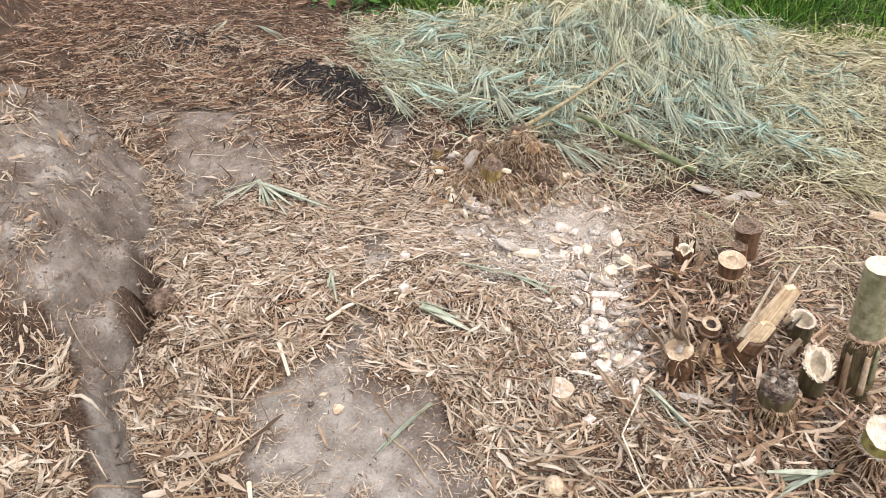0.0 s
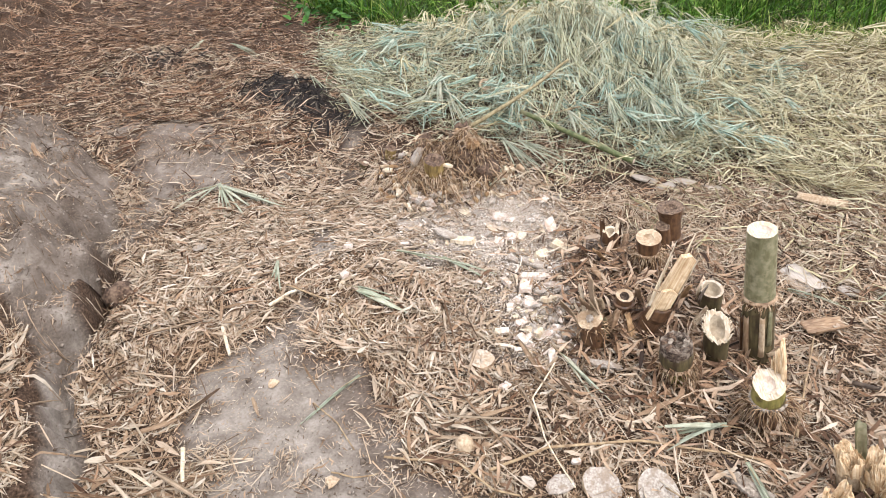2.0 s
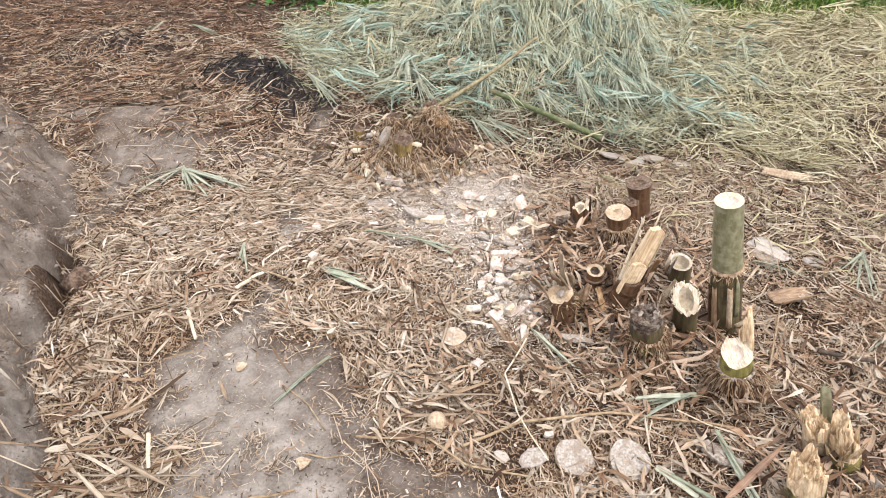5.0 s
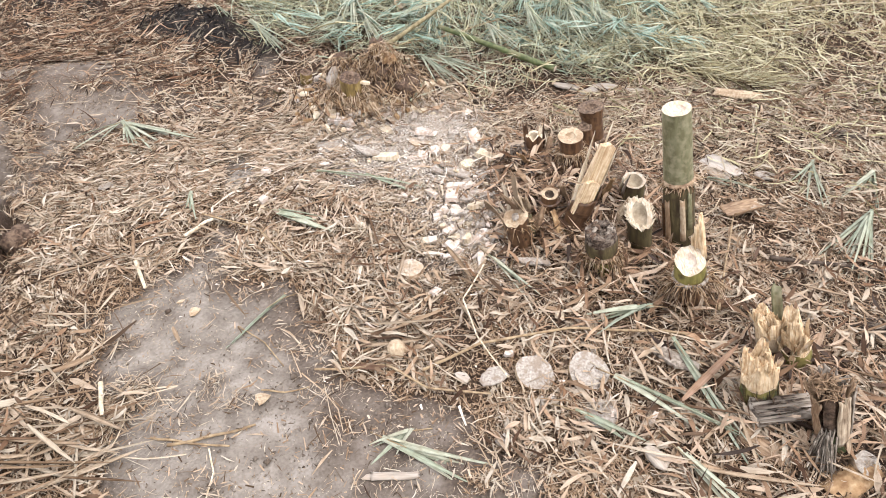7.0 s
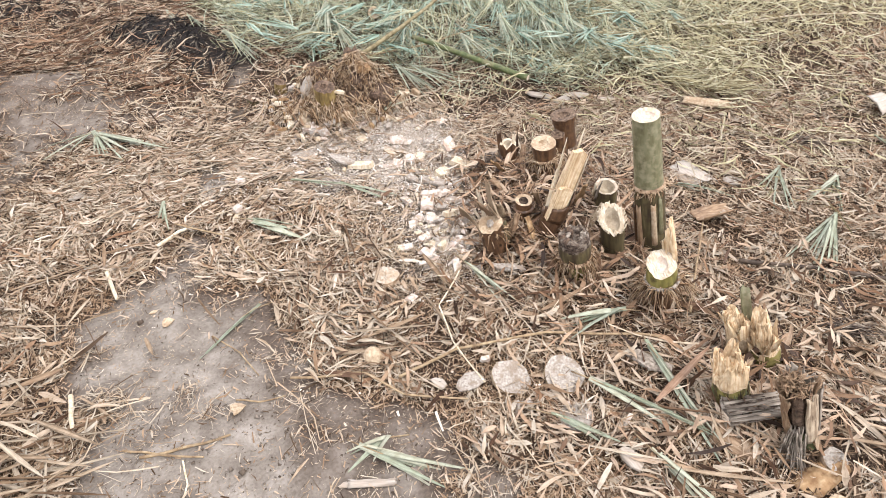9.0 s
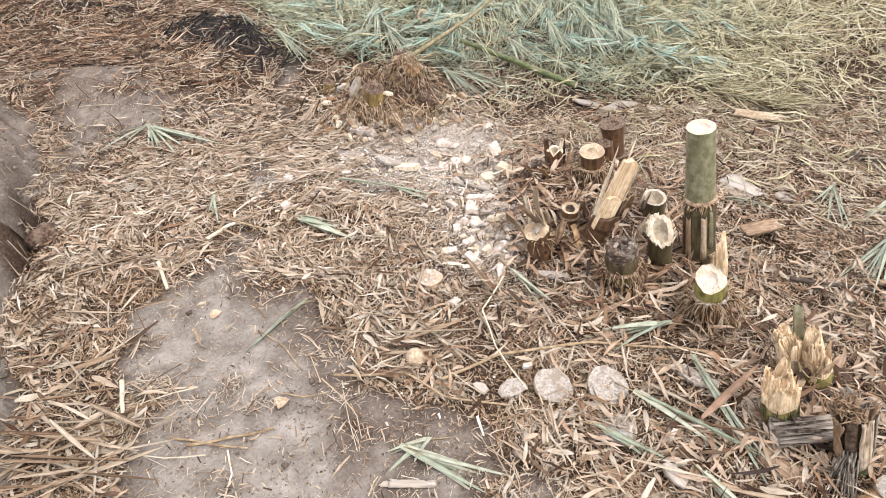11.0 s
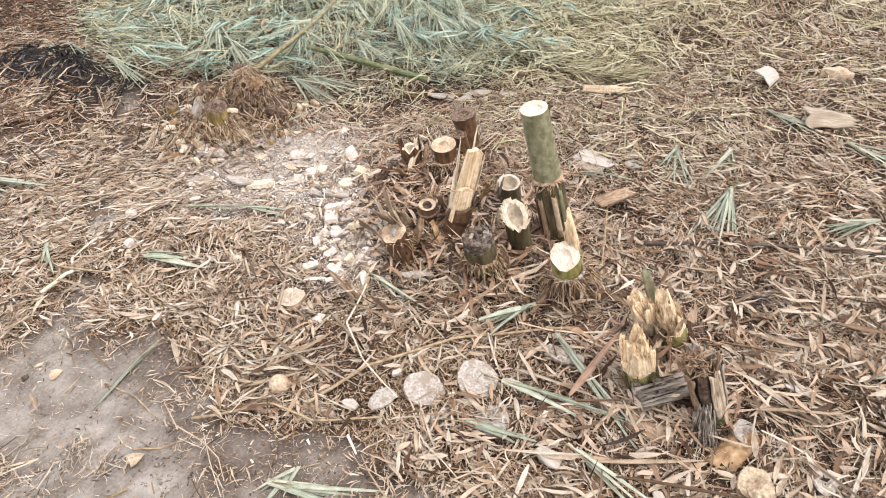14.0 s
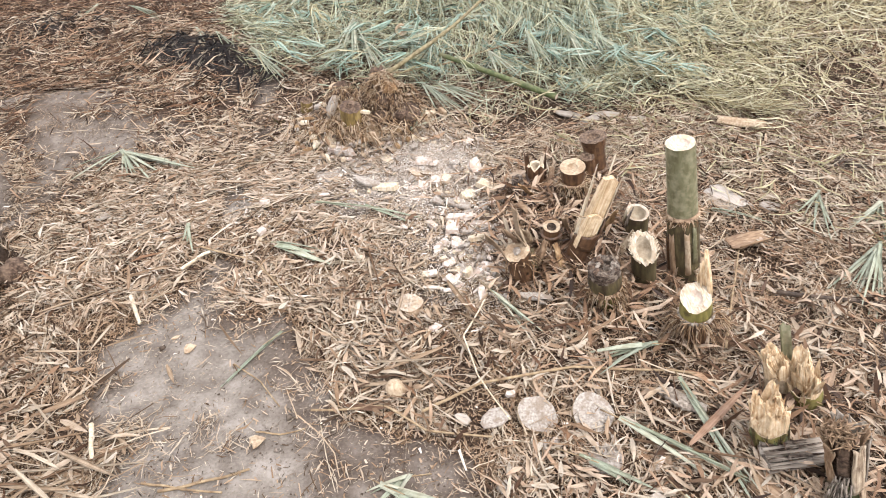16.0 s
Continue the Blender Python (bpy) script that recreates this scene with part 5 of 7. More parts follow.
# the split culm
ob, h = stump((0.392, 1.626, 0), (0.474, 1.626, 0.352), "tall split stump with its pale inner wood laid open")
culm_parts(ob, 0.036, 0.105, jag(5, 0.008), 0.3, 0.02, MAT_CULM_BROWN, MAT_TOPTAN, MAT_PITH, foot_r=0.034, seed=5)
ring_part(ob, "node_ring", 0.036, 0.098, 0.005, 0.007, MAT_CULM_BROWN, "dark node ring", 5)


def half_shell(r, ri, z0, tops, a0, a1, n=14):
    """A standing part of a culm wall between two bearings, with a stepped, ragged top."""
    bm = bmesh.new()
    cols = []
    for k in range(n + 1):
        a = radians(a0 + (a1 - a0) * k / n)
        zt = tops(k / n)
        c, s = math.cos(a), math.sin(a)
        cols.append([[bm.verts.new((q * c, q * s, z0 + (zt - z0) * i / 5)) for i in range(6)] for q in (r, ri)])
    for p, q in zip(cols, cols[1:]):
        for i in range(5):
            bm.faces.new((p[0][i], q[0][i], q[0][i + 1], p[0][i + 1]))
            bm.faces.new((p[1][i], p[1][i + 1], q[1][i + 1], q[1][i]))
        bm.faces.new((p[0][5], q[0][5], q[1][5], p[1][5]))
        bm.faces.new((p[0][0], p[1][0], q[1][0], q[0][0]))
    for p in (cols[0], cols[-1]):
        for i in range(5):
            bm.faces.new((p[0][i], p[0][i + 1], p[1][i + 1], p[1][i]))
    return bm


part("back_plank", moved(sliver(h - 0.095, 0.052, 0.030, 17, 0.0, 0.06, 6, 0.12), pose(0.004, -0.012, 0.09, 0, 0, 10)), MAT_TORN, ob, "flat pale split face", True)
part("front_plank", moved(sliver(0.115, 0.050, 0.020, 18, 0.0, 0.10, 4, 0.02), pose(-0.008, -0.034, 0.092, 0, 0, 8)), MAT_TORN, ob, "stepped pale split face", True)
part("skin_shell", half_shell(0.040, 0.034, 0.085, lambda t: 0.17 + 0.15 * t * t + 0.01 * noise.noise((t * 9, 4, 2)), 320, 420), MAT_CULM_BROWN, ob, "brown outer skin left on")
part("skin_shell", half_shell(0.040, 0.034, 0.085, lambda t: 0.125 + 0.02 * t + 0.012 * noise.noise((t * 7, 1, 5)), 190, 320), MAT_CULM_BROWN, ob, "brown outer skin left on")
for k, (dx, dy, rz, ln) in enumerate(((0.030, -0.01, 20, 0.22), (-0.034, -0.01, -30, 0.17), (0.018, 0.02, 60, 0.28), (-0.02, 0.015, 10, 0.25))):
    part("splinter", moved(sliver(ln, 0.010, 0.004, 40 + k, 0.05, 0.4), pose(dx, dy, 0.10, 0, dx * 150, rz)), MAT_CHIP, ob, "", True)
part("splinter", moved(sliver(0.06, 0.006, 0.004, 48, 0.0, 0.4), pose(-0.028, -0.02, 0.19, 0, -80, 0)), MAT_TOPTAN, ob, "", True)

# dark flat-topped ones
ob, h = stump((0.479, 1.929, 0), (0.456, 1.929, 0.197), "brown stump with a tan oval cut and a root fringe")
culm_parts(ob, 0.042, h, slope(265, 0.006, 6, 0.002), 0.6, 0.006, MAT_CULM_BROWN, MAT_TOPTAN, MAT_TOPTAN, foot=h * 0.66, foot_r=0.037, seed=6, cut_label="tan cut rim")
ring = ring_part(ob, "node_ring", 0.036, h * 0.66, 0.007, 0.008, MAT_ROOT, "fibrous node ring", 6)
fringe(ring, 0.038, h * 0.66, 170, 0.036, 0.05, 6)
bm, _ = ring_skin([circle(q, z, 24, 0.06, 6) for q, z in ((0.036, -0.05), (0.034, 0.05), (0.035, h * 0.66))])
part("lower_culm", bm, MAT_CULM_BROWN, ob, "dark lower culm")

ob, h = stump((0.621, 2.139, 0), (0.586, 2.139, 0.184), "dark brown stump with a wide weathered rim")
culm_parts(ob, 0.048, h, jag(7, 0.003), 0.5, 0.010, MAT_CULM_BROWN, MAT_TOPBROWN, MAT_TOPBROWN, foot=h - 0.022, foot_r=0.044, seed=7, cut_label="weathered brown rim")
bm, _ = ring_skin([circle(q, z, 24, 0.05, 7) for q, z in ((0.040, -0.05), (0.039, 0.05), (0.038, h - 0.055), (0.043, h - 0.02))])
part("lower_culm", bm, MAT_CULM_BROWN, ob, "orange-brown culm wall")
ring_part(ob, "node_ring", 0.040, 0.045, 0.006, 0.006, MAT_TOPBROWN, "brown node ring", 7)
ob, h = stump((0.585, 2.105, 0), (0.560, 2.100, 0.128), "thin brown side shoot cut short")
culm_parts(ob, 0.025, h, slope(280, 0.006, 8, 0.002), 0.6, 0.004, MAT_CULM_BROWN, MAT_TOPBROWN, MAT_TOPBROWN, seed=8, n=18)

# broken ones at the back
ob, h = stump((0.377, 2.095, 0), (0.371, 2.095, 0.112), "broken dark stump with pale torn wood")
culm_parts(ob, 0.031, h, jag(9, 0.014, 1.6), 0.35, 0.02, MAT_CULM_BROWN, MAT_CHIP, MAT_PITH, seed=9)
part("splinter", moved(sliver(0.12, 0.020, 0.006, 21, 0.05, 0.4), pose(-0.022, 0.012, h - 0.06, 0, -6, -20)), MAT_CULM_BROWN, ob, "dark standing splinter")
part("splinter", moved(sliver(0.06, 0.016, 0.006, 22, -0.05, 0.3), pose(0.020, 0.004, h - 0.03, 0, 6, 30)), MAT_CHIP, ob, "pale torn wood")
ob, h = stump((0.304, 2.048, 0), (0.296, 2.048, 0.095), "thin dark rotten stub")
culm_parts(ob, 0.021, h, jag(10, 0.012, 1.5), 0.5, 0.01, MAT_BLACK, MAT_BLACK, MAT_BLACK, seed=10, n=18)

# near side of the clump
ob, h = stump((0.236, 1.588, 0), (0.206, 1.580, 0.145), "frayed stump with a whitish top and dry fibres")
culm_parts(ob, 0.038, h, slope(255, 0.006, 11, 0.010), 0.72, -0.006, MAT_CULM_BROWN, MAT_TOPTAN, MAT_ASHWOOD, seed=11, cut_label="frayed tan rim")
g = random.Random(5)
for k in range(9):
    a = g.uniform(10, 190)
    part("dry_fibre_strip", moved(sliver(g.uniform(0.06, 0.16), g.uniform(0.008, 0.018), 0.003, 60 + k, g.uniform(-0.3, 0.3), 0.4), pose(0.034 * math.cos(radians(a)), 0.034 * math.sin(radians(a)), h - 0.03, g.uniform(-14, 14), g.uniform(-14, 14), a - 90)), MAT_LEAF_ONE, ob, "dry curling fibre")
fringe(ob, 0.038, h - 0.02, 50, 0.03, 0.04, 12)
part("side_shell", moved(sliver(0.13, 0.030, 0.008, 66, 0.0, 0.2), pose(0.042, -0.01, 0.0, 0, 0, 60)), MAT_CULM_LOW, ob, "olive side shell")

ob, h = stump((0.339, 1.703, 0), (0.338, 1.703, 0.130), "thin dark stump with a pale ring")
culm_parts(ob, 0.027, h, slope(270, 0.005, 12, 0.001), 0.45, 0.012, MAT_CULM_BROWN, MAT_TOPTAN, MAT_BLACK, seed=12, n=20)
ring_part(ob, "node_ring", 0.026, h - 0.03, 0.008, 0.006, MAT_CULM_BROWN, "", 12, 20)

ob, h = stump((0.449, 1.436, 0), (0.416, 1.436, 0.185), "old stump with a blackened rough top and mossy band")
culm_parts(ob, 0.043, h, jag(13, 0.013, 2.5), 0.7, 0.006, MAT_BLACK, MAT_BLACK, MAT_BLACK, foot=h - 0.035, foot_r=0.044, seed=13, cut_label="blackened rough top")
bm, _ = ring_skin([circle(q, z, 26, 0.06, 13) for q, z in ((0.043, h - 0.075), (0.046, h - 0.055), (0.044, h - 0.03))])
part("mossy_band", bm, MAT_CULM_LOW, ob, "yellow-green mossy band")
ring = ring_part(ob, "node_ring", 0.040, h - 0.085, 0.006, 0.008, MAT_ROOT, "fibrous node ring", 13)
fringe(ring, 0.042, h - 0.085, 170, 0.032, 0.10, 13)
bm, _ = ring_skin([circle(q, z, 24, 0.06, 14) for q, z in ((0.030, -0.05), (0.030, 0.04), (0.042, h - 0.085))])
part("lower_culm", bm, MAT_CULM_YELLOW, ob, "yellowish lower culm")
g = random.Random(14)
for k in range(12):
    a, q = g.uniform(0, 6.283), 0.036 * math.sqrt(g.random())
    part("top_crumb", moved(block_bm(g.uniform(0.010, 0.024), g.uniform(0.008, 0.016), g.uniform(0.006, 0.012), 600 + k), pose(q * math.cos(a), q * math.sin(a), h + 0.003, g.gauss(0, 25), g.gauss(0, 25), g.uniform(0, 360))), (MAT_BLACK, MAT_EARTH, MAT_GREYWOOD)[k % 3], ob, "crumbling black wood", True)

# the splintered group on the near right
ob, h = stump((0.841, 1.144, 0), (0.770, 1.150, 0.205), "thin upright grey-green culm strip", "culm_strip")
part("strip", moved(sliver(h + 0.02, 0.030, 0.006, 71, 0.02, 0.06), pose(0, 0, -0.03)), MAT_CULM, ob)


def torn_bm(r, h, low, seed, rings=13, n=34):
    """A culm end torn across: one ragged face of steep steps and teeth."""
    g = random.Random(seed)
    rows = []
    for i in range(rings):
        row = []
        for k in range(n):
            a = 6.2832 * (k + 0.5 * (i % 2)) / n + g.gauss(0, 0.03)
            q = r * 0.97 * (1 - i / (rings - 0.4)) + g.gauss(0, 0.0010)
            x, y = q * math.cos(a), q * math.sin(a)
            step = round(2.6 * (0.55 + 0.9 * noise.noise((x * 38 + seed, y * 38, seed * 0.7)))) / 2.6
            tooth = 0.5 * noise.noise((x * 140, y * 140 + seed, 3.0)) + g.gauss(0, 0.10)
            z = h * (low + (1 - low) * min(max(step + 0.45 * tooth + 0.25 * y / r, -0.1), 1.15))
            row.append((x + 0.12 * (z - h * low) * math.sin(5 * step + seed), y + 0.10 * (z - h * low) * math.cos(4 * step + seed), z))
        rows.append(row)
    foot = [(r * 0.97 * math.cos(6.2832 * k / n), r * 0.97 * math.sin(6.2832 * k / n), h * low - 0.03) for k in range(n)]
    bm, grid = ring_skin([foot] + rows)
    bm.faces.new(grid[-1])
    return bm


def hacked(base, top, label, r, skin, seed, count, low=0.55):
    """A stump hacked to splinters: a short culm full of broken upright pieces."""
    ob, h = stump(base, top, label)
    culm_parts(ob, r, h * low, jag(seed, 0.020, 2.0), 0.12, 0.01, skin, MAT_TOPTAN, MAT_CHIP, seed=seed, cut_label="torn pale rim")
    tagged(part("torn_wood", torn_bm(r, h * 0.96, low * 1.05, seed), MAT_TORN, ob, "pale torn wood fibres", True), kind="stuff")
    g = random.Random(seed)
    for k in range(count):
        a, q = g.uniform(0, 6.283), r * math.sqrt(g.random()) * 0.78
        foot = h * low - 0.03
        ln = h - foot - g.random() ** 1.5 * 0.07 + 0.014 * math.sin(a + seed)
        part("splinter", moved(sliver(max(ln, 0.03), g.uniform(0.004, 0.014), g.uniform(0.002, 0.005), seed * 50 + k, g.uniform(-0.15, 0.15), 0.5, 5, g.uniform(0.3, 0.8)),
                               pose(q * math.cos(a), q * math.sin(a), foot, g.gauss(0, 11), g.gauss(0, 11), math.degrees(a) + 90 + g.uniform(-60, 60))), MAT_TORN, ob, "torn pale splinter", True)
    return ob, h


hacked((0.789, 1.102, 0), (0.734, 1.102, 0.165), "splintered low stump of torn pale wood", 0.031, MAT_TOPTAN, 14, 12)
hacked((0.836, 1.059, 0), (0.772, 1.059, 0.178), "wide splintered stump of torn yellowish wood", 0.037, MAT_CULM_YELLOW, 15, 16, 0.4)
ob, h = hacked((0.689, 0.960, 0), (0.640, 0.960, 0.180), "green-striped stump hacked into pale splinters", 0.040, MAT_CULM_YELLOW, 16, 16, 0.5)
for k in range(16):
    a = 170 + 13 * k
    part("skin_strip", moved(sliver(0.075 + 0.012 * (k % 3), 0.008, 0.003, 140 + k, 0.0, 0.3), pose(0.0425 * math.cos(radians(a)), 0.0425 * math.sin(radians(a)), 0.0, 0, 0, a + 90)), (MAT_CULM_YELLOW, MAT_STICK_GREEN, MAT_CULM_LOW)[k % 3], ob, "green skin stripe")

# the rotten dark stump with its curled shells


def curled_shell(r, thick, z0, z1, a0, a1, flare, seed, rag=0.2, nz=10, na=12):
    """A standing shell of old sheath: bent round the stump, wavy, its ragged upper edge curling outward."""
    g = random.Random(seed)
    bm = bmesh.new()
    ends = [1 - rag * g.random() for _ in range(na + 1)]
    skins = []
    for side in (0, 1):
        rows = []
        for i in range(nz + 1):
            row = []
            for j in range(na + 1):
                t = i / nz * ends[j]
                a = radians(a0 + (a1 - a0) * j / na) + 0.25 * noise.noise((t * 3, seed, 2.0))
                q = r * (1 + 0.13 * noise.noise((t * 4 + seed, j * 0.35, 1.0)) + 0.05 * noise.noise((t * 2 + seed, j * 1.9, 4.0))) + flare * t ** 4 - side * thick
                row.append(bm.verts.new((q * math.cos(a), q * math.sin(a), z0 + (z1 - z0) * t - 0.4 * abs(flare) * t ** 6)))
            rows.append(row)
        skins.append(rows)
    A, B = skins
    for i in range(nz):
        for j in range(na):
            bm.faces.new((A[i][j], A[i][j + 1], A[i + 1][j + 1], A[i + 1][j]))
            bm.faces.new((B[i][j], B[i + 1][j], B[i + 1][j + 1], B[i][j + 1]))
        for j in (0, na):
            bm.faces.new((A[i][j], A[i + 1][j], B[i + 1][j], B[i][j]))
    for i in (0, nz):
        for j in range(na):
            bm.faces.new((A[i][j], A[i][j + 1], B[i][j + 1], B[i][j]))
    return bm


ob, h = stump((0.800, 0.838, 0), (0.708, 0.848, 0.262), "rotten dark stump with curled grey and cream shells")
bm, _ = ring_skin([circle(q, z, 22, 0.1, 19) for q, z in ((0.036, -0.05), (0.036, 0.02), (0.033, 0.065))])
part("green_foot", bm, MAT_STICK_GREEN, ob, "fresh green foot")
bm, rows = ring_skin([circle(q, z, 20, 0.25, 23) for q, z in ((0.026, 0.04), (0.022, 0.10), (0.018, 0.17), (0.008, 0.20))])
bm.faces.new(rows[-1])
part("core", bm, MAT_EARTH, ob, "dark rotten core")
for r, th, z0, z1, a0, a1, fl, sd, mt, lb in ((0.037, 0.0045, 0.035, 0.215, 262, 352, 0.004, 31, MAT_SHELL, "streaked cream inner shell"), (0.041, 0.003, 0.03, 0.225, 318, 372, 0.006, 32, MAT_GREYWOOD, "grey outer shell"),
                                           (0.036, 0.004, 0.05, 0.215, 168, 208, 0.008, 33, MAT_HUSK_BROWN, "tan brown shell strip"), (0.034, 0.004, 0.02, 0.24, 20, 96, 0.016, 34, MAT_GREYWOOD, "grey rotten shell"),
                                           (0.033, 0.004, 0.04, 0.245, 90, 165, 0.020, 35, MAT_HUSK_BROWN, "brown curled shell"), (0.025, 0.003, 0.05, 0.23, 205, 262, -0.010, 36, MAT_EARTH, "dark inner shell"),
                                           (0.030, 0.003, 0.10, 0.25, 300, 350, 0.020, 37, MAT_HUSK_BROWN, "brown curled shell")):
    part("shell", curled_shell(r, th, z0, z1, a0, a1, fl, sd), mt, ob, lb)
g = random.Random(61)
bm = bmesh.new()
for _ in range(90):
    a, q = g.uniform(0, 6.283), g.uniform(0.0, 0.026)
    p = Vector((q * math.cos(a) - 0.006, q * math.sin(a), g.uniform(0.195, 0.235)))
    m = p + Vector((g.gauss(0, 0.012), g.gauss(0, 0.012), g.uniform(0.006, 0.020)))
    e = m + Vector((g.gauss(0.004, 0.014), g.gauss(0, 0.012), g.uniform(-0.024, 0.006)))
    spike(bm, p, m, 0.0022, 0.0018)
    spike(bm, m, e, 0.0018, 0.0008)
tagged(part("curled_tuft", bm, MAT_HUSK_BROWN, ob, "tuft of brown curled fibres"), kind="stuff")
bm = bmesh.new()
for _ in range(70):
    x0, y0 = g.gauss(-0.022, 0.012), g.gauss(-0.026, 0.008)
    p = Vector((x0, y0, g.uniform(0.03, 0.10)))
    e = Vector((x0 + g.gauss(-0.040, 0.018), y0 + g.gauss(-0.035, 0.018), g.uniform(-0.02, 0.02)))
    spike(bm, p, p.lerp(e, 0.5) + Vector((0, 0, g.uniform(0, 0.015))), 0.0026, 0.0022)
    spike(bm, p.lerp(e, 0.5) + Vector((0, 0, 0.006)), e, 0.0022, 0.001)
tagged(part("fibre_mat", bm, MAT_GREYWOOD, ob, "grey fibres hanging to the ground"), kind="stuff")
slab_at = at(0.655, 0.900, 0.060)
ob = thing("wood_slab", look(slab_at, (0.85, 0.895, 0.075)) @ pose(0, 0, 0, 180, 0, 0), "grey weathered split slab of rotten wood", "wood piece")
g = random.Random(62)
part("slab", moved(sliver(0.155, 0.062, 0.022, 171, 0.0, 0.12, 6, 0.05), pose(0, 0, -0.02)), MAT_GREYWOOD, ob)
for k in range(11):
    part("loose_fibre", moved(sliver(g.uniform(0.10, 0.16), g.uniform(0.004, 0.009), 0.003, 175 + k, g.uniform(-0.03, 0.06), 0.5), pose(-0.030 + 0.006 * k, g.uniform(-0.012, 0.004), -0.02, g.gauss(0, 3), g.gauss(0, 4), g.gauss(0, 15))), (MAT_GREYWOOD, MAT_BLACK, MAT_GREYWOOD)[k % 3], ob)

# ---------------------------------------------------------------- old clump behind
ob = thing("root_clump", Matrix.Translation(at(-0.20, 2.60, -0.04)), "old dark clump of earth and matted bamboo roots", "root clump")
for k, (cx, cy, cz, rx, ry, rz) in enumerate(((0.02, 0.09, 0.06, 0.070, 0.07, 0.165), (0.05, -0.01, 0.04, 0.075, 0.07, 0.125), (-0.07, 0.02, 0.03, 0.105, 0.09, 0.105), (0.12, -0.05, 0.02, 0.085, 0.08, 0.080), (-0.14, 0.08, 0.03, 0.08, 0.07, 0.13), (0.02, -0.07, 0.02, 0.10, 0.05, 0.06))):
    bm = bmesh.new()
    bmesh.ops.create_icosphere(bm, subdivisions=3, radius=1)
    for v in bm.verts:
        q = 1 + 0.32 * noise.noise(v.co * 2.2 + Vector((k, 0, 0))) + 0.18 * noise.noise(v.co * 6) + 0.08 * noise.noise(v.co * 15)
        v.co = Vector((v.co.x * rx, v.co.y * ry, v.co.z * rz)) * q * 0.78 + Vector((cx, cy, cz))
    part("earth_lump", bm, MAT_EARTH, ob, "dark crumbling earth")
g = random.Random(77)
bm = bmesh.new()
for _ in range(700):
    a, e = g.uniform(0, 6.283), g.uniform(-0.1, 1.4)
    cx = g.gauss(-0.01, 0.06)
    d = Vector((math.cos(a) * math.cos(e) * 0.10, math.sin(a) * math.cos(e) * 0.09, math.sin(e) * (0.135 - 0.5 * abs(cx - 0.04))))
    spike(bm, d * g.uniform(0.7, 0.95) + Vector((cx, 0, 0.02)), d * g.uniform(0.96, 1.06) + Vector((cx + g.uniform(-0.025, 0.025), g.uniform(-0.025, 0.015), 0.02 + g.uniform(-0.06, -0.008))), g.uniform(0.0010, 0.0024))
tagged(part("root_mat", bm, MAT_ROOTLET, ob, "matted brown roots"), kind="stuff")
g = random.Random(79)
bm = bmesh.new()
for _ in range(1300):
    a, e = g.uniform(0, 6.283), g.uniform(0.0, 1.45)
    cx = g.choice((0.04, 0.04, -0.06, 0.11, -0.13))
    top = 0.17 if cx == 0.04 else 0.12
    p = Vector((cx + math.cos(a) * math.cos(e) * 0.085, math.sin(a) * math.cos(e) * 0.085, 0.03 + math.sin(e) * top))
    d = Vector((math.cos(a + g.gauss(0, 0.8)) * 0.5, math.sin(a + g.gauss(0, 0.8)) * 0.45, g.uniform(-1.1, 0.02))).normalized()
    spike(bm, p * 1.03, p * 1.03 + d * g.uniform(0.016, 0.048), g.uniform(0.0009, 0.0021), 0.0007)
tagged(part("root_tangle", bm, MAT_ROOTLET, ob, "pale loose roots hanging out"), kind="stuff")
g = random.Random(78)
bm = bmesh.new()
for _ in range(380):
    x, y = g.gauss(-0.04, 0.13), g.gauss(-0.11, 0.06)
    spike(bm, (x, y, g.uniform(0.03, 0.085)), (x + g.gauss(0.01, 0.05), y + g.gauss(-0.03, 0.045), g.uniform(0.0, 0.04)), g.uniform(0.0014, 0.003))
tagged(part("root_skirt", bm, MAT_ROOTLET, ob, "roots spreading over the ground"), kind="stuff")


def small_stub(x, y, z0, z1, r, skin, cut, label, lean=(0, 0), seed=0):
    ob = thing("bamboo_stub", along((x, y, z0), (x + lean[0], y + lean[1], z1)), label, "stump", "stubs on the old clump")
    culm_parts(ob, r, z1 - z0, slope(300, r * 0.2, seed, r * 0.12), 0.6, 0.006, skin, cut, cut, seed=seed, n=20, cut_label="")
    return ob


stub = small_stub(-0.292, 2.500, 0.07, 0.205, 0.042, MAT_OCHRE, MAT_EARTH, "ochre and mossy stub with a fringe of roots", (0.0, -0.01), 31)
fringe(stub, 0.040, 0.070, 300, 0.06, 0.11, 31)
small_stub(-0.335, 2.70, 0.10, 0.205, 0.030, MAT_ORANGE, MAT_TOPTAN, "orange-brown stub of old root", (-0.02, 0), 32)
small_stub(-0.520, 2.84, 0.0, 0.085, 0.026, MAT_OCHRE, MAT_TOPBROWN, "small yellow-brown stub in the litter", (0.01, 0), 33)
small_stub(-0.640, 2.77, 0.0, 0.050, 0.026, MAT_CULM_LOW, MAT_TOPBROWN, "small mossy stub in the litter", (0.01, 0), 34)
small_stub(-0.095, 2.46, 0.0, 0.055, 0.028, MAT_ORANGE, MAT_TOPTAN, "orange-brown lump of root", (0.02, 0), 37)
small_stub(-0.160, 2.40, 0.0, 0.050, 0.024, MAT_ORANGE, MAT_TOPTAN, "orange-brown knob of root", (0.0, -0.01), 38)
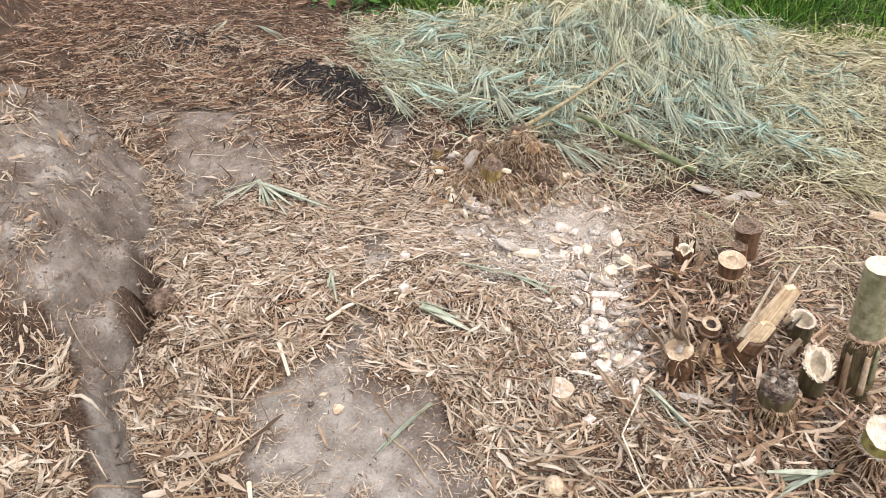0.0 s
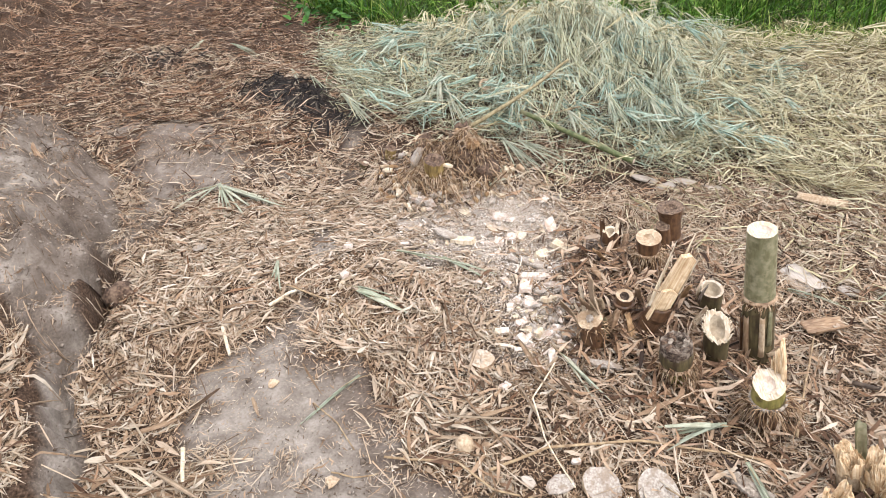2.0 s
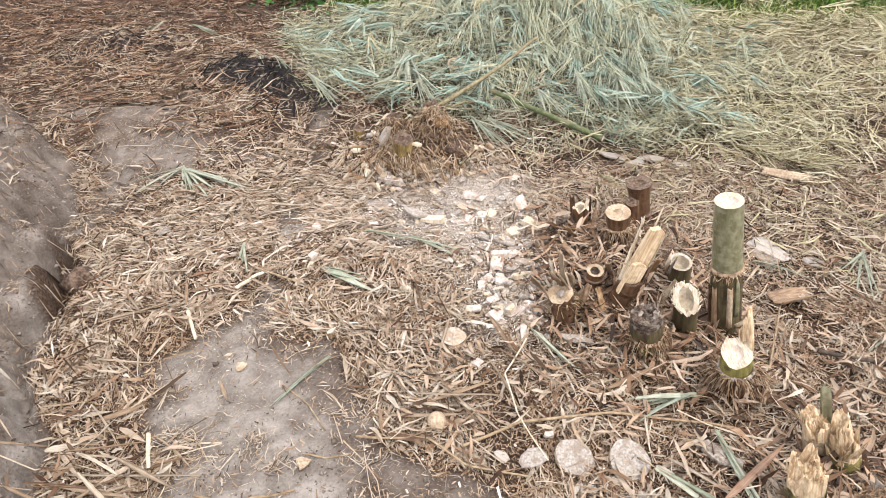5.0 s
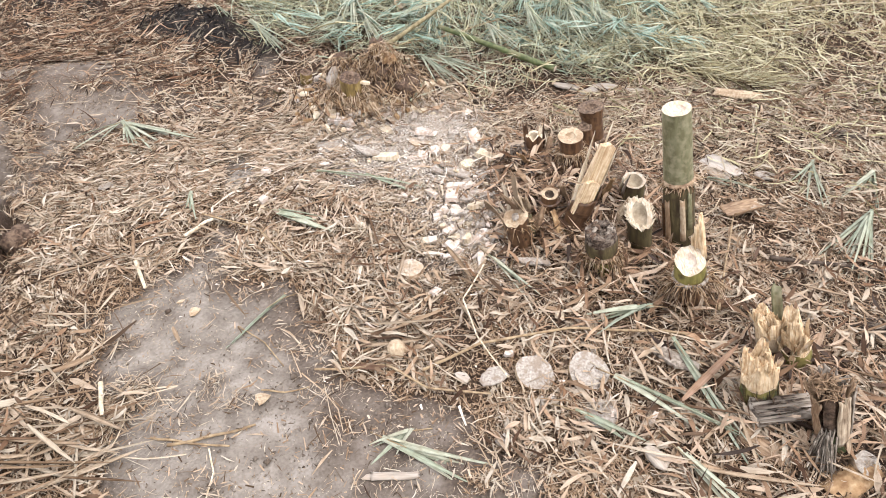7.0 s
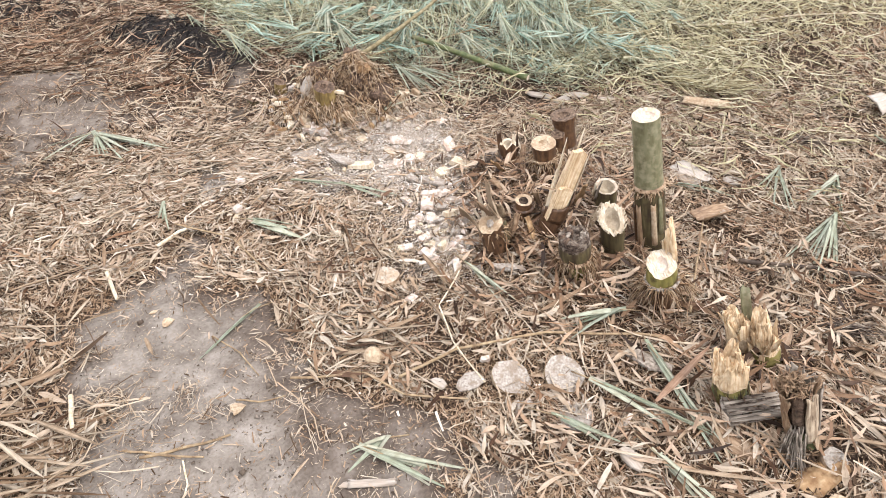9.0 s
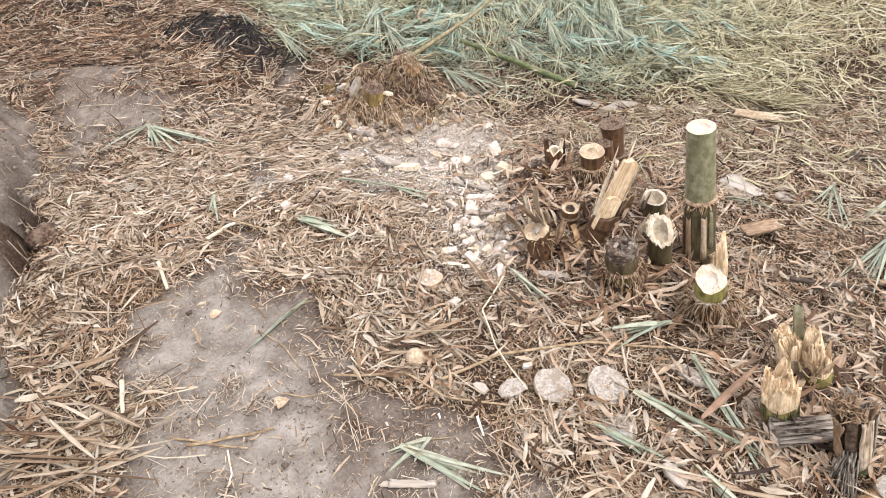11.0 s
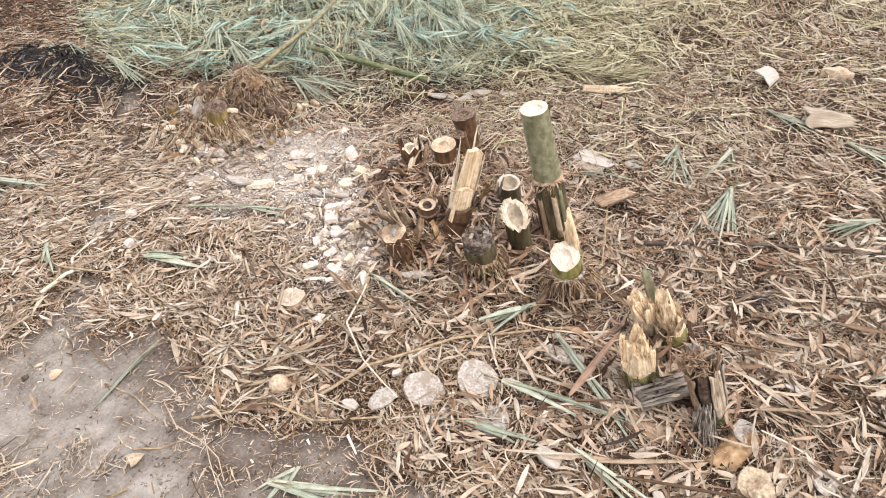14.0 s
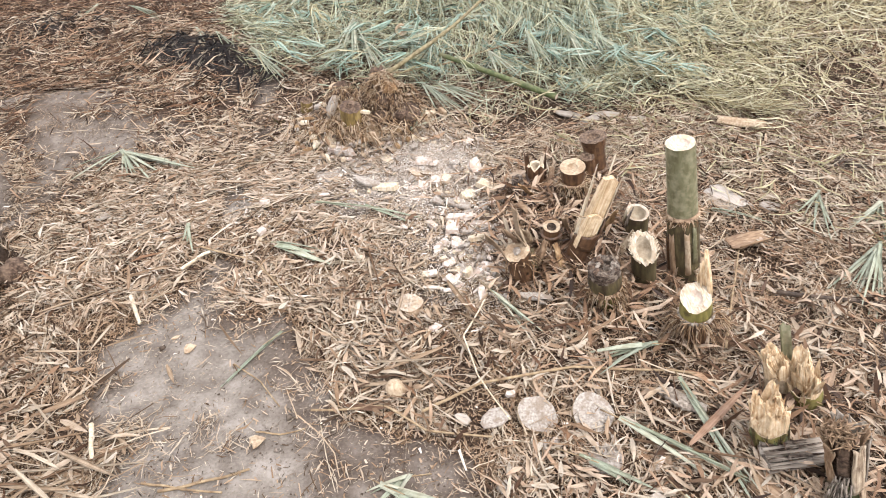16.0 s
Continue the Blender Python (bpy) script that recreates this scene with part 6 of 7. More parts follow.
for k, (x, y, z, ln, wd, mt, yaw) in enumerate(((-0.232, 2.490, 0.165, 0.044, 0.014, MAT_CHIP, 30), (-0.13, 2.58, 0.22, 0.06, 0.05, MAT_ORANGE, 40), (-0.33, 2.62, 0.13, 0.08, 0.04, MAT_ORANGE, -30),
                                                 (-0.40, 2.55, 0.06, 0.07, 0.03, MAT_TOPTAN, 20), (-0.45, 2.64, 0.05, 0.06, 0.035, MAT_ORANGE, 70), (-0.22, 2.42, 0.09, 0.06, 0.03, MAT_TOPTAN, -40), (-0.06, 2.44, 0.05, 0.05, 0.03, MAT_CHIP, 10),
                                                 (-0.38, 2.66, 0.11, 0.05, 0.03, MAT_CHIP, 50), (-0.29, 2.56, 0.17, 0.05, 0.025, MAT_TOPTAN, 80), (-0.37, 2.60, 0.15, 0.075, 0.040, MAT_HUSK, 15), (-0.40, 2.46, 0.035, 0.085, 0.055, MAT_CHIP, 25), (-0.35, 2.41, 0.030, 0.070, 0.050, MAT_HUSK, -35), (-0.19, 2.66, 0.225, 0.045, 0.040, MAT_ORANGE, 15))):
    ob = link("root_piece", slab_bm(ln * 1.25, wd * 1.25, min(0.024, 0.8 * wd), 400 + k, 0.3, 11, 0.15 * wd), mt, flat=True)
    ob.matrix_world = pose(x, y, z + 0.012, 12 * (k % 3), 20 - 9 * k, yaw)
    tagged(ob, ("pale chopped piece of root on the old clump", "orange-brown piece of root on the old clump")[mt is MAT_ORANGE], "root piece", "chopped root pieces")

g = random.Random(90)
for k in range(60):
    a, q = g.uniform(2.2, 6.6), g.uniform(0.09, 0.27)
    x, y = -0.24 + 1.25 * q * math.cos(a), 2.58 + q * math.sin(a)
    mt = (MAT_TOPTAN, MAT_ORANGE, MAT_HUSK, MAT_CHIP)[k % 4]
    ob = link("root_piece", slab_bm(g.uniform(0.020, 0.058), g.uniform(0.014, 0.034), g.uniform(0.008, 0.018), 440 + k, 0.35, 9, 0.004), mt, flat=True)
    ob.matrix_world = Matrix.Translation(at(x, y, 0.034)) @ pose(0, 0, 0, g.gauss(0, 18), g.gauss(0, 18), g.uniform(0, 360))
    tagged(ob, ("tan chopped piece of root beside the old clump", "orange-brown piece of root beside the old clump", "pale scrap of husk beside the old clump", "pale wood chip beside the old clump")[k % 4], "root piece", "chopped root pieces")
# ---------------------------------------------------------------- loose pieces on the ground


def lay(x, y, yaw=0.0, dz=0.012, rx=0.0, ry=0.0):
    """Pose on the land, tilted with it."""
    e = 0.03
    sx = math.degrees(math.atan2(float(land(x + e, y) - land(x - e, y)), 2 * e))
    sy = math.degrees(math.atan2(float(land(x, y + e) - land(x, y - e)), 2 * e))
    return Matrix.Translation(at(x, y, dz)) @ pose(0, 0, 0, sy, -sx, 0) @ pose(0, 0, 0, rx, ry, yaw)


def disc(x, y, r, thick, label, face, side, seed, rx=0.0, ry=0.0, yaw=0.0, oval=1.0, dz=0.02, crumb=0.0013):
    """A sawn slice of culm: bark side and rough cut face."""
    ob = thing("culm_slice", lay(x, y, yaw, dz, rx, ry), label, "wood slice", "sawn slices on the ground")
    n = 30
    prof = [(0.93, -0.5), (1.02, -0.3), (1.03, 0.1), (1.0, 0.45)]
    mk = lambda q, h, s: [(px * oval, py, pz) for px, py, pz in circle(r * q, thick * h, n, 0.13, s)]
    bm, _ = ring_skin([mk(q, h, seed) for q, h in prof])
    part("skin", bm, side, ob)
    g = random.Random(seed)
    rows = [mk(1.0, 0.45, seed)]
    for q in (0.9, 0.7, 0.45, 0.2):
        rows.append([(px, py, pz + g.uniform(-crumb, crumb)) for px, py, pz in mk(q, 0.47, seed)])
    bm, rr = ring_skin(rows)
    c = bm.verts.new((0, 0, thick * 0.47 - 0.002))
    for k in range(n):
        bm.faces.new((rr[-1][k], rr[-1][(k + 1) % n], c))
    part("cut_face", bm, face, ob, "rough pale cut face")
    return ob


def chip(x, y, length, width, thick, yaw, material, label, seed, rx=0.0, ry=0.0, dz=0.020, rough=0.25, dome=0.0, name="wood_chip", category="wood chip", group="wood chips on the ground"):
    ob = link(name, block_bm(length, width, thick, seed) if material in (MAT_CUT, MAT_CHIP, MAT_CHIPWOOD) else slab_bm(length, width, thick, seed, rough, 9, dome=dome), MAT_CHIPWOOD if material is MAT_CUT else material, flat=True)
    ob.matrix_world = lay(x, y, yaw, dz + thick * 0.4 - (0.008 if y > 1.5 else 0), rx, ry)
    return tagged(ob, label, category, group)


def sheath(x, y, length, width, arc, yaw, material, label, seed, rx=0.0, ry=0.0, dz=0.006, thick=0.004, taper=0.25, name="culm_sheath", category="sheath", torn=0.08):
    ob = link(name, sheath_bm(length, width, arc, thick, seed, taper, torn=torn), material)
    ob.matrix_world = lay(x, y, yaw, dz, rx, ry)
    return tagged(ob, label, category)


def leaf_mesh(name, length, width, curl, fold, bend, seed, material, shape=lance, thick=0.0007):
    """One leaf along x from its foot at the origin, with two faces."""
    g = random.Random(seed)
    n, m = 9, 3
    top = []
    for i in range(n):
        s = i / (n - 1)
        w = float(shape(np.array(s))) * width * 0.5
        for j in range(m):
            c = j - 1
            top.append((s * length, c * w + bend * length * s * s, curl * length * (s * s - 0.3 * s) + fold * abs(c) * w + 0.1 * width * noise.noise((s * 3 + seed, c, seed))))
    v = np.array(top)
    v = np.concatenate([v, v - np.array((0, 0, thick))])
    k = np.arange(n * m).reshape(n, m)
    up = np.stack([k[:-1, :-1], k[1:, :-1], k[1:, 1:], k[:-1, 1:]], -1).reshape(-1, 4)
    edge = [(k[i, j], k[i, j] + n * m, k[i + 1, j] + n * m, k[i + 1, j]) for i in range(n - 1) for j in (0, m - 1)]
    f = np.concatenate([up, up[:, ::-1] + n * m, np.array(edge)])
    uv = np.stack([np.tile(np.linspace(0, 1, m), 2 * n) + seed, v[:, 0] * 30], -1)
    me = mesh_of(name, v, f, uv)
    me.materials.append(material)
    return me


LEAF_MESHES = [leaf_mesh("dry_leaf", L, w, c, f, b, s, MAT_LEAF_ONE) for s, (L, w, c, f, b) in enumerate((
    (0.16, 0.020, 0.10, 0.5, 0.04), (0.13, 0.024, -0.06, 0.3, -0.06), (0.19, 0.018, 0.05, 0.7, 0.08), (0.11, 0.026, 0.16, 0.2, 0.0), (0.15, 0.015, -0.03, 0.9, -0.1), (0.22, 0.022, 0.04, 0.4, 0.05)))]


def dry_leaf(p, q, k, label="large dry tan bamboo leaf lying on the litter", lift=0.024, roll=0.0, wide=1.0):
    L = math.hypot(q[0] - p[0], q[1] - p[1])
    a = math.degrees(math.atan2(q[1] - p[1], q[0] - p[0]))
    me = LEAF_MESHES[k % len(LEAF_MESHES)]
    wide = wide * min(1.0, 0.15 / L)
    sc = L / (0.16, 0.13, 0.19, 0.11, 0.15, 0.22)[k % len(LEAF_MESHES)]
    ob = new("dry_leaf", me)
    z0, z1 = float(land(*p)), float(land(*q))
    ob.matrix_world = Matrix.Translation((p[0], p[1], z0 + lift)) @ pose(0, 0, 0, roll, -math.degrees(math.atan2(z1 - z0, L)), a) @ Matrix.Diagonal((sc, min(sc, 1.3) * wide * 0.75, min(sc, 1.2), 1))
    return tagged(ob, label, "leaf", "large dry leaves on the litter")


GREEN_MESHES = [leaf_mesh("leaf", L, w, c, f, b, 20 + s, MAT_GREEN_ONE, blade) for s, (L, w, c, f, b) in enumerate((
    (0.20, 0.012, -0.05, 0.5, 0.04), (0.17, 0.014, -0.08, 0.3, -0.05), (0.23, 0.011, -0.04, 0.6, 0.02)))]


def tube(bm, pts, radii, n=8):
    rings = []
    for k, p in enumerate(pts):
        d = (Vector(pts[min(k + 1, len(pts) - 1)]) - Vector(pts[max(k - 1, 0)])).normalized()
        u = d.orthogonal().normalized()
        v = d.cross(u)
        rings.append([bm.verts.new(Vector(p) + radii[k] * (math.cos(t) * u + math.sin(t) * v)) for t in (2 * math.pi * j / n for j in range(n))])
    for a, b in zip(rings, rings[1:]):
        best = min(range(n), key=lambda s: (a[0].co - b[s].co).length)
        for j in range(n):
            bm.faces.new((a[j], a[(j + 1) % n], b[(j + 1 + best) % n], b[(j + best) % n]))
    bm.faces.new(rings[0][::-1])
    bm.faces.new(rings[-1])
    return bm


def sprig(p, q, leaves, spread, seed, label="small cut sprig with wilting grey-green leaves", lift=0.042, tilt=-3.0, wide=1.0):
    """A short stem at p with a fan of leaves that reach toward q."""
    g = random.Random(seed)
    L = math.hypot(q[0] - p[0], q[1] - p[1])
    a = math.degrees(math.atan2(q[1] - p[1], q[0] - p[0]))
    ob = thing("leaf_sprig", Matrix.Translation(at(p[0], p[1], lift)) @ pose(0, 0, 0, 0, 0, a), label, "leaf sprig", "green sprigs on the ground")
    dz = (float(land(*q)) - float(land(*p)))
    slope_deg = math.degrees(math.atan2(dz, L))
    bm = tube(bmesh.new(), [(-0.05, 0.01, -0.012), (0, 0, 0), (0.05, -0.004, 0.002)], [0.002, 0.0017, 0.001], 6)
    part("stem", bm, MAT_STICK, ob)
    for k in range(leaves):
        me = GREEN_MESHES[g.randrange(3)]
        f = new("leaf", me)
        f.parent = ob
        sc = L / 0.21 * g.uniform(0.75, 1.08)
        f.matrix_basis = pose(g.uniform(-0.02, 0.04), 0, g.uniform(-0.004, 0.006), g.uniform(-30, 30), -slope_deg - tilt + g.uniform(-4, 5), g.gauss(0, spread)) @ Matrix.Diagonal((sc, wide * g.uniform(0.6, 1.0), 1, 1))
    return ob


def stick(pts, r, material, label, name="stick", nodes=0, cut=None, lift=0.012, n=10, taper=0.75, category="stick"):
    """A stick that lies along points of the plan; with nodes it is a thin culm."""
    path, total = [], 40
    seg = [Vector((*p[:2], p[2] if len(p) > 2 else 0)) for p in pts]
    for i in range(total + 1):
        t = i / total * (len(seg) - 1)
        k = min(int(t), len(seg) - 2)
        v = seg[k].lerp(seg[k + 1], t - k)
        z = v.z if v.z else float(land(v.x, v.y)) + lift
        path.append((v.x, v.y, z + 0.15 * r * noise.noise((i * 0.4, r * 99, 1))))
    z = np.convolve(np.pad([p[2] for p in path], 4, mode="edge"), np.ones(9) / 9, "valid")
    path = [(p[0], p[1], float(h)) for p, h in zip(path, z)]
    rad = []
    for i in range(total + 1):
        q = r * (1 - (1 - taper) * i / total)
        if nodes:
            ph = (i / total * nodes) % 1.0
            q *= 1.14 if min(ph, 1 - ph) * total / nodes < 0.6 else 1.0
        rad.append(q)
    o = Vector(path[0])
    ob = thing(name, Matrix.Translation(o), label, category)
    part("shaft", tube(bmesh.new(), [tuple(Vector(p) - o) for p in path], rad, n), material, ob)
    if cut is not None:
        d = (Vector(path[1]) - o).normalized()
        bm = slab_bm(r * 1.9, r * 1.9, 0.006, 3, 0.08)
        moved(bm, Vector((0, 0, 1)).rotation_difference(-d).to_matrix().to_4x4())
        part("cut_end", bm, cut, ob, "pale cut end")
    return ob


# sawn slices and round lumps
disc(0.302, 1.079, 0.050, 0.014, "round whitish weathered culm slice lying flat", MAT_ASHWOOD, MAT_STICK, 1, 15, -5, 20, dz=0.022)
disc(0.168, 1.094, 0.050, 0.016, "round greyish weathered culm slice with a brown edge", MAT_ASHWOOD, MAT_TOPTAN, 2, 16, -6, 60, 0.90, dz=0.022)
disc(-0.388, 2.250, 0.054, 0.05, "low whitish cut stump level with the litter", MAT_ASHWOOD, MAT_ROOT, 3, -4, 2, dz=-0.010)
disc(-0.424, 2.500, 0.052, 0.05, "low pale cut stump level with the litter", MAT_ASHWOOD, MAT_ROOT, 4, -8, 6, dz=-0.010)
disc(-0.121, 1.529, 0.040, 0.03, "pale crumbly cut root end in the litter", MAT_CUT, MAT_ROOT, 5, -4, 3, dz=0.014, crumb=0.006)
disc(0.776, 0.649, 0.036, 0.03, "pale yellow cut root end in the litter", MAT_TOPTAN, MAT_ROOT, 6, 12, -8, dz=0.018, crumb=0.006)
disc(0.832, 0.768, 0.028, 0.03, "pale cut root end in the litter", MAT_ASHWOOD, MAT_ROOT, 7, 8, 0, dz=0.006, crumb=0.006)
disc(0.300, 0.960, 0.040, 0.02, "crumbly pale cut root end in the soil", MAT_ASHWOOD, MAT_ROOT, 8, 0, 0, dz=0.012, crumb=0.005)
disc(-0.262, 2.300, 0.040, 0.05, "low pale cut stub among sawdust", MAT_ASHWOOD, MAT_ROOT, 9, -6, 0, dz=-0.010)
disc(-0.130, 2.419, 0.040, 0.05, "low pale cut stub among sawdust", MAT_CUT, MAT_ROOT, 10, -8, 0, dz=-0.010)
disc(-0.100, 2.337, 0.036, 0.05, "low pale cut stub among sawdust", MAT_ASHWOOD, MAT_ROOT, 11, -5, 4, dz=-0.010)
disc(-0.046, 2.221, 0.044, 0.05, "low pale cut stub among sawdust", MAT_CUT, MAT_ROOT, 12, -12, 5, dz=-0.010)
disc(0.230, 2.480, 0.030, 0.05, "small pale cut stub in the litter", MAT_ASHWOOD, MAT_ROOT, 13, -6, 4, dz=-0.010)

ob = thing("bamboo_shoot_knob", lay(-0.173, 1.211, 0, 0.028), "round cream knob of a broken shoot with brown husk", "root knob")
bm = bmesh.new()
bmesh.ops.create_uvsphere(bm, u_segments=20, v_segments=12, radius=0.026)
for v in bm.verts:
    v.co *= 1 + 0.10 * noise.noise(v.co * 40)
    v.co.z *= 1.05
part("knob", bm, MAT_TOPTAN, ob, "smooth cream-brown knob")
part("husk", moved(sheath_bm(0.05, 0.05, 150, 0.003, 3, 0.4), pose(0.012, 0.0, -0.018, 0, -40, 20)), MAT_HUSK_BROWN, ob, "brown husk at its side")
g = random.Random(3)
bm = bmesh.new()
for _ in range(40):
    a = g.uniform(0, 6.283)
    spike(bm, (0.02 * math.cos(a), 0.02 * math.sin(a), -0.016), (g.uniform(0.03, 0.05) * math.cos(a), g.uniform(0.03, 0.05) * math.sin(a), -0.022), 0.0014)
part("root_fringe", bm, MAT_ROOT, ob)

# chopped chips with a place of their own
chip(0.064, 1.092, 0.085, 0.062, 0.007, 25, MAT_ASHWOOD, "flat beige irregular piece of cut wood", 11)
chip(-0.015, 1.107, 0.050, 0.026, 0.008, -35, MAT_HUSK, "small pinkish-white husk chip", 12, 10, 6)
chip(0.117, 1.168, 0.022, 0.016, 0.010, 10, MAT_CUT, "tiny bright white chip of wood", 13)
chip(-0.349, 2.399, 0.110, 0.030, 0.022, -28, MAT_CUT, "long pale chopped piece of wood", 14, dz=0.03)
chip(-0.234, 2.483, 0.050, 0.040, 0.025, 15, MAT_CUT, "pale chopped block of wood", 15, dz=0.03)
chip(-0.237, 2.149, 0.120, 0.062, 0.010, -30, MAT_ASHWOOD, "flat grey-white wedge of wood", 16, -8, 0, dz=0.03)
chip(-0.170, 2.120, 0.085, 0.035, 0.015, -15, MAT_CHIP, "pale tan chopped wedge", 161, dz=0.025)
chip(0.168, 2.242, 0.045, 0.062, 0.022, 20, MAT_CUT, "bright white chopped block of wood", 17, 14, 0, dz=0.02)
chip(0.196, 2.103, 0.070, 0.040, 0.016, -35, MAT_CHIP, "pale forked chip of chopped wood", 18, rough=0.5)
chip(0.043, 1.866, 0.062, 0.045, 0.016, 80, MAT_CUT, "bright white chopped wood chip", 19, 6, 8)
chip(0.079, 1.925, 0.095, 0.040, 0.014, -5, MAT_CUT, "bright white chopped wood chip", 20, -6, 0)
chip(0.083, 2.006, 0.125, 0.050, 0.010, -32, MAT_ASHWOOD, "flat grey-white split of wood", 21, -6, 4)
chip(-0.023, 1.896, 0.060, 0.020, 0.012, -60, MAT_CUT, "narrow bright white wood chip", 22)
chip(0.242, 1.487, 0.110, 0.030, 0.012, -22, MAT_ASHWOOD, "grey-lilac strip of bark", 23, 8, 0)
chip(0.526, 1.089, 0.130, 0.046, 0.012, -42, MAT_GREYWOOD, "dark grey-lilac strip of bark", 24, 6, 0)
chip(-1.110, 1.909, 0.045, 0.020, 0.010, 40, MAT_ASHWOOD, "small bluish-white chip of wood", 25)
chip(-0.699, 1.561, 0.022, 0.010, 0.004, -10, MAT_CUT, "small white chip on bare soil", 26, dz=0.003)
chip(-0.515, 1.108, 0.045, 0.036, 0.005, 70, MAT_TOPTAN, "thin beige flake on bare soil", 27, 8, 12, dz=0.006, rough=0.4)
chip(-0.748, 1.447, 0.050, 0.040, 0.004, 50, MAT_TOPTAN, "thin beige leaf flake on bare soil", 28, dz=0.003, rough=0.4)
chip(-0.800, 1.500, 0.028, 0.014, 0.003, 30, MAT_TOPTAN, "small cream flake on bare soil", 29, dz=0.003)
chip(-0.600, 1.925, 0.026, 0.026, 0.016, 40, MAT_CUT, "small bright white chip of wood", 30, dz=0.03)
chip(-0.610, 2.090, 0.030, 0.030, 0.016, 40, MAT_CUT, "small bright white chip of wood", 31, dz=0.03)
chip(-0.600, 1.905, 0.050, 0.026, 0.008, 60, MAT_CHIP, "pale chip of wood in the litter", 32)
chip(0.569, 0.656, 0.100, 0.034, 0.008, 78, MAT_HUSK, "pale flat flake of wood", 33, 6, 0)
chip(0.389, 0.833, 0.075, 0.045, 0.010, 110, MAT_HUSK, "pale crumpled husk flake", 34, 12, 8)
chip(-0.243, 0.868, 0.050, 0.016, 0.003, -4, MAT_HUSK, "pale flake on bare soil", 35, dz=0.006)
chip(0.800, 2.611, 0.120, 0.040, 0.008, -20, MAT_HUSK, "curled pale husk piece", 36, 10, 0)
chip(0.912, 2.565, 0.110, 0.060, 0.008, 15, MAT_HUSK, "curled pale husk piece", 37, -14, 6)
chip(0.912, 2.385, 0.060, 0.030, 0.006, 10, MAT_HUSK_BROWN, "thin brown flake of husk", 38)
chip(1.158, 1.862, 0.090, 0.060, 0.008, -20, MAT_ASHWOOD, "bluish-grey flake of dry husk", 39, 8, 0)
chip(1.020, 0.820, 0.070, 0.022, 0.006, -40, MAT_HUSK, "white flake of split wood", 40, 10, 0)
chip(0.918, 0.610, 0.080, 0.050, 0.006, 30, MAT_ASHWOOD, "bluish-white flake of dry husk", 41, 8, 6)
chip(0.640, 2.640, 0.130, 0.070, 0.012, -25, MAT_HUSK, "whitish torn sheath at the end of a stick", 42, -10, 6)
chip(0.720, 2.570, 0.110, 0.060, 0.010, 10, MAT_HUSK, "whitish torn sheath piece", 43, 8, -6)
chip(-0.900, 1.960, 0.075, 0.030, 0.005, 20, MAT_HUSK, "pale flat flake of dry leaf", 44)
chip(-1.210, 2.150, 0.080, 0.050, 0.005, 30, MAT_HUSK, "pale flat flake of dry leaf", 45)
chip(-1.270, 2.080, 0.070, 0.040, 0.005, -30, MAT_TOPTAN, "tan flat flake of dry leaf", 46)

# many more chips round the chopping place
g = random.Random(19)
BASE = []
for k in range(8):
    ob = link("wood_chip", block_bm(g.uniform(0.03, 0.08), g.uniform(0.015, 0.04), g.uniform(0.005, 0.014), 200 + k), (MAT_CHIPWOOD, MAT_CHIP, MAT_CHIPWOOD, MAT_ASHWOOD)[k % 4], flat=True)
    BASE.append(tagged(ob, ("bright white chopped wood chip", "pale cream chopped wood chip", "pale splintered chip of wood", "greyish weathered wood chip")[k % 4], "wood chip", "wood chips on the ground"))
first = [True] * 8
for k, (x, y, ln, wd, th, yaw) in enumerate(((0.10, 1.645, 0.07, 0.035, 0.014, 20), (0.055, 1.66, 0.06, 0.04, 0.016, -30), (0.12, 1.70, 0.065, 0.03, 0.012, 70), (0.02, 1.62, 0.07, 0.03, 0.014, -50), (0.075, 1.735, 0.06, 0.045, 0.015, 10),
                                             (0.13, 1.615, 0.055, 0.03, 0.016, -10), (0.06, 1.79, 0.07, 0.028, 0.012, -60), (0.115, 1.80, 0.05, 0.035, 0.014, 30), (0.03, 1.725, 0.05, 0.03, 0.012, 85), (0.14, 1.88, 0.06, 0.03, 0.012, -20),
                                             (0.12, 2.06, 0.06, 0.04, 0.016, 40), (0.01, 2.02, 0.07, 0.035, 0.014, -30), (-0.06, 2.12, 0.08, 0.035, 0.014, -20), (0.05, 2.16, 0.05, 0.04, 0.016, 60), (0.145, 2.15, 0.06, 0.035, 0.016, 15),
                                             (-0.02, 2.30, 0.06, 0.045, 0.018, 20), (-0.17, 2.35, 0.06, 0.04, 0.016, -45), (-0.21, 2.40, 0.05, 0.035, 0.014, 10), (-0.30, 2.45, 0.06, 0.04, 0.018, 50), (-0.46, 2.42, 0.05, 0.035, 0.012, -20),
                                             (0.16, 1.75, 0.055, 0.025, 0.012, -75), (0.00, 1.80, 0.05, 0.03, 0.012, 40), (-0.05, 1.66, 0.05, 0.025, 0.010, 10), (0.09, 2.27, 0.05, 0.04, 0.014, -10))):
    chip(x, y, ln, wd, th, yaw, (MAT_CUT, MAT_CHIP, MAT_ASHWOOD)[k % 3], "thick pale chopped block of bamboo wood", 500 + k, 14 * (k % 3) - 14, 9 * (k % 4) - 13, 0.008 + 0.004 * (k % 4), 0.35)
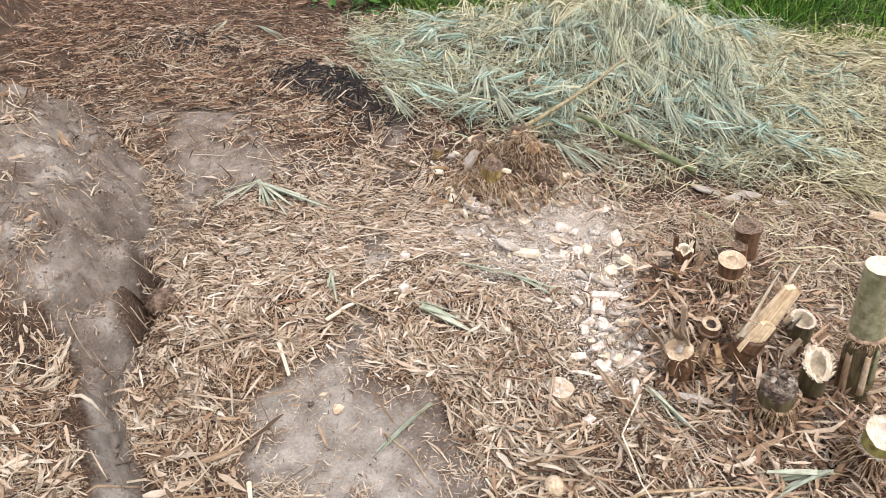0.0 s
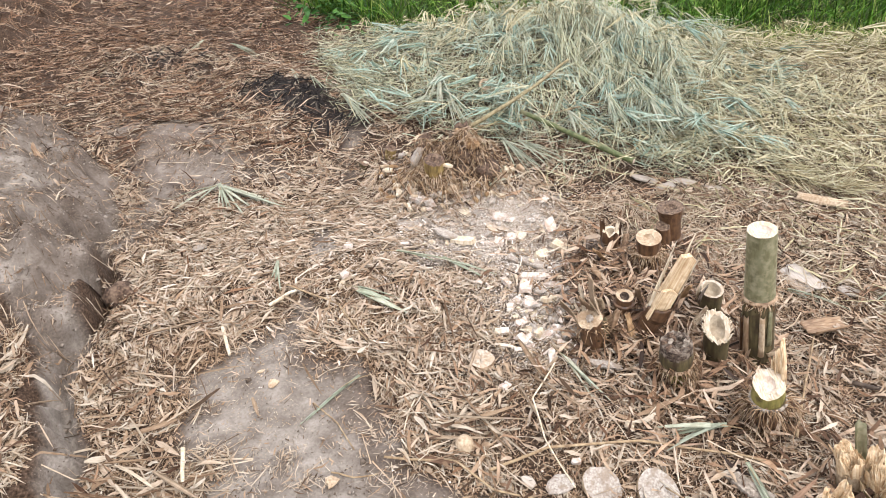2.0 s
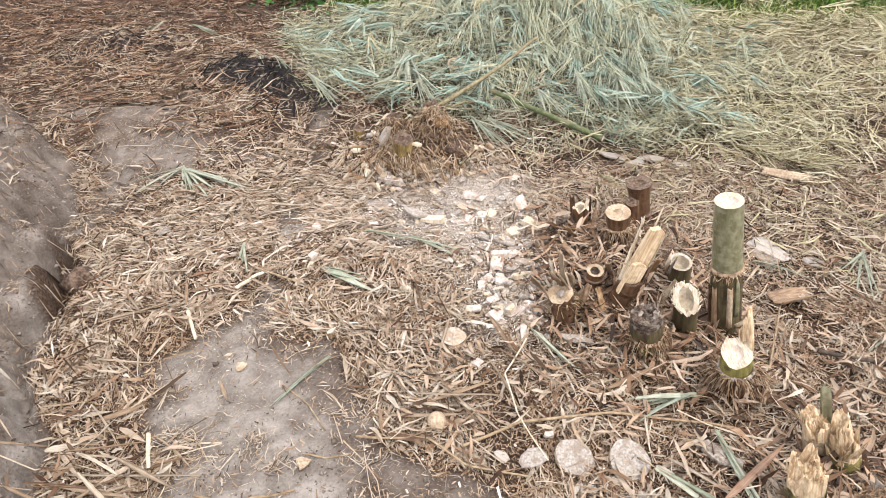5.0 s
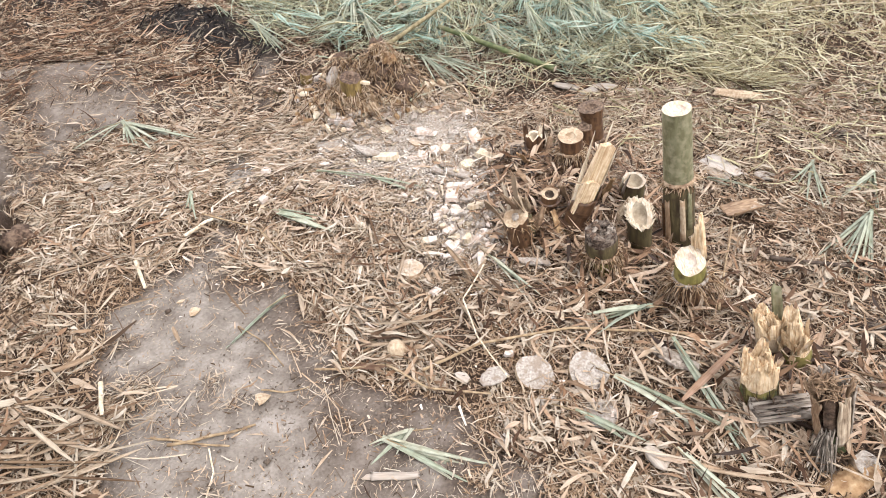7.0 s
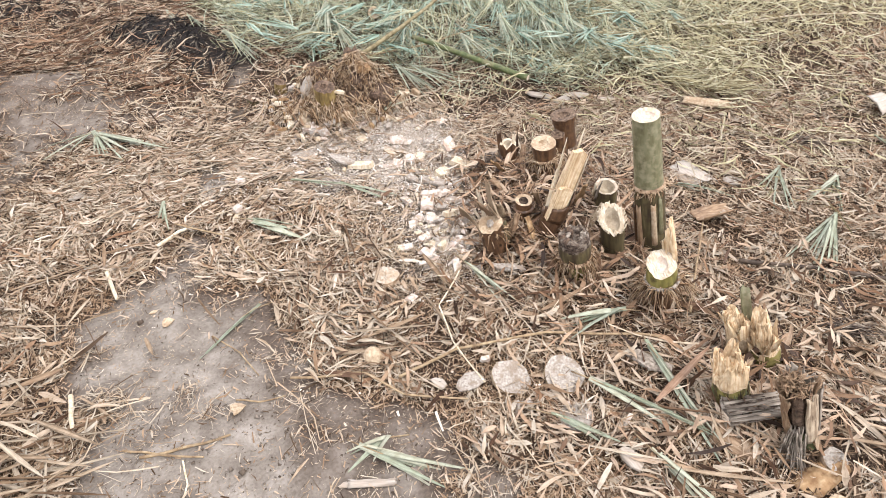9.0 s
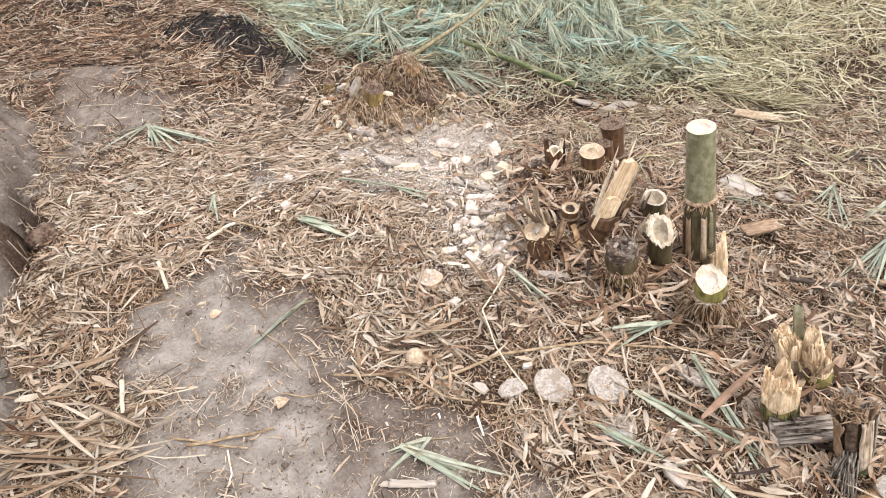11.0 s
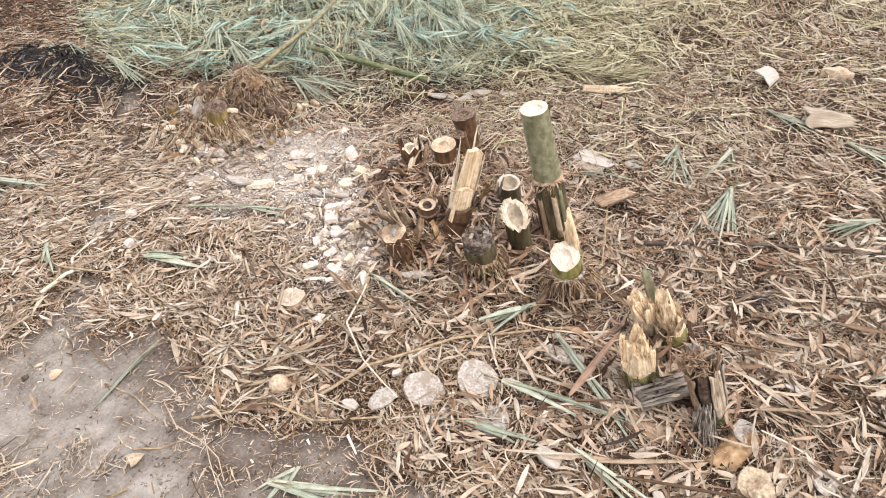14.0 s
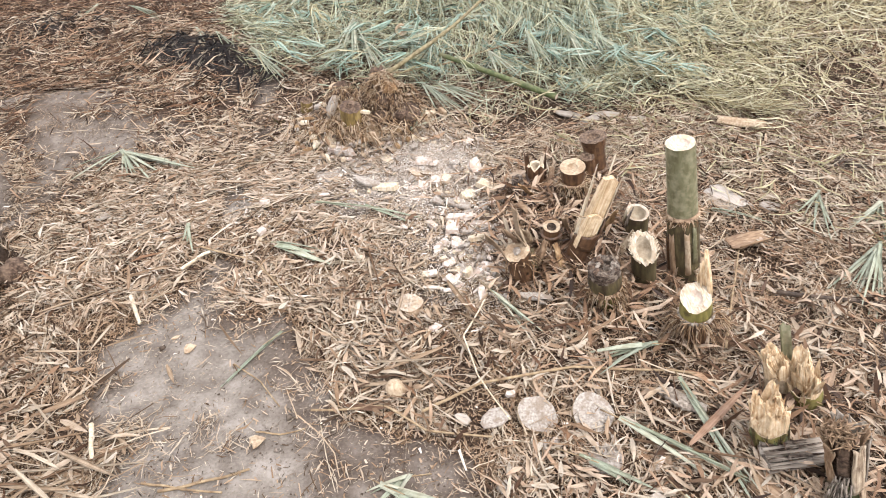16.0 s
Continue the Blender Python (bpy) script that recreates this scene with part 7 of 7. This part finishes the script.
for cx, cy, sx, sy, count in ((0.085, 1.68, 0.08, 0.10, 60), (0.08, 1.93, 0.11, 0.14, 46), (-0.10, 2.28, 0.20, 0.12, 44), (-0.40, 2.40, 0.16, 0.16, 26), (0.10, 1.35, 0.22, 0.2, 10), (0.2, 0.98, 0.16, 0.05, 8)):
    for _ in range(count):
        x, y, k = g.gauss(cx, sx), g.gauss(cy, sy), g.randrange(8)
        m = lay(x, y, g.uniform(0, 360), 0.010 + g.random() * 0.016, g.gauss(0, 20), g.gauss(0, 20)) @ Matrix.Diagonal((g.uniform(0.35, 1.1), g.uniform(0.35, 1.2), g.uniform(0.5, 1.2), 1))
        if first[k]:
            BASE[k].matrix_world, first[k] = m, False
        else:
            copy_thing(BASE[k], m)

# sheaths and bark
sheath(1.015, 1.915, 0.135, 0.135, 60, 110, MAT_HUSK, "folded whitish culm sheath lying on the litter", 51, 6, 0, 0.012)
sheath(0.972, 1.655, 0.140, 0.072, 120, 14, MAT_HUSK_BROWN, "brown hollow half shell of a culm", 52, 165, 0, 0.045)
sheath(1.215, 0.590, 0.240, 0.140, 80, -24, MAT_HUSK, "large smooth whitish culm sheath, arched over the litter", 53, 0, 3, 0.012, 0.005, 0.12, torn=0.012)
sheath(1.310, 2.428, 0.185, 0.050, 100, -24, MAT_TOPTAN, "pale split half culm lying in straw", 54, 12, 0, 0.035, 0.007, 0.05, "half_culm", "wood piece")
sheath(1.975, 2.245, 0.130, 0.100, 60, 30, MAT_HUSK, "pale crumpled culm sheath in the straw", 55, 26, 4, 0.050)
sheath(1.968, 1.862, 0.170, 0.125, 55, -34, MAT_HUSK_WORN, "weathered fibrous culm sheath lying in the litter", 56, 18, 4, 0.040, taper=0.45, torn=0.22)
sheath(2.177, 1.600, 0.160, 0.100, 50, 10, MAT_HUSK, "pale culm sheath lying flat", 57, 0, 0, 0.012)
sheath(-0.960, 0.800, 0.150, 0.045, 90, -8, MAT_HUSK_BROWN, "orange-brown curled leaf sheath", 58, 0, 0, 0.012)
sheath(-0.930, 1.050, 0.090, 0.040, 120, 60, MAT_HUSK_BROWN, "small brown curled sheath", 59, 10, 0, 0.012)
sheath(-0.192, 0.862, 0.105, 0.020, 100, -6, MAT_HUSK, "narrow pinkish husk on bare soil", 60, 0, 0, 0.004)
sheath(0.640, 0.840, 0.100, 0.060, 70, -50, MAT_HUSK_BROWN, "brown broken sheath in the litter", 61, 8, 0, 0.012)
sheath(0.790, 0.740, 0.130, 0.070, 60, 20, MAT_ORANGE, "tan sheath lying beside a rotten stump", 62, -10, 0, 0.01)
sheath(-2.05, 2.62, 0.140, 0.030, 100, -40, MAT_HUSK_BROWN, "brown curled sheath on the bank", 63, 0, 0, 0.012)
chip(2.299, 2.207, 0.165, 0.085, 0.050, -14, MAT_TOPTAN, "short sawn block of tan wood", 64, 4, 6, 0.012, 0.08, name="wood_block", category="wood piece", group="")

# clod of earth and charred fibres
ob = link("soil_clod", slab_bm(0.12, 0.09, 0.06, 91, 0.3, 18, 0.012), MAT_EARTH)
ob.matrix_world = lay(-1.385, 1.840, 30, 0.02)
tagged(ob, "grey-brown clod of dry earth at the bank's foot", "clod")
for n_, cx, cy, ln, cnt in ((1, 1.098, 1.123, 0.11, 60), (2, 1.55, 2.05, 0.10, 40)):
    g = random.Random(n_)
    ob = thing("charred_fibre_bundle", lay(cx, cy, -30, 0.012), "small bundle of blackened fibres on the litter", "charred fibres")
    bm = bmesh.new()
    for _ in range(cnt):
        x0, y0 = g.gauss(-0.03, 0.02), g.gauss(0, 0.014)
        spike(bm, (x0, y0, g.uniform(0, 0.02)), (x0 + ln * g.uniform(0.4, 1), y0 + g.gauss(0, 0.02), g.uniform(0, 0.035)), g.uniform(0.0015, 0.003))
    tagged(part("fibre_mat", bm, MAT_BLACK, ob), kind="stuff")

# sticks
stick([(0.585, 2.672, 0.088), (0.412, 2.795, 0.125), (0.247, 2.935, 0.150), (0.112, 3.045, 0.170)], 0.0145, MAT_STICK_GREEN, "green bamboo stick with a torn cut end", "bamboo_stick", 4, MAT_CUT)
stick([(-0.139, 2.915, 0.15), (0.070, 3.060, 0.22), (0.205, 3.165, 0.265), (0.360, 3.295, 0.34)], 0.011, MAT_POLE, "thin olive-tan pole leaning over the leaf heap", "bamboo_stick", 4, None, taper=0.6)
stick([(0.871, 3.085, 0.11), (1.311, 3.031, 0.11)], 0.014, MAT_POLE, "grey-brown stick lying in the straw", "stick", 0, MAT_TOPTAN, 0.05)
stick([(-0.110, 1.125), (0.046, 1.197), (0.290, 1.215), (0.529, 1.179), (0.60, 1.150)], 0.0042, MAT_STICK, "long thin brown twig across the litter", "twig", 0, None, 0.034)
stick([(-0.385, 1.175), (-0.20, 1.160), (-0.10, 1.075), (0.05, 1.040)], 0.0034, MAT_STICK, "thin bent twig on the litter", "twig", 0, None, 0.026)
stick([(0.959, 1.442), (1.24, 1.330), (1.526, 1.221)], 0.007, MAT_STICK_DARK, "dark thin stick half under leaves", "stick", 0, None, 0.022)
stick([(-0.765, 1.028), (-0.57, 0.975)], 0.0032, MAT_STICK, "thin pale stalk on bare soil", "twig", 0, None, 0.008)
stick([(-0.928, 1.198), (-0.889, 1.091)], 0.0065, MAT_CHIP, "short pale peeled stick", "twig", 0, None, 0.03)
stick([(-0.960, 1.660), (-0.905, 1.545)], 0.0065, MAT_CHIP, "short pale peeled stick", "twig", 0, None, 0.03)
stick([(-0.835, 1.770), (-0.76, 1.850)], 0.007, MAT_CHIP, "short pale peeled stick", "twig", 0, None, 0.03)
stick([(-0.61, 1.370), (-0.53, 1.300), (-0.47, 1.21)], 0.0022, MAT_STICK, "thin brown twig on bare soil", "twig", 0, None, 0.006)
stick([(-0.72, 1.00), (-0.58, 1.02), (-0.52, 1.035)], 0.004, MAT_STICK, "short brown twig on bare soil", "twig", 0, None, 0.007)
stick([(-0.52, 1.140), (-0.46, 1.125), (-0.40, 1.135)], 0.0026, MAT_STICK, "thin stalk on bare soil", "twig", 0, None, 0.008)
stick([(-0.62, 0.98), (-0.60, 0.92), (-0.605, 0.85)], 0.0024, MAT_CHIP, "thin pale curved stalk on bare soil", "twig", 0, None, 0.007)
stick([(-0.80, 1.880), (-0.60, 1.770), (-0.48, 1.60)], 0.0034, MAT_STICK, "long thin tan stalk on the litter", "twig", 0, None, 0.034)
stick([(0.10, 1.50), (0.02, 1.36), (0.04, 1.22), (0.10, 1.08)], 0.0026, MAT_CHIP, "thin pale stalk over the litter", "twig", 0, None, 0.036)
stick([(0.70, 1.23), (0.92, 1.62)], 0.0035, MAT_STICK, "thin tan stalk leaning on the litter", "twig", 0, None, 0.045)
stick([(1.25, 2.95), (1.75, 2.88), (2.3, 2.98)], 0.0042, MAT_STICK, "long thin straw stalk", "twig", 0, None, 0.05)
stick([(1.45, 3.15), (2.0, 3.05), (2.7, 2.90)], 0.0046, MAT_CHIP, "long pale straw stalk", "twig", 0, None, 0.06)
stick([(-0.10, 3.02), (0.25, 3.10), (0.62, 3.28)], 0.0045, MAT_STICK, "thin yellowish branch across the heap", "twig", 0, None, 0.10)

# cut ring of culm showing its hollow end on the heap
ob = thing("culm_ring", along((-0.060, 3.42, 0.16), (-0.054, 3.325, 0.20)), "short round piece of culm with a tan end", "wood piece")
culm_parts(ob, 0.030, 0.09, jag(4, 0.002), 0.4, 0.012, MAT_POLE, MAT_TOPTAN, MAT_TOPTAN, foot=-0.02, seed=41, n=20)

# green sprigs
sprig((0.115, 1.535), (0.215, 1.375), 4, 9, 1, "pale green wilted leaves lying across chips")
sprig((0.520, 1.262), (0.370, 1.238), 6, 7, 2, "pale green wilted leaf tuft on the litter", wide=1.4)
sprig((-0.520, 1.815), (-0.380, 1.745), 4, 5, 3, "pale green folded leaf on the litter", wide=2.0)
sprig((-0.432, 2.020), (-0.200, 1.985), 4, 5, 4)
sprig((-0.250, 2.000), (-0.070, 1.925), 3, 6, 5)
sprig((-1.255, 2.590), (-0.960, 2.385), 9, 12, 6, "spread of grey-green leaves on bare soil", wide=1.5)
sprig((-1.270, 2.600), (-1.420, 2.390), 4, 12, 7, "grey-green leaves on bare soil", wide=1.5)
sprig((-1.260, 2.600), (-1.170, 2.360), 3, 8, 8)
sprig((-0.205, 0.945), (0.015, 0.828), 7, 6, 9, "long pale green leaf tuft on bare soil", 0.02, wide=1.2)
sprig((-0.150, 0.965), (-0.245, 0.930), 4, 20, 10, lift=0.02)
sprig((1.350, 1.580), (1.095, 1.350), 11, 9, 11, "fan of pale green bamboo leaves", 0.05)
sprig((1.640, 1.280), (1.470, 1.300), 9, 13, 12, "fan of pale green bamboo leaves")
sprig((1.420, 0.760), (1.230, 0.780), 8, 9, 13, "fan of pale green bamboo leaves")
sprig((0.925, 1.838), (1.110, 1.765), 4, 4, 14)
sprig((1.330, 1.880), (1.200, 1.700), 7, 16, 15)
sprig((1.500, 1.800), (1.380, 1.620), 7, 20, 16)
sprig((1.900, 1.700), (2.000, 1.480), 5, 16, 17)
sprig((1.800, 2.000), (1.920, 1.780), 5, 16, 18)
sprig((-0.560, 1.850), (-0.430, 1.800), 4, 12, 19)
sprig((-0.850, 1.985), (-0.835, 1.870), 3, 5, 20)
sprig((-0.500, 1.450), (-0.655, 1.285), 3, 3, 21, "narrow grey-green leaf on bare soil", 0.014)
sprig((0.353, 1.040), (0.560, 0.885), 4, 4, 22, "long pale green blade over the litter", 0.05)
sprig((0.540, 1.130), (0.600, 0.800), 3, 4, 23, "long pale green blade over the litter", 0.045)
sprig((0.430, 0.860), (0.560, 0.640), 3, 5, 24, "pale green blade in the litter", 0.03)
sprig((0.230, 0.960), (0.340, 0.905), 4, 6, 25)
sprig((-0.050, 2.480), (-0.010, 2.600), 5, 30, 26)
sprig((0.250, 1.840), (0.330, 1.800), 2, 10, 27)
sprig((-1.030, 3.620), (-0.930, 3.470), 5, 8, 28)
sprig((-0.810, 3.340), (-0.620, 3.100), 12, 8, 29, "thick fan of grey-green leaves", 0.07)
sprig((-0.948, 3.880), (-0.730, 3.527), 10, 9, 30, "thick fan of grey-green leaves", 0.07)
sprig((-0.298, 3.560), (-0.271, 3.075), 12, 9, 31, "wide fan of grey-green leaves at the heap's foot", 0.13)
sprig((-0.270, 3.380), (-0.470, 3.130), 10, 9, 32, "wide fan of grey-green leaves at the heap's foot", 0.11)
sprig((-0.260, 3.380), (-0.150, 3.060), 10, 9, 33, "wide fan of grey-green leaves at the heap's foot", 0.11)
sprig((0.020, 2.900), (0.120, 2.640), 10, 12, 37, "fan of pale green leaves at the heap's foot", 0.08)
sprig((0.100, 2.880), (0.260, 2.700), 8, 12, 38, "fan of pale green leaves at the heap's foot", 0.08)
sprig((0.760, 3.200), (0.740, 2.850), 12, 8, 39, "hanging fan of grey-green leaves", 0.16)
sprig((0.880, 3.200), (0.930, 2.880), 12, 9, 40, "hanging fan of grey-green leaves", 0.15)
sprig((0.560, 3.200), (0.560, 2.880), 12, 8, 41, "hanging fan of grey-green leaves", 0.16)
sprig((0.350, 3.050), (0.420, 2.830), 9, 12, 42, "hanging fan of grey-green leaves", 0.14)
sprig((-1.980, 4.540), (-1.980, 4.300), 6, 6, 34)
sprig((-1.760, 4.480), (-1.540, 4.300), 6, 9, 35)
sprig((-1.180, 3.780), (-1.090, 3.520), 2, 10, 36, "pale leaf on charred ground")

# large dry leaves with a place of their own
ob = dry_leaf((0.489, 0.955), (0.690, 1.095), 2, "long reddish-brown bamboo leaf leaning on the litter", 0.045, 20, 1.6)
ob.data = leaf_mesh("red_leaf", 0.19, 0.024, 0.03, 0.5, 0.02, 44, MAT_RED)
for k, (p, q) in enumerate((((-0.19, 1.40), (-0.06, 1.17)), ((-0.17, 1.34), (0.02, 1.14)), ((-0.24, 1.30), (0.00, 1.26)), ((-0.20, 1.28), (-0.02, 1.33)), ((-0.02, 1.42), (0.06, 1.22)), ((0.02, 1.46), (0.20, 1.26)),
                            ((-0.30, 1.24), (-0.10, 1.22)), ((-0.13, 1.60), (-0.16, 1.44)), ((-0.24, 1.78), (-0.21, 1.58)), ((0.00, 1.62), (0.06, 1.45)), ((-0.97, 1.45), (-0.84, 1.50)), ((-1.16, 1.45), (-0.98, 1.42)),
                            ((-1.22, 1.62), (-1.02, 1.70)), ((-1.00, 1.75), (-0.86, 1.80)), ((-0.66, 1.49), (-0.58, 1.36)), ((-0.79, 1.38), (-0.75, 1.30)), ((-1.12, 1.30), (-0.98, 1.16)), ((-1.00, 1.28), (-0.92, 1.36)),
                            ((-1.08, 1.08), (-0.74, 1.06)), ((-1.05, 1.02), (-0.80, 1.13)), ((-1.10, 0.98), (-0.82, 0.94)), ((-1.00, 0.90), (-0.76, 0.98)), ((-1.06, 0.88), (-0.84, 0.84)), ((-0.92, 1.02), (-0.88, 0.86)),
                            ((0.36, 1.00), (0.62, 0.90)), ((0.40, 1.08), (0.55, 0.95)), ((0.60, 0.93), (0.72, 0.80)), ((0.45, 0.80), (0.70, 0.72)), ((0.50, 0.74), (0.78, 0.60)), ((0.30, 0.86), (0.46, 0.80)),
                            ((0.80, 0.92), (1.00, 0.72)), ((0.88, 0.80), (1.06, 0.74)), ((0.92, 1.00), (1.06, 0.90)), ((1.02, 1.02), (1.12, 0.92)), ((0.90, 0.66), (0.98, 0.50)), ((0.66, 0.62), (0.88, 0.50)),
                            ((0.98, 1.32), (1.10, 1.22)), ((1.20, 1.20), (1.30, 1.14)), ((1.00, 1.10), (1.16, 1.14)), ((0.30, 1.30), (0.44, 1.36)), ((0.36, 1.36), (0.30, 1.50)), ((0.50, 1.30), (0.56, 1.42)))):
    dry_leaf(p, q, k, lift=0.030 + 0.006 * (k % 3), roll=(-20, 10, 25, -8)[k % 4], wide=(0.9, 0.6, 0.75)[k % 3])
g = random.Random(8)
for cx, cy, sx, sy, count in ((-1.00, 1.02, 0.16, 0.14, 46), (-1.05, 1.45, 0.16, 0.22, 46), (0.85, 0.72, 0.24, 0.16, 24), (1.15, 0.95, 0.2, 0.15, 26), (0.42, 1.38, 0.22, 0.10, 22)):
    for _ in range(count):
        x, y, a, L = g.gauss(cx, sx), g.gauss(cy, sy), g.uniform(0, 6.283), g.uniform(0.055, 0.13)
        if float(bare_soil(np.array(x), np.array(y))) < 0.4:
            dry_leaf((x, y), (x + L * math.cos(a), y + L * math.sin(a)), g.randrange(6), lift=g.uniform(0.018, 0.042), roll=g.gauss(0, 22), wide=g.uniform(0.6, 1.1))

g = random.Random(13)
for _ in range(24):
    x, y, a, L = g.gauss(-1.00, 0.10), g.gauss(0.98, 0.10), g.gauss(-0.10, 0.4), g.uniform(0.12, 0.24)
    x -= 0.5 * L
    dry_leaf((x, y), (x + L * math.cos(a), y + L * math.sin(a)), g.randrange(6), "long cream strip of dry leaf lying on the litter", lift=g.uniform(0.030, 0.055), roll=g.gauss(0, 18), wide=g.uniform(0.45, 0.9))
g = random.Random(12)
for cx, cy, sx, sy, count in ((-0.78, 2.42, 0.22, 0.16, 30), (-0.60, 2.10, 0.25, 0.14, 22), (-0.9, 1.95, 0.16, 0.14, 14)):
    for _ in range(count):
        x, y, a, L = g.gauss(cx, sx), g.gauss(cy, sy), g.gauss(0.0, 0.45), g.uniform(0.06, 0.17)
        dry_leaf((x, y), (x + L * math.cos(a), y + L * math.sin(a)), g.randrange(6), "long pale straw strip lying on the litter", lift=g.uniform(0.018, 0.036), roll=g.gauss(0, 15), wide=g.uniform(0.4, 0.8))

# torn bundle of white fibres by the split half culm, and one more by the heap's foot
for bx, by, yaw, ln, cnt in ((1.45, 2.50, 20, 0.16, 130), (1.30, 2.62, -35, 0.20, 120)):
    g = random.Random(cnt)
    ob = thing("fibre_bundle", lay(bx, by, yaw, 0.05), "loose bundle of whitish torn fibres on the straw", "fibre bundle")
    bm = bmesh.new()
    for _ in range(cnt):
        x0, y0 = g.gauss(-0.03, 0.05), g.gauss(0, 0.025)
        spike(bm, (x0, y0, g.uniform(0, 0.03)), (x0 + ln * g.uniform(0.3, 0.9), y0 + g.gauss(0, 0.06), g.uniform(0, 0.05)), g.uniform(0.0010, 0.0026))
    tagged(part("fibre_mat", bm, MAT_STRAW_PALE, ob), kind="stuff")

# brown sheaths that still stand between the stumps
for k, (x, y, tall, wd, yaw, lean) in enumerate(((0.285, 1.615, 0.13, 0.035, 20, 6), (0.262, 1.700, 0.15, 0.040, 60, -10), (0.345, 1.610, 0.10, 0.030, 110, 12), (0.400, 1.740, 0.12, 0.035, 40, -8), (0.405, 1.660, 0.13, 0.026, 80, 5),
                                                 (0.330, 1.985, 0.13, 0.040, 30, -14), (0.420, 2.060, 0.11, 0.030, 70, 10), (0.555, 1.640, 0.12, 0.030, 10, 8), (0.540, 1.760, 0.13, 0.030, 120, -6), (0.300, 1.880, 0.09, 0.035, 150, 16))):
    ob = link("standing_sheath", moved(sheath_bm(tall, wd, 140, 0.0025, 700 + k, 0.45, 0.010), pose(0, 0, tall * 0.40, 0, -90 + 3.2 * lean, yaw)), (MAT_HUSK_BROWN, MAT_TOPTAN, MAT_ORANGE)[k % 3])
    ob.matrix_world = Matrix.Translation(at(x, y, 0.0))
    tagged(ob, ("curled brown sheath standing between the stumps", "pale tan sheath standing between the stumps", "orange-brown sheath standing between the stumps")[k % 3], "sheath", "standing sheaths")
